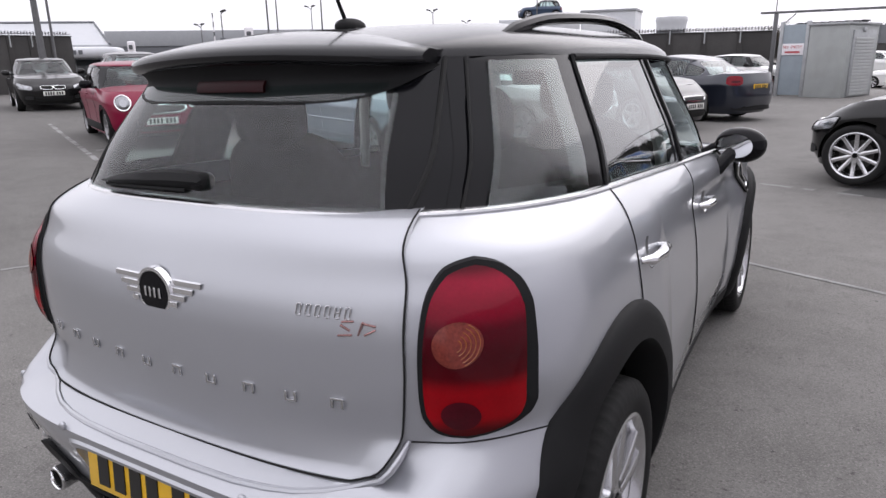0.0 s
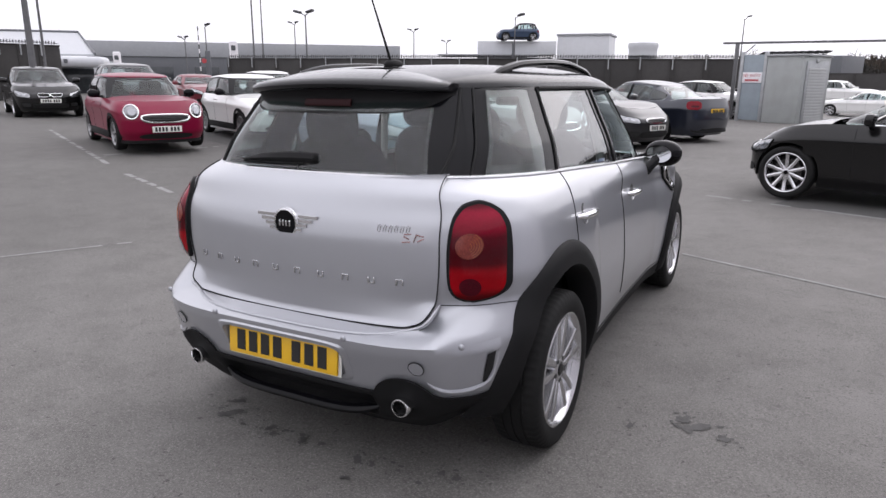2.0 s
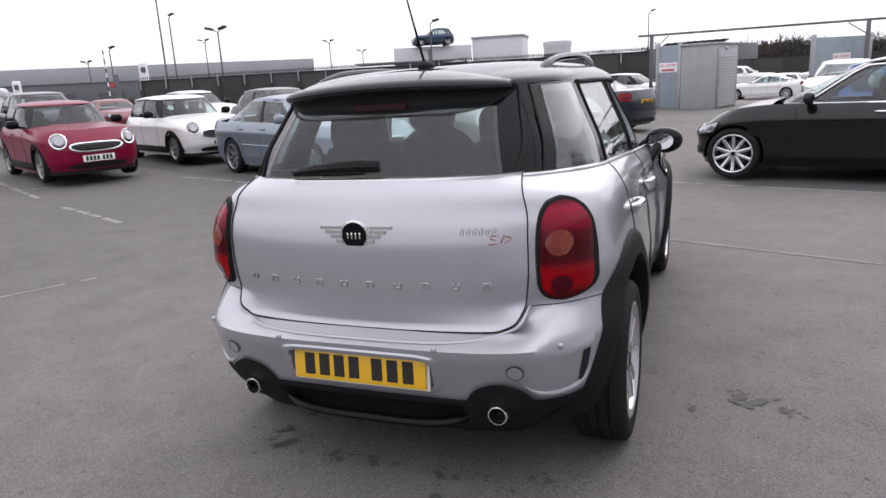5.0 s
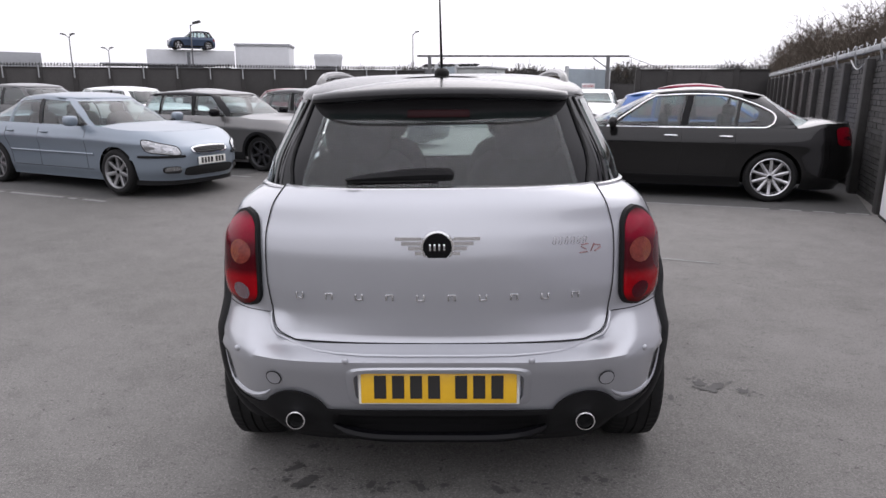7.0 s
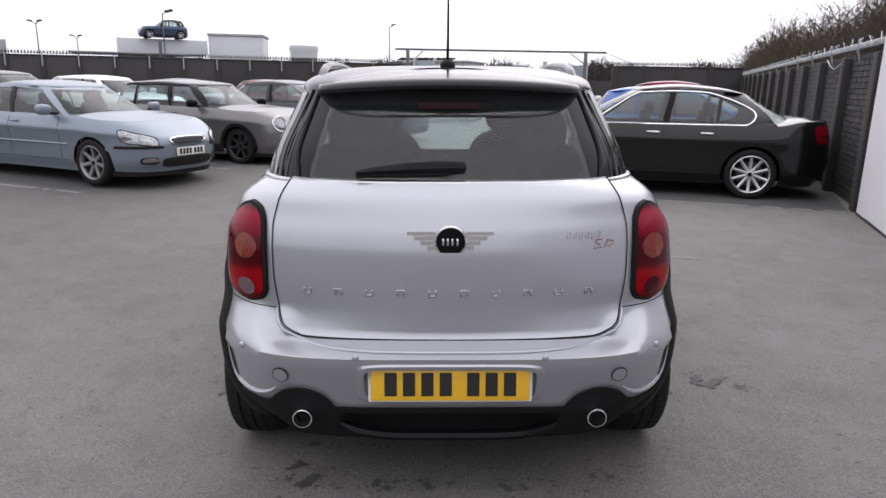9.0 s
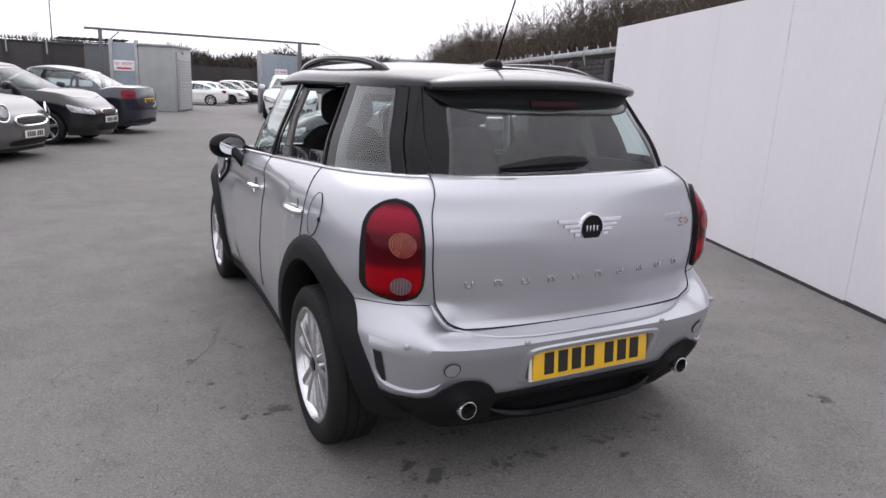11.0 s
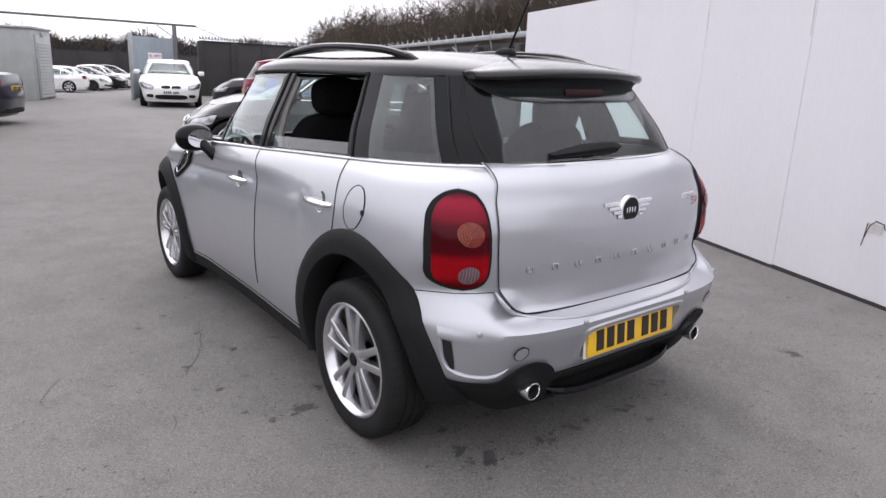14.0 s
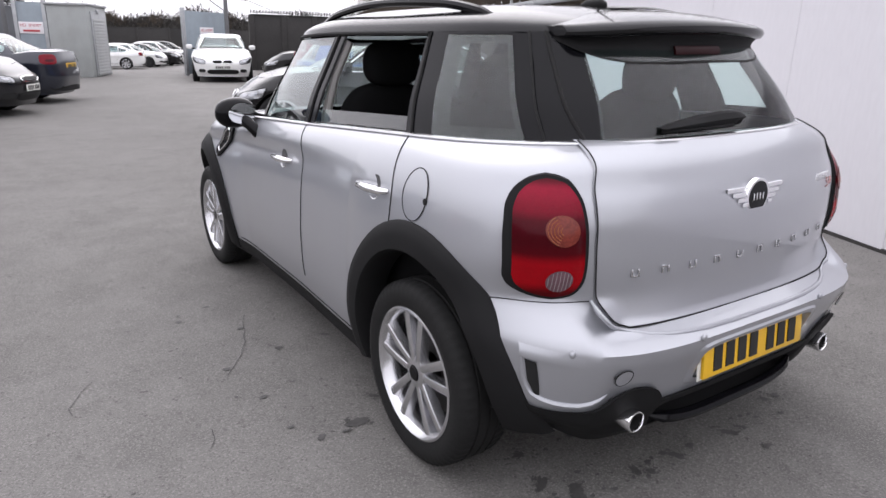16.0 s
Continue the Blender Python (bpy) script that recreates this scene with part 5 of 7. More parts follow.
LOW = (3.75, 1.68, 1.24, 0.62, 2.35, 0.88, (0.35, 0.70, 1.75, 2.50), 0.92, 0.80, 0.29, ALLOY, 8, [(0, 0.62), (0.5, 0.68), (0.92, 0.78)], ((0.92, 0.96), (1.42, 1.40)))
TALL_HATCH = (4.05, 1.74, 1.50, 0.72, 2.51, 0.99, (0.12, 0.45, 2.10, 3.14), 1.02, 0.88, 0.31, ALLOY, 5, [(0, 0.62), (0.3, 0.56), (0.6, 0.62), (0.8, 0.74), (0.92, 0.90)], ((0.98, 1.02), (1.66, 1.60)))
CROSSOVER = (4.45, 1.80, 1.55, 0.85, 2.76, 1.01, (0.15, 0.55, 2.18, 3.05), 1.0, 0.94, 0.335, ALLOY, 5, [(0, 0.60), (0.3, 0.56), (0.6, 0.66), (0.8, 0.82), (0.92, 1.02)], ((1.08, 1.10), (1.80, 1.72)))
TALL = (4.02, 1.80, 1.64, 0.72, 2.56, 1.06, (0.12, 0.42, 2.05, 2.75), 1.05, 0.98, 0.345, ALLOY, 5, [(0, 0.56), (0.3, 0.54), (0.6, 0.62), (0.8, 0.74), (0.92, 0.90)], ((0.98, 1.00), (1.68, 1.62)))

# ---- the silver car ----
MINI_HOUSE = House(
    Hull(hw=[(0.0, 0.738), (0.3, 0.708), (0.65, 0.655), (1.0, 0.602)], yr=[(0.0, 0.235), (0.3, 0.285), (0.65, 0.365), (1.0, 0.452)],
         yf=[(0.0, 3.08), (0.5, 2.82), (1.0, 2.54)], y1=1.2, y2=1.95, n=3.2, nf=3.0),
    belt=[(0.2, 1.133), (0.945, 1.103), (1.845, 1.055), (2.9, 1.0)], roof=[(0.45, 1.425), (1.0, 1.432), (1.75, 1.438), (2.2, 1.428), (2.54, 1.395)],
    crown=[(0.55, 1.485), (0.85, 1.522), (1.2, 1.535), (1.7, 1.538), (2.1, 1.515), (2.4, 1.460), (2.54, 1.42)])
HUBS = (0.752, 3.345)


def on_tail(a, z, off=0.0, sgn=1):
    """A point on the rear corner: a runs round the corner in metres, from the middle of the lamp."""
    k = min(0.999, (0.703 + a * 0.80) / curve(MINI.hw, z))
    x, y, q = MINI.at(2 / math.pi * math.asin(k ** (curve(MINI.n, z) / 2)), z, off)
    return sgn * x, y, q


def silver_car():
    root = thing("compact_suv", "silver compact suv with black roof and black wheel arch trim", "car", REST)
    # shell
    part("body", lower_body(MINI, 0.20, HUBS, 0.425, 0.02, (0.0, 2.62), 0.035, 0.335, 1.10, lambda x, y, z: (x < 0.285 and y < 0.5 and 0.43 < z < 0.545) or (y < 0.45 and z < 0.372)), SILVER, root, "metallic silver body")
    part("underbody", box((1.30, 3.1, 0.14), (0, 2.05, 0.235), 0.03), PLASTIC, root)
    part("cabin_floor", box((1.46, 2.2, 0.05), (0, 1.75, 0.40), 0.02), CLOTH, root)
    part("boot_shelf", box((1.30, 0.62, 0.025), (0, 0.64, 0.98), 0.01), CLOTH, root)
    for sgn in (1, -1):
        part("inner_trim", box((0.03, 2.3, 0.62), (sgn * 0.71, 1.75, 0.72), 0.01), CLOTH, root)
    part("load_wall", box((1.4, 0.03, 0.62), (0, 0.36, 0.72), 0.01), CLOTH, root)
    # wheel wells
    for hy in HUBS:
        for sgn in (1, -1):
            bm2 = lathe([(0.395, 0.0), (0.395, 0.19)], 36, m=Matrix.Translation((sgn * 0.50, hy, 0.345)) @ (Matrix() if sgn > 0 else Matrix.Rotation(math.pi, 4, "Z")), arc=(-105, 105))
            lathe([(0.395, 0.0), (0.02, 0.0)], 36, bm2, Matrix.Translation((sgn * 0.50, hy, 0.345)), (-105, 105))
            part("wheel_well", bm2, PLASTIC, root)
    for hy in HUBS:
        for sgn in (1, -1):
            wheel(root, (sgn * (0.768 if hy < 1 else 0.728), hy, 0.322), (0.322, 0.205, 0.228, ALLOY, 5, True), sgn < 0)
    # arch trim and sill, dark plastic
    for hy in HUBS:
        for sgn in (1, -1):
            rows = []
            for i in range(41):
                a = radians(-15 + 208 * i / 40) if hy < 1 else radians(-13 + 206 * i / 40)
                row = []
                wide = 0.085 + 0.012 * math.cos(a) ** 2
                for r, o in ((0.378, -0.10), (0.378, 0.012), (0.384, 0.022), (0.384 + wide * 0.5, 0.024), (0.384 + wide * 0.9, 0.016), (0.384 + wide, 0.004), (0.384 + wide, -0.02)):
                    y, z = hy + r * math.cos(a), 0.335 + 1.10 * r * math.sin(a)
                    z = max(z, 0.19 if hy > 1 or y > hy else 0.275)
                    x, y, z = MINI.flank(max(y, 0.20), z, o)
                    row.append((sgn * x, y, z))
                rows.append(row)
            part("arch_trim", sheet(rows), PLASTIC, root, "matt black wheel arch trim")
    for sgn in (1, -1):
        rows = [[(sgn * (MINI.flank(y, z, 0)[0] + o), y, z) for z, o in ((0.19, -0.08), (0.20, 0.002), (0.235, 0.005), (0.268, 0.005), (0.284, 0.001))] for y in [1.13 + 1.85 * i / 20 for i in range(21)]]
        part("sill_trim", sheet(rows), PLASTIC, root, "matt black sill")
    # tailgate
    def gate_half(z):
        return curve([(0.614, 0.46), (0.632, 0.525), (0.66, 0.558), (0.71, 0.577), (0.85, 0.590), (0.97, 0.588), (1.06, 0.570), (1.13, 0.542)], z)
    rows = []
    for i in range(41):
        z = 0.622 + (1.128 - 0.622) * i / 40
        g = gate_half(z)
        rows.append([(g * k / 20, MINI.rear(g * k / 20, z) - 0.005 - 0.004 * smooth(0.7, 0.9, z) * (1 - (k / 20) ** 2), z + 0.006 * (abs(k) / 20) ** 2) for k in range(-20, 21)])
    gate = part("tailgate", solid(sheet(rows), (0, 0.02, 0)), SILVER, root, "silver tailgate with black window")
    edge = [rows[40 - i][40] for i in range(41)] + [rows[0][40 - k] for k in range(1, 41)] + [rows[i][0] for i in range(1, 41)]
    part("shut_line", tube([(x * 1.004, y - 0.0015, z - (0.003 if i in range(41, 81) else 0)) for i, (x, y, z) in enumerate(edge)], 0.0022, 6), GAP, gate)
    # chrome strip at the belt, all round
    def belt_run(off, dz):
        out = []
        for i in range(0, 31):
            c = (i / 30) ** 1.7
            x, y, z = MINI.at(c, 1.128, off)
            out.append((x, y, z + dz))
        for i in range(1, 25):
            y = 1.2 + (2.62 - 1.2) * i / 24
            out.append((MINI.side(y, 1.128) + off, y, MINI.lift(y, 1.128) + 1.128 + dz))
        return out
    for sgn in (1, -1):
        profile = [belt_run(0.002, -0.006), belt_run(0.008, -0.005), belt_run(0.011, -0.001), belt_run(0.009, 0.004), belt_run(0.003, 0.007), belt_run(-0.008, 0.008)]
        part("belt_trim", sheet([[(sgn * x, y, z) for x, y, z in r] for r in profile]), BELT_CHROME, root, "bright chrome belt strip")
    # upper body: black pillars and panes
    hs = MINI_HOUSE
    rear = [(0.0, 0.0, True), (0.15, 0.13, True), (0.30, 0.25, True), (0.40, 0.34, True), (0.475, 0.40, False), (0.535, 0.455, False), (0.60, 0.51, False)]
    side = [(0.40, 0.585, False), (0.495, 0.690, True), (0.62, 0.77, True), (0.745, 0.855, False), (0.905, 1.00, False), (0.985, 1.05, True), (1.25, 1.25, True), (1.55, 1.48, True), (1.785, 1.70, False), (1.905, 1.80, True), (2.25, 2.06, True), (2.55, 2.31, False), (2.70, 2.365, False)]
    front = [(0.66, 0.52, True), (0.45, 0.36, True), (0.2, 0.15, True), (0.0, 0.0, False)]
    part("window_frame", pillars(hs, rear, side, front, 0.02, 0.955, 0.007), BLACK_GLOSS, root, "gloss black pillars and frames")
    # tailgate window carries a black border and a clear middle
    part("rear_window", pane(hs, "rear", spread((0, 0), (0.485, 0.41), 12), 0.0, 1.0, 0.004, 1, 10, True), CLEAR_GLASS, root, "lightly tinted tailgate window")
    for sgn in (1, -1):
        q = part("quarter_window", pane(hs, "side", spread((0.475, 0.672), (0.83, 0.925), 10), 0.0, 0.97, 0.003, sgn), QUARTER_GLASS, root, "tinted quarter window")
        part("shut_line", tube([(sgn * hs.on_side(0.345, 0.583, i / 10, 0.004)[0], *hs.on_side(0.345, 0.583, i / 10, 0.004)[1:]) for i in range(11)], 0.006, 6), GAP, q)
        part("shut_line", tube([(sgn * hs.on_side(0.425, 0.622, i / 10, 0.004)[0], *hs.on_side(0.425, 0.622, i / 10, 0.004)[1:]) for i in range(11)], 0.004, 6), GAP, q)
        for f0, f1 in ((0.0, 0.11), (0.89, 0.97)):
            part("window_border", pane(hs, "side", spread((0.475, 0.672), (0.83, 0.925), 10), f0, f1, 0.001, sgn, 2), BLACK_GLOSS, q)
        part("rear_door_window", pane(hs, "side", spread((0.96, 1.04), (1.80, 1.71), 8), 0.0, 0.96 if sgn > 0 else 0.16, -0.004, sgn), SIDE_GLASS, root, "" if sgn > 0 else "rear door window wound down")
        part("front_door_window", pane(hs, "side", spread((1.89, 1.79), (2.68, 2.345), 8), 0.0, 0.96 if sgn < 0 else 0.12, -0.004, sgn), SIDE_GLASS, root, "" if sgn < 0 else "front door window wound down")
        # frames round the door windows
        for pts in (spread((0.945, 1.03), (0.945, 1.03), 1), spread((1.845, 1.755), (1.845, 1.755), 1)):
            a, b = pts[0]
            part("shut_line", tube([(sgn * hs.on_side(a, b, i / 10, 0.002)[0], *hs.on_side(a, b, i / 10, 0.002)[1:]) for i in range(11)], 0.006, 6), GAP, q)
        part("window_seal", tube([(sgn * hs.on_side(y, y, 0.985, 0.006)[0], *hs.on_side(y, y, 0.985, 0.006)[1:]) for y in [1.03 + 1.29 * i / 16 for i in range(17)]], 0.008, 6), GAP, root)
    for sgn in (1, -1):
        part("pillar_trim", tube([(sgn * 0.690, 1.80, 0.98), (sgn * 0.672, 1.79, 1.10), (sgn * 0.640, 1.75, 1.26), (sgn * 0.585, 1.71, 1.40)], [0.022, 0.022, 0.020, 0.018], 8), PILLAR_TRIM, root, "pale grey inner post trim")
    part("windscreen", pane(hs, "front", spread((0, 0), (0.70, 0.55), 8), 0.0, 0.98, -0.004, 1, 8, True), CLEAR_GLASS, root)
    part("roof", hs.dome(14, 0.55, 0.80), ROOF_BLACK, root, "gloss black roof")
    # spoiler over the window
    rows, under = [], []
    for k in range(-20, 21):
        f = math.sin(k / 20 * math.pi / 2)
        x = 0.468 * f
        e = (1 - abs(f) ** 6) ** 0.5
        back = 0.362 + 0.075 * f * f + 0.065 * (1 - e)
        zt = 1.452 - 0.020 * f * f
        th = 0.030 * (0.5 + 0.5 * e)
        rows.append([(x, 0.72, hs.crown_at(0.72) - 0.07 * f * f - 0.004), (x, 0.60, 1.503 - 0.058 * f * f), (x, max(0.48, back + 0.06), 1.488 - 0.045 * f * f), (x, back + 0.03, zt + 0.014), (x, back + 0.006, zt + 0.004), (x, back, zt - 0.006), (x, back + 0.002, zt - th * 0.6), (x, back + 0.012, zt - th), (x, back + 0.04, zt - th - 0.002)])
        # the dark underside swells down to the glass
        g = hs.on_rear(0.475 * f, 0.475 * f, 0.70 + 0.25 * abs(f) ** 7, 0.006)
        p, q = Vector((0.985 * x, back + 0.016, zt - th + 0.004)), Vector(g)
        under.append([tuple(p.lerp(q, t) + Vector((0, 0.030 * math.sin(math.pi * t) * e, 0))) for t in [k2 / 7 for k2 in range(8)]])
    sp = part("roof_spoiler", sheet(rows), ROOF_BLACK, root, "gloss black roof spoiler", sharp=60)
    for f in (-1, 1):
        r = rows[0 if f < 0 else -1]
        bm = bmesh.new()
        bm.faces.new([bm.verts.new(p) for p in r])
        part("end_cap", bm, ROOF_BLACK, sp)
    part("underside", sheet(under), PLASTIC, sp, "matt black underside")
    lamp_rows = []
    for k in range(-3, 4):
        a, b = Vector(under[20 + k][3]), Vector(under[20 + k][5])
        lamp_rows.append([tuple(a + Vector((0, -0.006, 0))), tuple(a.lerp(b, 0.5) + Vector((0, -0.010, 0))), tuple(b + Vector((0, -0.006, 0)))])
    part("brake_light", solid(sheet(lamp_rows), (0, 0.006, 0)), BRAKE_LENS, sp, "dark red high brake light")
    part("shut_line", tube([(x, 0.725 - 0.10 * abs(x / 0.47) ** 2.5, hs.crown_at(0.72) + 0.0005 - 0.068 * (x / 0.482) ** 2) for x in [-0.475 + 0.95 * i / 24 for i in range(25)]], 0.004, 6), GAP, sp)
    # roof rails
    for sgn in (1, -1):
        pts, rad = [], []
        for i in range(25):
            f = i / 24
            y = 0.80 + 1.47 * f
            out = 0.505 + 0.040 * math.sin(math.pi * f) - 0.03 * f
            pts.append((sgn * out, y, curve([(0, 1.476), (0.06, 1.500), (0.2, 1.530), (0.5, 1.546), (0.8, 1.522), (0.94, 1.478), (1, 1.448)], f)))
            rad.append(0.016 if 0 < i < 24 else 0.008)
        part("roof_rail", tube(pts, rad, 8), BLACK_GLOSS, root, "black roof rail")
    # aerial
    fin = part("aerial_base", blob((0.062, 0.115, 0.05), (0, 0.865, 1.525), 2.3), PLASTIC, root)
    part("aerial_mast", tube([(0, 0.85, 1.53), (0, 0.80, 1.62), (0, 0.70, 1.80), (0, 0.62, 1.95)], [0.006, 0.005, 0.003, 0.0025], 8), PLASTIC, fin, "thin black aerial")
    # wiper
    def on_glass(x, f, off):
        return hs.on_rear(x, x, f, off)
    rows = []
    for x, f, t in ((0.050, 0.150, 0.012), (0.040, 0.150, 0.034), (0.005, 0.148, 0.044), (-0.05, 0.146, 0.046), (-0.13, 0.136, 0.042), (-0.21, 0.122, 0.032), (-0.27, 0.110, 0.020), (-0.315, 0.100, 0.006)):
        g = on_glass(x, f, 0)
        rows.append([(x, g[1] - d, g[2] + dz * t) for dz, d in ((-0.5, 0.004), (-0.40, 0.018), (0.05, 0.030), (0.42, 0.020), (0.5, 0.004))])
    w = part("rear_wiper", solid(sheet(rows), (0, 0.008, 0)), PLASTIC, root, "black rear wiper")
    part("wiper_blade", tube([on_glass(0.0 - 0.31 * i / 8, 0.080 - 0.012 * i / 8, 0.010) for i in range(9)], 0.0045, 6), PLASTIC, w)
    part("wiper_boss", blob((0.05, 0.055, 0.044), (0.030, 0.262, on_glass(0.03, 0.15, 0)[2] - 0.002), 2.4), PLASTIC, w)
    # lamps
    for sgn in (1, -1):
        def lamp_form(t0=0.0, tk=1.0, v0=0.0, vk=1.0):
            """The lamp's outline: nearly straight on the inside, leaning in towards the top on the outside."""
            vs = [(1 - math.cos(math.pi * k / 28)) / 2 for k in range(29)]
            out = [(curve([(0, 0.36), (0.02, 0.50), (0.06, 0.62), (0.13, 0.75), (0.27, 0.89), (0.55, 0.98), (0.78, 1.0), (0.88, 0.94), (0.95, 0.78), (0.985, 0.60), (1, 0.42)], v), v) for v in vs]
            inn = [(curve([(0, 0.36), (0.02, 0.22), (0.06, 0.11), (0.19, 0.02), (0.5, 0.0), (0.83, 0.02), (0.93, 0.09), (0.98, 0.22), (1, 0.42)], v), v) for v in vs[-2:0:-1]]
            return [(-0.112 + 0.214 * (t0 + tk * t), 1.060 - 0.345 * (v0 + vk * v)) for t, v in out + inn]

        def disc_form(a, z, ra, rz):
            return [(a + ra * math.cos(2 * math.pi * k / 28), z + rz * math.sin(2 * math.pi * k / 28)) for k in range(28)]
        lamp = part("tail_light", patch(lamp_form(), lambda a, z: on_tail(a, z, 0.014, sgn), 5), PLASTIC, root, "tall red tail light in a black rim")
        part("rim", band(lamp_form(), lamp_form(-0.015, 1.03, -0.010, 1.02), lambda a, z: on_tail(a, z, 0.014, sgn), lambda a, z: on_tail(a, z, -0.01, sgn)), PLASTIC, lamp)

        def lens(a, z, o=0.0):
            k = (1 - min(1, (abs(z - 0.878) / 0.166) ** 3)) * (1 - min(1, (abs(a + 0.004) / 0.088) ** 3))
            return on_tail(a, z, 0.016 + 0.018 * k + o, sgn)
        part("lens", patch(lamp_form(0.05, 0.86, 0.028, 0.945), lens, 10), TAIL_LENS, lamp, "red lens with darker zones")
        part("indicator", patch(disc_form(-0.040, 0.917, 0.044, 0.042), lambda a, z: lens(a, z, 0.0024), 4), AMBER_LENS, lamp, "rosy amber round indicator")
        for rr in (0.28, 0.46, 0.64, 0.82, 0.98):
            arc = [(-0.044 + 0.044 * rr * math.cos(t), 0.917 + 0.042 * rr * math.sin(t)) for t in [-1.1 + 2.2 * k / 14 for k in range(15)]]
            part("lens_rib", tube([lens(a, z, 0.0026) for a, z in arc], 0.0010, 4), AMBER_RIB, lamp)
        part("reverse_lamp", patch(disc_form(-0.032, 0.776, 0.036, 0.033), lambda a, z: lens(a, z, 0.0016), 4), CLEAR_LENS if sgn < 0 else RED_DARK, lamp, "pale round lamp" if sgn < 0 else "dark red round lamp")
        if sgn < 0:
            for k in range(-3, 4):
                hh = 0.031 * math.sqrt(1 - (k / 3.6) ** 2)
                part("lens_rib", tube([lens(-0.032 + 0.0098 * k, 0.776 + hh * j / 4, 0.002) for j in range(-4, 5)], 0.0008, 4), CHROME, lamp)
    # bumper: seam, valance, exhausts, slots, sensors, caps
    out, edge, inn = rounded(0.600, 0.150, 0.02, 64), rounded(0.565, 0.128, 0.02, 64), rounded(0.552, 0.122, 0.015, 64)
    bump = part("rear_bumper", sheet([[(x, MINI.rear(x, z + 0.486) - o, z + 0.486) for x, z in run] for run, o in ((rounded(0.625, 0.168, 0.02, 64), -0.003), (out, 0.006), (edge, 0.005))] + [[(x, 0.096, z + 0.486) for x, z in inn]], True), SILVER, root, "silver rear bumper with a plate recess")
    for sgn in (1, -1):
        seam = []
        for i in range(25):
            c = 0.245 + 0.545 * i / 24
            x, y, z = MINI.at(c, 0.702 - 0.016 * smooth(0.5, 0.80, c), 0.001)
            seam.append((sgn * x, y, z))
        part("shut_line", tube(seam, 0.0017, 6), GAP, bump)

    def skirt_top(x):
        a = abs(x)
        t = 0.388
        if abs(a - 0.5) < 0.122:
            t = max(t, 0.350 + math.sqrt(0.122 ** 2 - (a - 0.5) ** 2) * 0.90)
        if a > 0.6:
            t = max(t if a < 0.622 else 0, curve([(0.60, 0.402), (0.65, 0.392), (0.70, 0.392), (0.75, 0.402), (0.775, 0.43)], a))
        return t
    rows = []
    for i in range(9):
        row = []
        for k in range(-60, 61):
            x = 0.772 * k / 60
            t = skirt_top(x)
            zb = 0.225 + 0.10 * smooth(0.50, 0.76, abs(x))
            z = zb + (t - zb) * i / 8
            y = MINI.rear(x, max(z, 0.30)) - 0.012 + 0.06 * (1 - smooth(zb, zb + 0.06, z)) + 0.055 * (1 - smooth(0.33, 0.385, abs(x))) * (1 - smooth(0.350, 0.368, z)) * smooth(0.262, 0.285, z)
            row.append((x, y, z))
        rows.append(row)
    sk = part("lower_skirt", solid(sheet(rows), (0, 0.01, 0)), PLASTIC, bump, "matt black lower skirt")
    part("skirt_lip", tube([(x, MINI.rear(x, 0.30) - 0.030 + 0.03 * (x / 0.39) ** 4, 0.278 + 0.034 * abs(x / 0.39) ** 5) for x in [-0.39 + 0.78 * i / 24 for i in range(25)]], [0.006, 0.012] + [0.019] * 21 + [0.012, 0.006], 8), BLACK_GLOSS, bump)
    for sgn in (1, -1):
        bm = lathe([(0.0, 0.055), (0.027, 0.05), (0.027, 0.0), (0.029, -0.005), (0.033, -0.004), (0.035, 0.002), (0.033, 0.03), (0.031, 0.14)], 28, m=Matrix.Translation((sgn * 0.496, 0.100, 0.350)) @ Matrix.Rotation(math.pi / 2, 4, "Z"))
        ex = part("exhaust_pipe", bm, CHROME, bump, "round chrome exhaust tip")
        part("bore", lathe([(0.0, 0.04), (0.0265, 0.035), (0.0265, 0.004)], 24, m=Matrix.Translation((sgn * 0.496, 0.100, 0.350)) @ Matrix.Rotation(math.pi / 2, 4, "Z")), GAP, ex)
        # round towing cap and parking sensors
        cap = [(0.026 * math.cos(2 * math.pi * k / 28) + 0.562, 0.026 * math.sin(2 * math.pi * k / 28) + 0.508) for k in range(28)]
        part("towing_cap", patch(cap, lambda x, z: (sgn * x, MINI.rear(x, z) - 0.003, z), 3), SILVER, bump)
        part("shut_line", tube([(sgn * x, MINI.rear(x, z) - 0.002, z) for x, z in cap + cap[:1]], 0.0018, 5), GAP, bump)
        for sx, sz in ((0.305, 0.590), (0.700, 0.590)):
            part("parking_sensor", blob((0.022, 0.014, 0.022), (sgn * sx, MINI.rear(sx, sz) - 0.004, sz), 2.2, 8), SILVER, bump)
        # slim upright slot in the corner, in a shallow hollow with a brow above and a lip below
        def corner(c, z, off):
            x, y, q = MINI.at(c, z, off)
            return sgn * x, y, q
        slot = []
        ends = ((0.570, 0.558), (0.533, 0.552), (0.518, 0.500), (0.505, 0.446), (0.519, 0.441), (0.552, 0.490))
        for (ca, za), (cb, zb) in zip(ends, ends[1:] + ends[:1]):
            slot += [(ca + (cb - ca) * k / 7, za + (zb - za) * k / 7) for k in range(7)]
        part("bumper_slot", patch(slot, lambda c, z: corner(c, z, 0.003), 3), GAP, bump, "dark slim upright slot")
        rows = []
        for i in range(15):
            f = i / 14
            c, z, up = 0.585 - 0.20 * f, 0.567 - 0.016 * f, 0.009 * (1 - f) ** 0.8
            rows.append([corner(c, z + dz, o) for dz, o in ((0.045, -0.002), (0.022, up * 0.6), (0.004, up), (-0.003, up * 0.9), (-0.006, -0.004))])
        part("bumper_brow", sheet(rows), SILVER, bump)
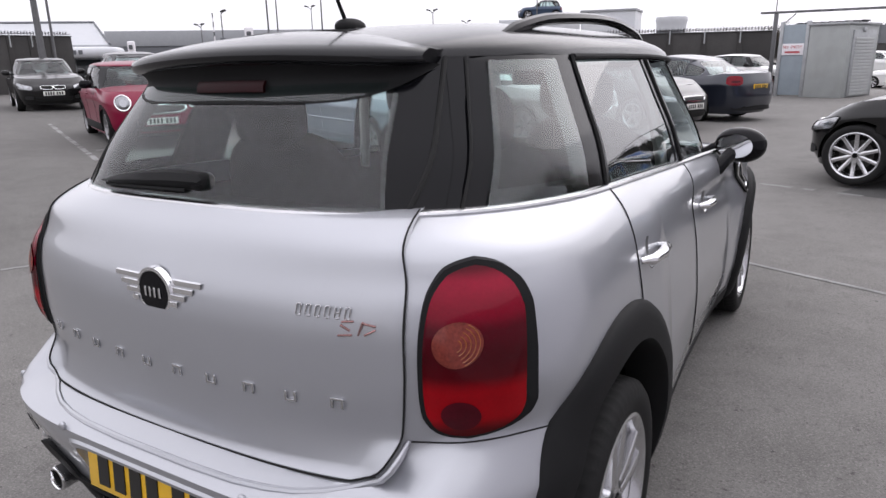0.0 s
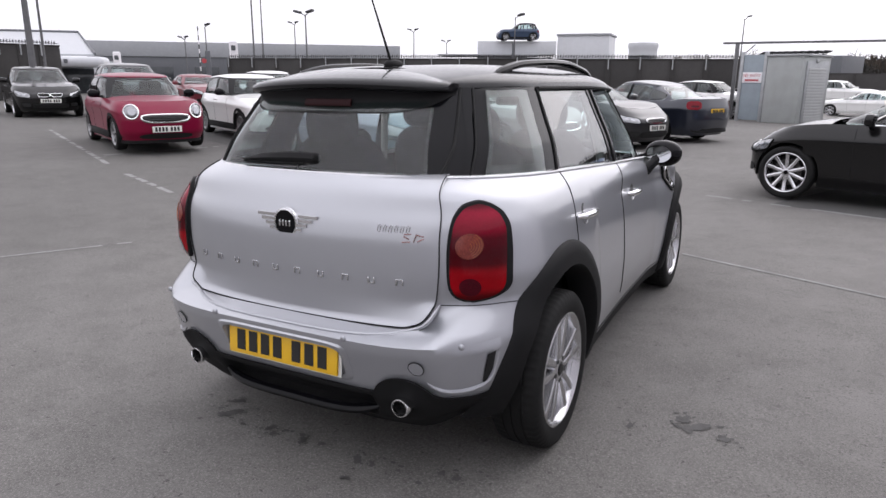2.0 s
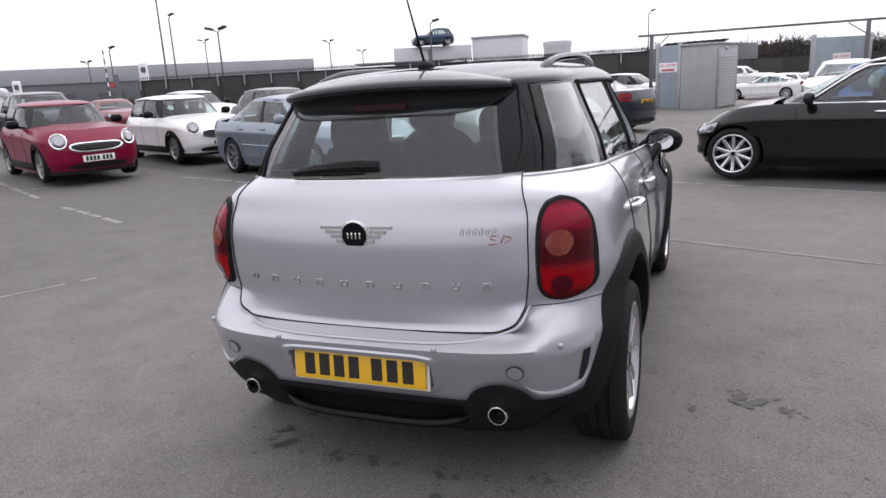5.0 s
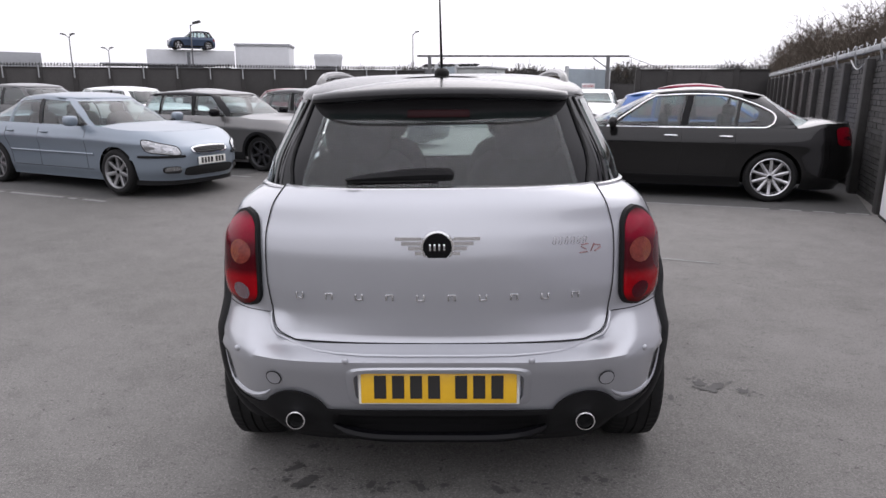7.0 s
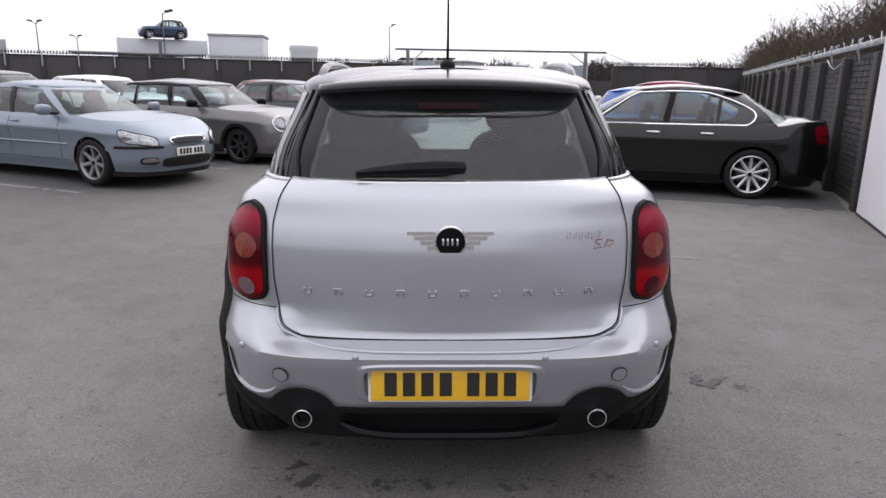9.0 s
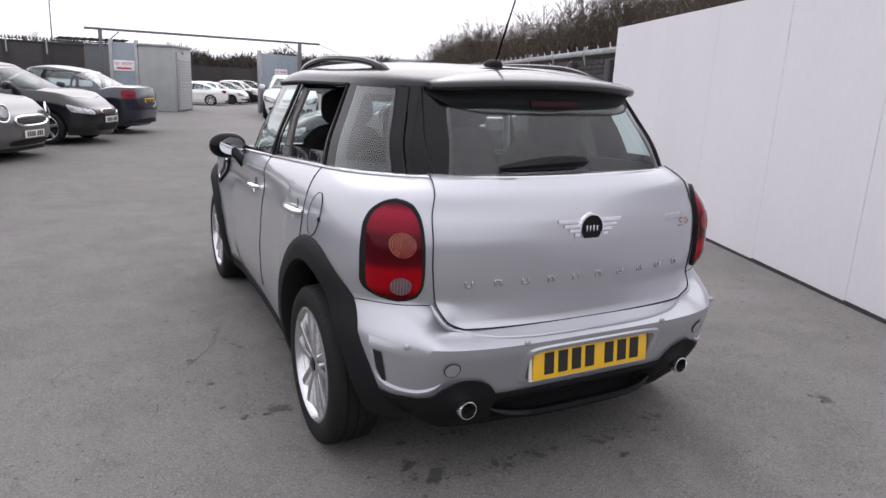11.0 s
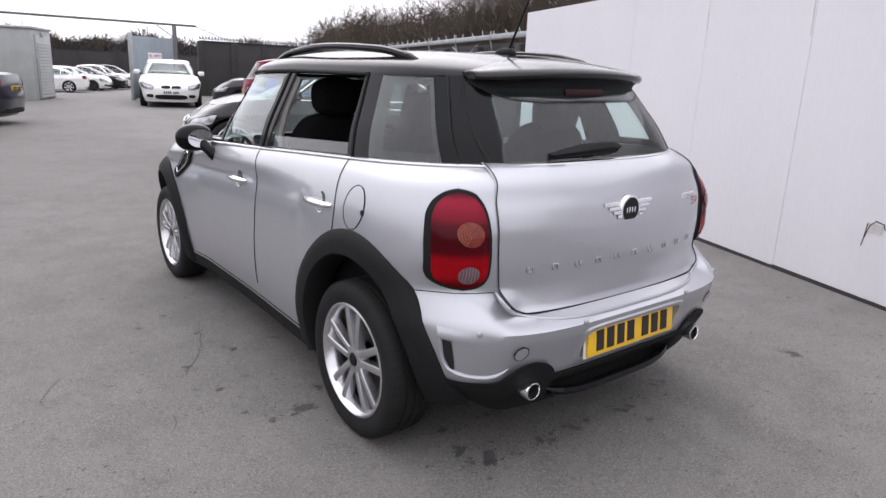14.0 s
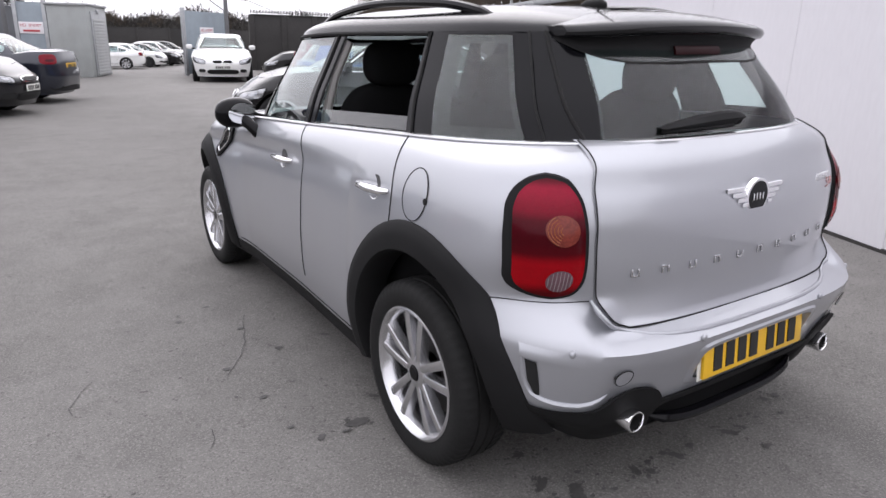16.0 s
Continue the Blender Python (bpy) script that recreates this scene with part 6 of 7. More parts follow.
        lip = [(0.285, 0.450), (0.305, 0.434), (0.335, 0.423), (0.375, 0.417), (0.42, 0.417), (0.46, 0.421), (0.50, 0.430), (0.535, 0.446), (0.557, 0.470), (0.572, 0.505), (0.580, 0.540), (0.584, 0.565)]
        part("bumper_lip", tube([corner(c, z, -0.002) for c, z in lip], [0.003, 0.007, 0.010, 0.011, 0.011, 0.011, 0.011, 0.010, 0.009, 0.008, 0.006, 0.003], 8), SILVER, bump)
    edge = [(0.0, 0.598), (0.12, 0.598), (0.25, 0.599), (0.33, 0.601), (0.395, 0.604), (0.45, 0.609), (0.495, 0.616), (0.530, 0.626), (0.556, 0.640), (0.572, 0.658), (0.582, 0.680), (0.588, 0.704)]
    edge = [(-x, z) for x, z in edge[:0:-1]] + edge
    part("bumper_edge", tube([(x, MINI.rear(x, z) + 0.004, z) for x, z in edge], [0.004] + [0.0075] * (len(edge) - 2) + [0.004], 8), SILVER, bump)
    # plate in its recess
    part("plate_recess", patch(inn, lambda x, z: (x, 0.095, z + 0.486), 2), SILVER, bump)
    part('plate_backing', box((0.540, 0.006, 0.124), (0, 0, 0), 0.003), WHITE_PLATE, bump, 'white plate backing').matrix_local = pose(0, 0.0775, 0.485, -4)
    number_plate(bump, pose(0, 0.068, 0.487, -4), True)
    # badge with wings, maker's marks as plain bright shapes
    disc = part("badge", lathe([(0.0, 0.012), (0.047, 0.011), (0.048, 0.014), (0.055, 0.013), (0.057, 0.0)], 36, m=Matrix.Translation((0, 0.138, 0.951)) @ Matrix.Rotation(-math.pi / 2, 4, "Z")), CHROME, root, "round badge with chrome wings")
    part("badge_field", lathe([(0.0, 0.0146), (0.0465, 0.0138)], 36, m=Matrix.Translation((0, 0.138, 0.951)) @ Matrix.Rotation(-math.pi / 2, 4, "Z")), BLACK_GLOSS, disc)
    for x in (-0.024, -0.009, 0.006, 0.022):
        part("mark", box((0.006, 0.002, 0.022), (x, 0.1225, 0.951), 0.0005), CHROME, disc)
    for sgn in (1, -1):
        for j in range(4):
            z, lo, hi = 0.978 - 0.0155 * j, 0.052, 0.140 - 0.022 * j
            rows = [[(sgn * (lo + (hi - lo) * i / 6), MINI.rear(lo + (hi - lo) * i / 6, z) - 0.007 - o, z + dz) for i in range(7)] for dz, o in ((-0.0078, 0.0), (-0.006, 0.006), (0.005, 0.006), (0.0065, 0.0))]
            part("wing", sheet(rows), CHROME, disc, "chrome wing bar")
    def mark(x, z, w, h, slant=0.0, mat=BELT_CHROME):
        part("mark", box((w, 0.004, h), (x, MINI.rear(x, z) - 0.0085, z), 0.001, m=Matrix.Rotation(slant, 4, "Y") @ Matrix.Rotation(math.atan2(MINI.rear(x + 0.02, z) - MINI.rear(x - 0.02, z), 0.04), 4, "Z")), mat, gate)
    for k in range(10):
        x = -0.473 + 0.933 * k / 9
        for d in (-0.011, 0.011):
            mark(x + d, 0.779, 0.006, 0.023)
        mark(x, 0.788 if k % 2 else 0.770, 0.022, 0.0055)
    for k in range(6):
        x = 0.386 + 0.0205 * k
        mark(x - 0.005, 0.963, 0.003, 0.024, 0.25)
        mark(x + 0.004, 0.963, 0.003, 0.024, 0.25)
        mark(x, 0.974 if k in (0, 1, 2, 3, 5) else 0.963, 0.009, 0.003)
        mark(x, 0.952, 0.009, 0.003)
    for x, z, w, h, s in ((0.488, 0.948, 0.026, 0.004, -0.1), (0.484, 0.936, 0.022, 0.004, 0.5), (0.484, 0.922, 0.030, 0.004, -0.1), (0.514, 0.936, 0.004, 0.032, 0.4), (0.530, 0.944, 0.026, 0.004, 0.2), (0.532, 0.930, 0.026, 0.004, -0.5)):
        mark(x, z, w, h, s, RED_CHROME)
    # doors: shut lines, handles, filler flap
    for sgn in (1, -1):
        def line(pts, r=0.0018, name="shut_line"):
            return part(name, tube([(sgn * MINI.flank(y, z, 0.0015)[0], y, z) for y, z in pts], r, 6), GAP, root)
        line([(curve([(0.40, 1.757), (0.60, 1.747), (0.75, 1.750), (0.88, 1.762), (0.97, 1.80), (1.05, 1.848)], z), z) for z in [0.375 + 0.675 * i / 24 for i in range(25)]])
        line([(curve([(0.72, 0.905), (0.83, 0.902), (0.90, 0.906), (0.99, 0.925), (1.10, 0.950)], z), z) for z in [0.76 + 0.338 * i / 16 for i in range(17)]])
        line([(y, 0.302) for y in [1.15 + 1.65 * i / 20 for i in range(21)]], 0.0022)
        for y, z in ((1.03, 0.914), (2.017, 0.876)):
            x = MINI.flank(y, z)[0]
            bm = tube([(sgn * (x + 0.002), y - 0.095, z + 0.001), (sgn * (x + 0.028), y - 0.075, z + 0.003), (sgn * (x + 0.036), y, z + 0.003), (sgn * (x + 0.028), y + 0.075, z + 0.002), (sgn * (x + 0.002), y + 0.095, z)], [0.008, 0.014, 0.015, 0.014, 0.008], 10)
            hd = part("door_handle", bm, CHROME, root, "chrome door handle")
            # recess drawn by colour: a dark patch for its shade, a bright lower edge
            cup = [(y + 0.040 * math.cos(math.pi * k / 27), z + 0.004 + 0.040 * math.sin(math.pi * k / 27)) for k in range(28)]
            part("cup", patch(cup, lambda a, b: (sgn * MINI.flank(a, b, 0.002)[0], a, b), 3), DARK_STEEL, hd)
            part("cup_rim", tube([(sgn * MINI.flank(y + 0.040 * math.cos(t), z - 0.002 + 0.038 * math.sin(t), 0.001)[0], y + 0.040 * math.cos(t), z - 0.002 + 0.038 * math.sin(t)) for t in [math.pi + math.pi * k / 16 for k in range(17)]], 0.0022, 5), CHROME, hd)
        # mirror
        arm = part("door_mirror", tube([(sgn * 0.752, 2.43, 0.930), (sgn * 0.775, 2.45, 0.950), (sgn * 0.80, 2.49, 0.985), (sgn * 0.83, 2.53, 1.02)], [0.020, 0.034, 0.030, 0.034], 10), BLACK_GLOSS, root, "oval black door mirror")
        turn_in = Matrix.Rotation(sgn * radians(-14), 4, "Z")
        part("mirror_shell", blob((0.225, 0.13, 0.158), (sgn * 0.850, 2.565, 1.045), 2.2, m=turn_in), BLACK_GLOSS, arm)
        part("mirror_glass", patch(rounded(0.155, 0.104, 0.05, 40), lambda a, b: tuple(Matrix.Translation((sgn * 0.850, 2.565, 1.045)) @ turn_in @ Vector((a, -0.064 - 0.006 * (1 - (a / 0.09) ** 2), b))), 3), MIRROR, arm)
        # side scuttle on the front wing
        def scuttle(u, v):
            """u along the vent from its top, v across it."""
            y, z = 2.785 + 0.235 * u + 0.6 * v, 0.950 - 0.175 * u + 0.8 * v
            return y, z
        run = [scuttle((1 - math.cos(math.pi * k / 12)) / 2, 0.036 * math.sin(math.pi * k / 12) ** 0.4) for k in range(13)] + [scuttle((1 - math.cos(math.pi * k / 12)) / 2, -0.030 * math.sin(math.pi * k / 12) ** 0.4) for k in range(11, 0, -1)]
        sc = part("side_scuttle", patch(run, lambda a, b: (sgn * MINI.flank(a, b, 0.012)[0], a, b), 3), BLACK_GLOSS, root, "black side vent with a chrome ring")
        ring = [(2.9 + (a - 2.9) * 0.72, 0.865 + (b - 0.865) * 0.72) for a, b in run]
        part("vent_ring", tube([(sgn * MINI.flank(a, b, 0.014)[0], a, b) for a, b in ring + ring[:1]], 0.005, 5), CHROME, sc)
        part("vent_edge", tube([(sgn * MINI.flank(a, b, 0.006)[0], a, b) for a, b in run + run[:1]], 0.010, 6), BLACK_GLOSS, sc)
        head = [(0.13 * math.cos(2 * math.pi * k / 32), 0.15 * math.sin(2 * math.pi * k / 32)) for k in range(32)]
        part("headlight", patch(head, lambda a, b: on_nose(MINI, sgn * (0.60 + a * 0.8), 0.78 + b, 0.01)), HEADLAMP, root)
    flap = [(0.765 + 0.070 * math.cos(2 * math.pi * k / 40), 0.936 + 0.082 * math.sin(2 * math.pi * k / 40)) for k in range(40)]
    fl = part("filler_flap", patch(flap, lambda y, z: (-MINI.flank(y, z, 0.002)[0], y, z), 4), SILVER, root)
    part("shut_line", tube([(-MINI.flank(y, z, 0.002)[0], y, z) for y, z in flap + flap[:1]], 0.0018, 6), GAP, fl)
    part("catch", blob((0.01, 0.02, 0.022), (-MINI.flank(0.70, 0.925, 0.002)[0], 0.70, 0.925), 2.5, 8), GAP, fl)
    # seats and cabin
    for sgn in (1, -1):
        for y, w, zt in ((2.05, 0.50, 1.12), (1.18, 0.54, 1.08)):
            back = part("seat_back", blob((w, 0.16, 0.76), (sgn * 0.36, y - 0.18, 0.85), 3.4, m=Matrix.Rotation(radians(14), 4, "X")), CLOTH, root, "black cloth seat back")
            part("seat_cushion", blob((w, 0.52, 0.18), (sgn * 0.36, y + 0.16, 0.55), 3.4), CLOTH, root)
            part("headrest", blob((0.28, 0.12, 0.20), (sgn * 0.36, y - 0.30, zt + 0.185), 2.8), CLOTH, back, "black headrest on chrome posts")
            for dx in (-0.07, 0.07):
                part("headrest_post", tube([(sgn * 0.36 + dx, y - 0.27, zt - 0.05), (sgn * 0.36 + dx, y - 0.295, zt + 0.13)], 0.006, 6), CHROME, back)
    dash = part("dashboard", blob((1.36, 0.42, 0.30), (0, 2.72, 0.88), 4), CLOTH, root)
    part("steering_wheel", lathe([(0.175 + 0.016 * math.cos(2 * math.pi * k / 10), 0.016 * math.sin(2 * math.pi * k / 10)) for k in range(11)], 36, m=Matrix.Translation((0.36, 2.38, 0.93)) @ Matrix.Rotation(radians(90), 4, "Z") @ Matrix.Rotation(radians(22), 4, "Y")), CLOTH, root)
    part("inside_mirror", box((0.22, 0.03, 0.06), (0, 2.20, 1.36), 0.015), CLOTH, root)
    return root

# ---- the place ----
make_ground()
white_wall()
brick_wall()
dark_wall((-28.0, 27.2), (-1.85, 33.5), 2.32, "wall_back")
dark_wall((7.9, 29.2), (13.4, 28.5), 2.3, "wall_corner", posts=False)
dark_wall((-31.6, 9.0), (-30.6, 18.9), 2.72, "wall_side", 0.9)
steel_cabin()
gate_leaf((-0.95, 25.3), (-0.16, 24.95), 2.25)
gate_leaf((4.15, 25.3), (6.05, 26.6), 2.2)
roof_louvres()
roof_tank()
height_bar()
bank()
for i, (a, b) in enumerate((((-14.5, 8.13), (-8.72, 5.52)), ((-7.62, 5.04), (-5.85, 4.41)), ((-4.47, 1.33), (-3.90, 2.47)), ((0.45, 7.90), (5.02, 6.18)), ((-8.2, 8.0), (-4.45, 6.84)), ((-9.72, 6.15), (-9.27, 8.45)), ((0.73, 4.42), (2.30, 3.70)), ((2.71, 19.04), (3.63, 19.05)), ((-4.30, 9.6), (-3.53, 9.38)))):
    line_mark(a, b, 0.045 if i in (2, 6) else 0.09, i)

bay_surface((1.25, 7.60), (5.02, 6.12), 9)
bay_surface((-16.0, 11.2), (-4.9, 7.09), 7)
for i, pts in enumerate((((-0.97, 2.34), (-1.09, 1.94), (-1.29, 1.6)), ((-1.40, 1.30), (-1.47, 1.12)), ((-1.75, 1.95), (-1.85, 1.77), (-1.83, 1.62)), ((1.45, 0.25), (1.6, 0.05)))):
    crack_line(pts, 0.004, i, CRACK, "thin dark crack in the deck")

# ---- the cars ----
silver_car()
DIR = Vector((0.906, -0.42))
r, h = parked_car("saloon_car", "black saloon car with bright window trim, parked by the fence", BG_BLACK, (1.60, 8.80), (-0.962, 0.272), SALOON, trim=True, seats=True)
grille(r, h, "twin")
r, h = parked_car("hatchback_car", "pale blue hatchback car with silver wheels", BG_BLUE, (-4.42, 8.12), DIR, HATCH, strips=True, seats=True)
grille(r, h, "wide")
r, h = parked_car("estate_car", "grey small estate car with dark wheels", BG_SILVER, (-3.2, 10.83), DIR, ESTATE, frame=BLACK_GLOSS, roof=ROOF_BLACK, round_lamps=True, arches=True)
grille(r, h, "oval")
r, h = parked_car("hatchback_car", "charcoal grey hatchback car with a chrome grille bar", BG_GREY, (-2.05, 13.45), DIR, SUPERMINI)
grille(r, h, "wide")
r, h = parked_car("saloon_car", "dark blue saloon car seen from behind", BG_NAVY, (-3.9, 17.15), -DIR, COMPACT_SALOON)
r, h = parked_car("small_hatchback_car", "red small hatchback car with chrome grille", BG_RED, (-9.50, 7.19), DIR, SMALL, seats=True, frame=BLACK_GLOSS, round_lamps=True, arches=True)
grille(r, h, "oval")
r, h = parked_car("small_hatchback_car", "white small hatchback car with dark windows", BG_WHITE, (-9.12, 10.02), DIR, SMALL, seats=True, frame=BLACK_GLOSS, round_lamps=True, arches=True)
grille(r, h, "oval")
r, h = parked_car("saloon_car", "black saloon car facing the yard", BG_BLACK, (-18.25, 10.45), DIR, COMPACT_SALOON, seats=True)
grille(r, h, "twin")
r, h = parked_car("small_hatchback_car", "white small hatchback car by the back wall", BG_WHITE, (-0.95, 26.9), DIR, SMALL, frame=BLACK_GLOSS, round_lamps=True, arches=True)
grille(r, h, "oval")
r, h = parked_car("saloon_car", "white saloon car standing by the gate", BG_WHITE, (4.45, 21.75), (-0.26, -0.965), GATE_SALOON)
grille(r, h, "twin")
parked_car("hatchback_car", "blue hatchback car parked nose to the wall", BG_ROYAL, (5.74, 9.95), (0.95, -0.32), TALL_HATCH)
parked_car("hatchback_car", "dark grey hatchback car parked nose out", BG_GREY, (6.07, 20.0), (-0.95, 0.32), SUPERMINI)
parked_car("compact_suv", "red compact suv parked nose to the wall", BG_RED, (8.1, 16.0), (0.95, -0.32), TALL)
parked_car("hatchback_car", "dark hatchback car in the second row", BG_GREY, (-8.86, 13.68), DIR, SUPERMINI)
parked_car("estate_car", "white estate car in the second row", BG_WHITE, (-7.6, 16.25), DIR, ESTATE)
parked_car("hatchback_car", "dark blue hatchback car in the second row", BG_NAVY, (-6.5, 19.1), DIR, HATCH)
parked_car("hatchback_car", "maroon hatchback car near the back wall", BG_MAROON, (-4.55, 22.1), DIR, SUPERMINI)
parked_car("crossover_car", "dark grey crossover car in the far row", BG_GREY, (-15.2, 11.4), DIR, CROSSOVER)
parked_car("hatchback_car", "maroon hatchback car in the far row", BG_MAROON, (-17.6, 16.0), DIR, LOW)
parked_car("small_hatchback_car", "white small hatchback car in the far row", BG_WHITE, (-13.9, 16.0), DIR, SMALL, frame=BLACK_GLOSS)
for x, y, c, s in ((7.1, 47.0, BG_WHITE, ESTATE), (8.5, 49.5, BG_BLACK, HATCH), (9.9, 52.0, BG_WHITE, CROSSOVER), (11.3, 54.5, BG_BLACK, CROSSOVER), (4.3, 52.5, BG_WHITE, CROSSOVER), (5.7, 55.0, BG_SILVER, ESTATE)):
    parked_car("yard_car", ("white" if c is BG_WHITE else "black" if c is BG_BLACK else "grey") + " car parked in the yard behind the gate", c, (x, y), (0.88, -0.47), s)
parked_car("yard_car", "white saloon car half hidden behind the container", BG_WHITE, (2.4, 44.9), (-0.97, 0.24), COMPACT_SALOON)

# ---- buildings and lamp posts beyond the wall ----
shed((-95.1, 64.2), (-60.7, 96.7), 6.2, 40, "warehouse", "long grey warehouse with a dark glazed ground floor", CLAD_MID, CLAD_DARK, 4.0)
def showroom():
    """The white showroom behind the side wall: pale pitched roof with a dark verge, canopy with a fascia, dark glazing."""
    mm, n = run_frame((-46.1, 18.6), (-38.6, 26.0))
    root = thing("showroom", "white showroom with a pale pitched roof and a rounded canopy", "building", mm)
    part("wall", box((n, 12.0, 2.3), (n / 2, 6.2, 1.15), 0.02), CLAD_MID, root)
    bm = sheet([[(-6.0, -0.4, 2.62), (n + 0.3, -0.4, 2.62)], [(-6.0, 6.0, 4.20), (n - 1.8, 6.0, 4.20)]])
    part("roof", solid(bm, (0, 0, -0.12)), ROOF_SHEET, root, "pale pitched roof")
    part("verge", tube([(-6.0, 6.0, 4.24), (n - 1.78, 6.0, 4.24), (n + 0.32, -0.45, 2.64)], 0.09, 4), CLAD_DARK, root, "dark verge")
    part("canopy", box((4.6, 2.2, 0.62), (n - 1.2, -1.2, 2.14), 0.28, seg=4), CLAD_LIGHT, root, "rounded pale canopy")
    for k in range(5):
        part("bar", box((0.22, 0.04, 0.24), (n - 2.3 + 0.34 * k, -2.32, 2.16), 0.01), CLAD_DARK, root, flat=True)
    for k in range(4):
        part("window", box((1.9, 0.08, 1.6), (n - 0.9 - 2.1 * k, 0.17, 0.95), 0.01), WINDOW_DARK, root)
    for x in (n + 0.9, n - 2.6):
        part("column", tube([(x, -2.0, 0), (x, -2.0, 1.9)], 0.13, 8), SIGN_WHITE, root)


def pylon(x, y, h, w):
    """A white sign pylon with a plain dark mark."""
    root = thing("sign_pylon", "tall white sign pylon with a dark emblem", "sign", pose(x, y, 0, 0, 0, 40), "sign pylons")
    part("panel", box((w, 0.22, h), (0, 0, h / 2), 0.08, seg=3), SIGN_WHITE, root)
    part("emblem", box((w * 0.5, 0.03, w * 0.6), (0, -0.115, h - w * 0.8), 0.1 * w), CLAD_DARK, root, flat=True)


showroom()
board = thing("sign_board", "narrow dark sign board with a red disc", "sign", pose(-34.9, 32.0, 0, 0, 0, 40))
part("panel", box((0.34, 0.10, 3.0), (0, 0, 1.5), 0.02), CLAD_DARK, board)
part("disc", lathe([(0.0, 0.07), (0.15, 0.07), (0.16, 0.05), (0.16, -0.05)], 24, m=Matrix.Translation((-0.25, -0.02, 2.35)) @ Matrix.Rotation(-math.pi / 2, 4, "Z")), SIGN_RED, board, "red round sign")
pylon(-34.9, 25.1, 2.72, 0.42)
pylon(-32.95, 32.45, 3.62, 0.55)
pole = thing("striped_pole", "dark and white striped pole", "pole", pose(-34.45, 30.9, 0))
for k in range(16):
    part("band", tube([(0, 0, 0.28 * k), (0, 0, 0.28 * k + 0.28)], 0.038, 8), DARK_STEEL if k % 2 else SIGN_WHITE, pole)
hut = thing("roof_kiosk", "pale flat-roofed block on dark legs with a car on top", "building", run_frame((-27.6, 58.5), (-20.8, 61.4))[0])
part("block", box((7.4, 5.5, 1.22), (3.7, 2.75, 4.115), 0.02), CLAD_LIGHT, hut)
part("canopy", box((9.4, 6.0, 0.12), (1.0, 2.0, 3.44), 0.02), CLAD_MID, hut)
part("shade_band", box((4.6, 0.3, 0.34), (2.3, -0.5, 3.20), 0.02), CLAD_DARK, hut)
part("glazing", box((7.0, 3.0, 1.3), (3.6, 2.4, 2.6), 0.02), WINDOW_DARK, hut)
part("post", tube([(3.4, -1.6, 0), (3.4, -1.6, 4.45)], 0.16, 6), CLAD_DARK, hut)
for x in (0.5, 3.6, 6.8):
    part("leg", box((0.3, 0.3, 3.3), (x, 1.2, 1.65), 0.01), CLAD_DARK, hut)
blk = thing("plant_block", "pale grey clad plant block with a roof edge", "building", run_frame((-20.75, 61.6), (-15.95, 62.2))[0])
part("wall", box((4.8, 4.0, 5.2), (2.4, 2.0, 2.6), 0.02), CLAD_LIGHT, blk)
part("roof_edge", box((5.0, 4.2, 0.2), (2.4, 2.0, 5.3), 0.02), CLAD_MID, blk)
EYE0 = (1.617, -1.681)
for (dx, dy), h, heads, rr, hd in (((-28.52, 17.0), 9.0, 0, 0.15, 1), ((-28.28, 17.38), 9.0, 0, 0.06, 1), ((-43.99, 38.37), 4.1, 2, 0.06, 1), ((-42.93, 39.51), 5.05, 1, 0.07, 1.3),
                                      ((-30.27, 31.53), 10.0, 0, 0.06, 1), ((-29.87, 31.89), 5.8, 1, 0.06, 1), ((-37.91, 44.21), 5.4, 2, 0.06, 1), ((-27.91, 33.58), 5.0, 2, 0.07, 1.4),
                                      ((-30.05, 49.81), 5.0, 2, 0.06, 1), ((-32.31, 59.68), 4.6, 2, 0.06, 1), ((-21.89, 51.81), 6.0, 1, 0.08, 1.6), ((-5.56, 56.21), 5.7, 1, 0.06, 1)):
    lamp_post(EYE0[0] + dx, EYE0[1] + dy, h, heads, 0.75 * rr, 0.62 * hd)
r, h = parked_car("compact_suv", "blue compact suv with dark arches displayed on a flat roof", BG_STEEL_BLUE, (-25.2, 59.3), (-0.84, -0.54), TALL, frame=BLACK_GLOSS, round_lamps=True, arches=True)
r.location.z = 4.725

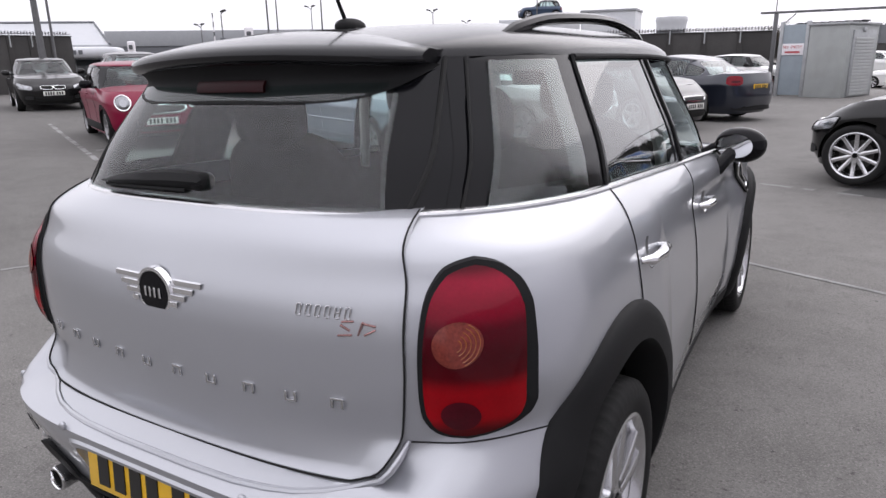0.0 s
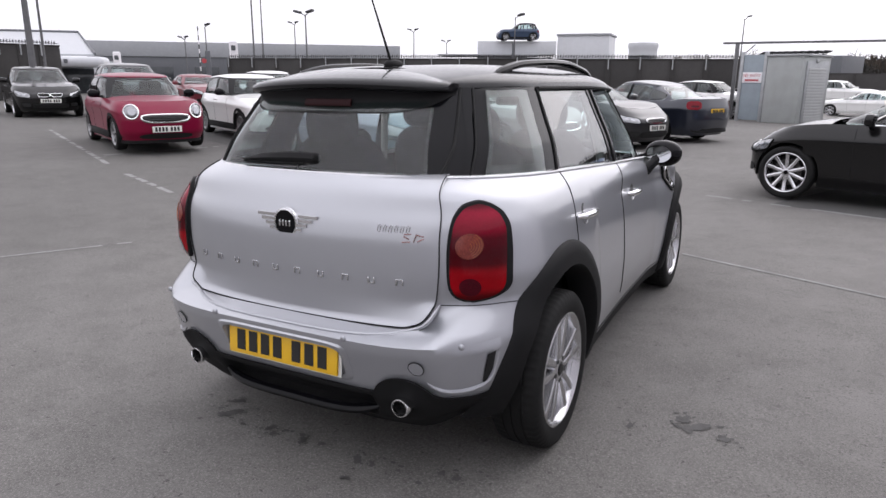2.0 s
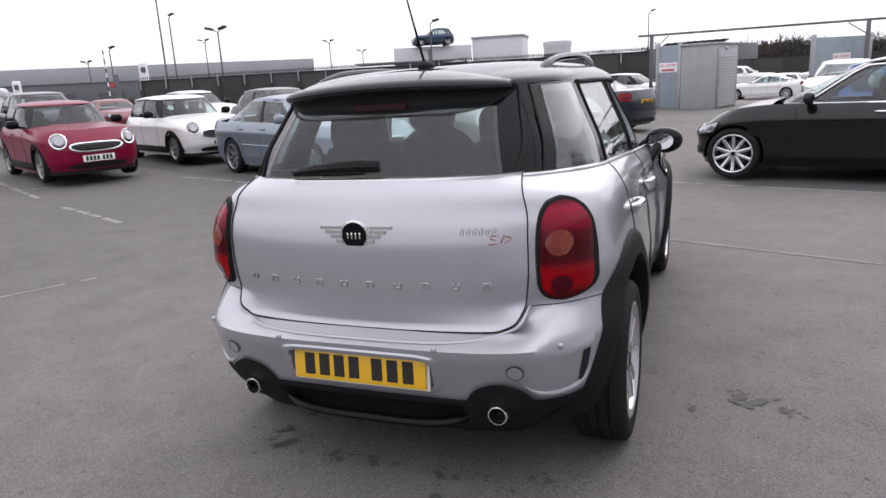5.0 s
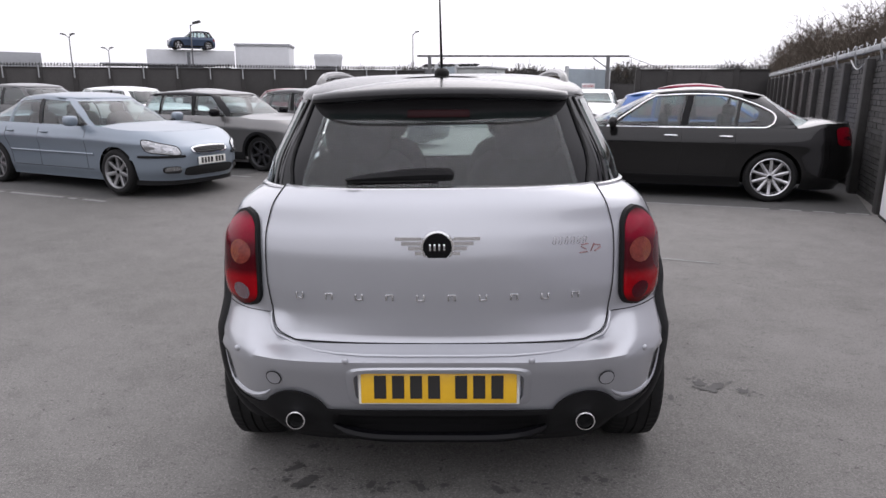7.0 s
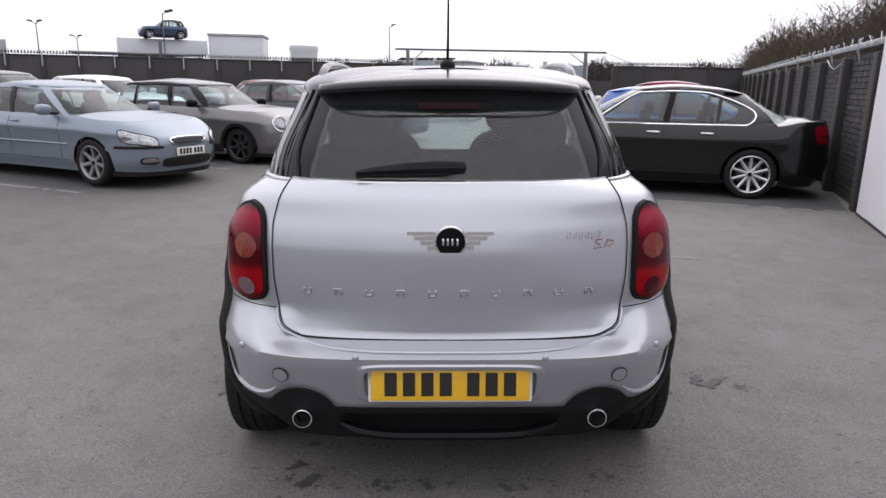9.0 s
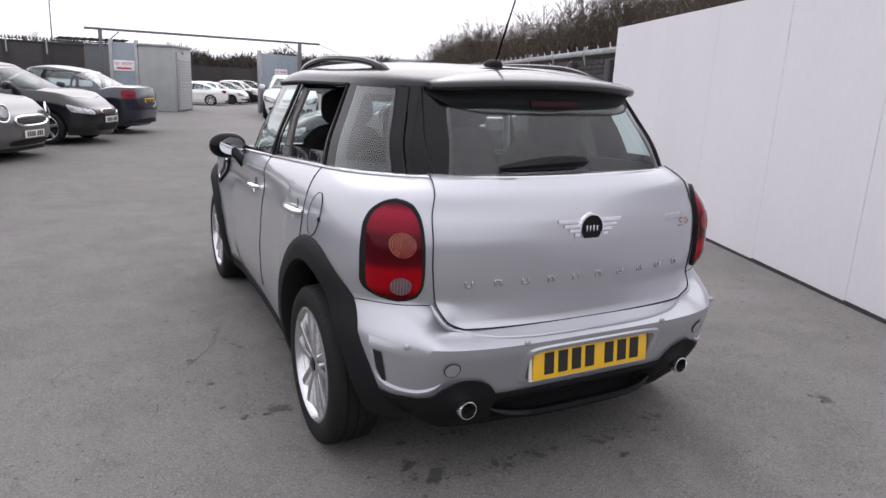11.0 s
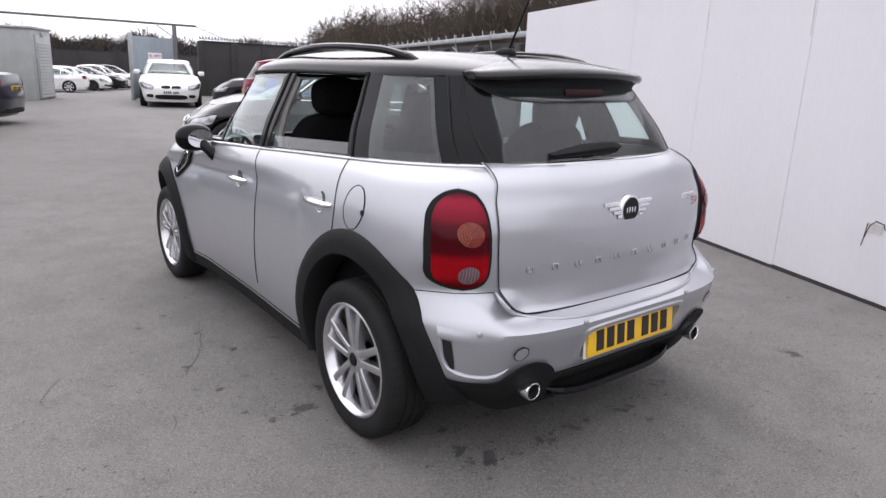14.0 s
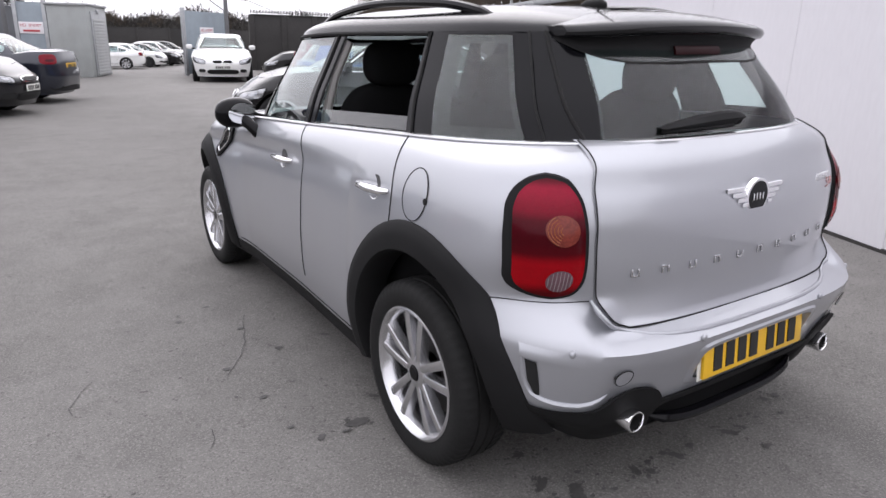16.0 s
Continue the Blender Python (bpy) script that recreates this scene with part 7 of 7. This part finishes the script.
# ---- planting ----
rnd = random.Random(5)
for i in range(17):
    y = 6.2 + 2.0 * i
    x = 4.9 + 0.36 * (y - 5.4) + rnd.uniform(2.0, 4.0)
    bare_tree(x, y, rnd.uniform(3.9, 4.8) + (1.2 if i < 3 else 0.03 * y), 20 + i, z0=0.4)
thicket((5.9, 5.6), (19.5, 43.0), [(0, 4.6), (0.15, 4.3), (0.3, 3.9), (0.6, 4.2), (1, 4.4)], 3.5, 3, 26000, TWIG, "undergrowth", "tangled brown undergrowth behind the wall")
thicket((95, 112), (-45, 150), [(0, 5.5), (0.4, 6.0), (1, 4.6)], 9, 8, 9000, FAR_HEDGE, "far_woods", "line of bare woods far beyond the yard", 0.0, 0.11, 2.4)
for i in range(16):
    f = i / 15
    bare_tree(80 - 105 * f + rnd.uniform(-2, 2), 118 + 28 * f, rnd.uniform(6.5, 9.5), 60 + i, z0=0.0, fine=0.05)
for i, (x, y, h) in enumerate(((-35.2, 30.4, 2.6), (-34.6, 30.9, 2.2), (-33.0, 31.5, 2.4))):
    bare_tree(x, y, h, 90 + i, z0=0.0)
dark_wall((1.4, 62.9), (28.2, 56.9), 1.9, "wall_yard", 2.4, False, False)

# ---- stains on the deck ----
for i, (x, y, w, h) in enumerate(((-0.94, 1.06, 0.14, 0.09), (-0.52, 0.29, 0.16, 0.10), (-0.60, 0.38, 0.12, 0.05), (-0.27, 0.26, 0.10, 0.06), (-0.23, 0.235, 0.06, 0.05), (-0.07, 0.24, 0.10, 0.06), (0.21, 0.235, 0.11, 0.05), (-0.55, 0.56, 0.10, 0.06), (-0.30, 0.54, 0.07, 0.05),
                                  (1.35, 1.15, 0.22, 0.10), (1.27, 1.20, 0.14, 0.10), (1.46, 1.10, 0.10, 0.06), (1.51, 0.10, 0.14, 0.08), (-0.79, 1.21, 0.10, 0.05), (-0.70, 1.88, 0.08, 0.04), (-0.94, 1.85, 0.06, 0.04), (0.24, 0.11, 0.08, 0.04), (0.61, 0.29, 0.08, 0.05), (0.54, 0.31, 0.06, 0.05), (1.08, 1.02, 0.10, 0.05))):
    stain(x, y, w, h, i, 0.4 * i)
for i, (x, y, w, h, n) in enumerate(((-0.50, 0.30, 0.30, 0.14, 18), (-0.15, 0.26, 0.40, 0.10, 16), (0.30, 0.25, 0.45, 0.10, 14), (0.62, 0.33, 0.20, 0.12, 7), (-0.40, 0.56, 0.50, 0.10, 9), (-1.12, 1.25, 0.40, 0.50, 10), (-1.15, 2.3, 0.30, 1.2, 14), (1.36, 1.15, 0.40, 0.20, 8))):
    flecks(x, y, w, h, n, 40 + i)
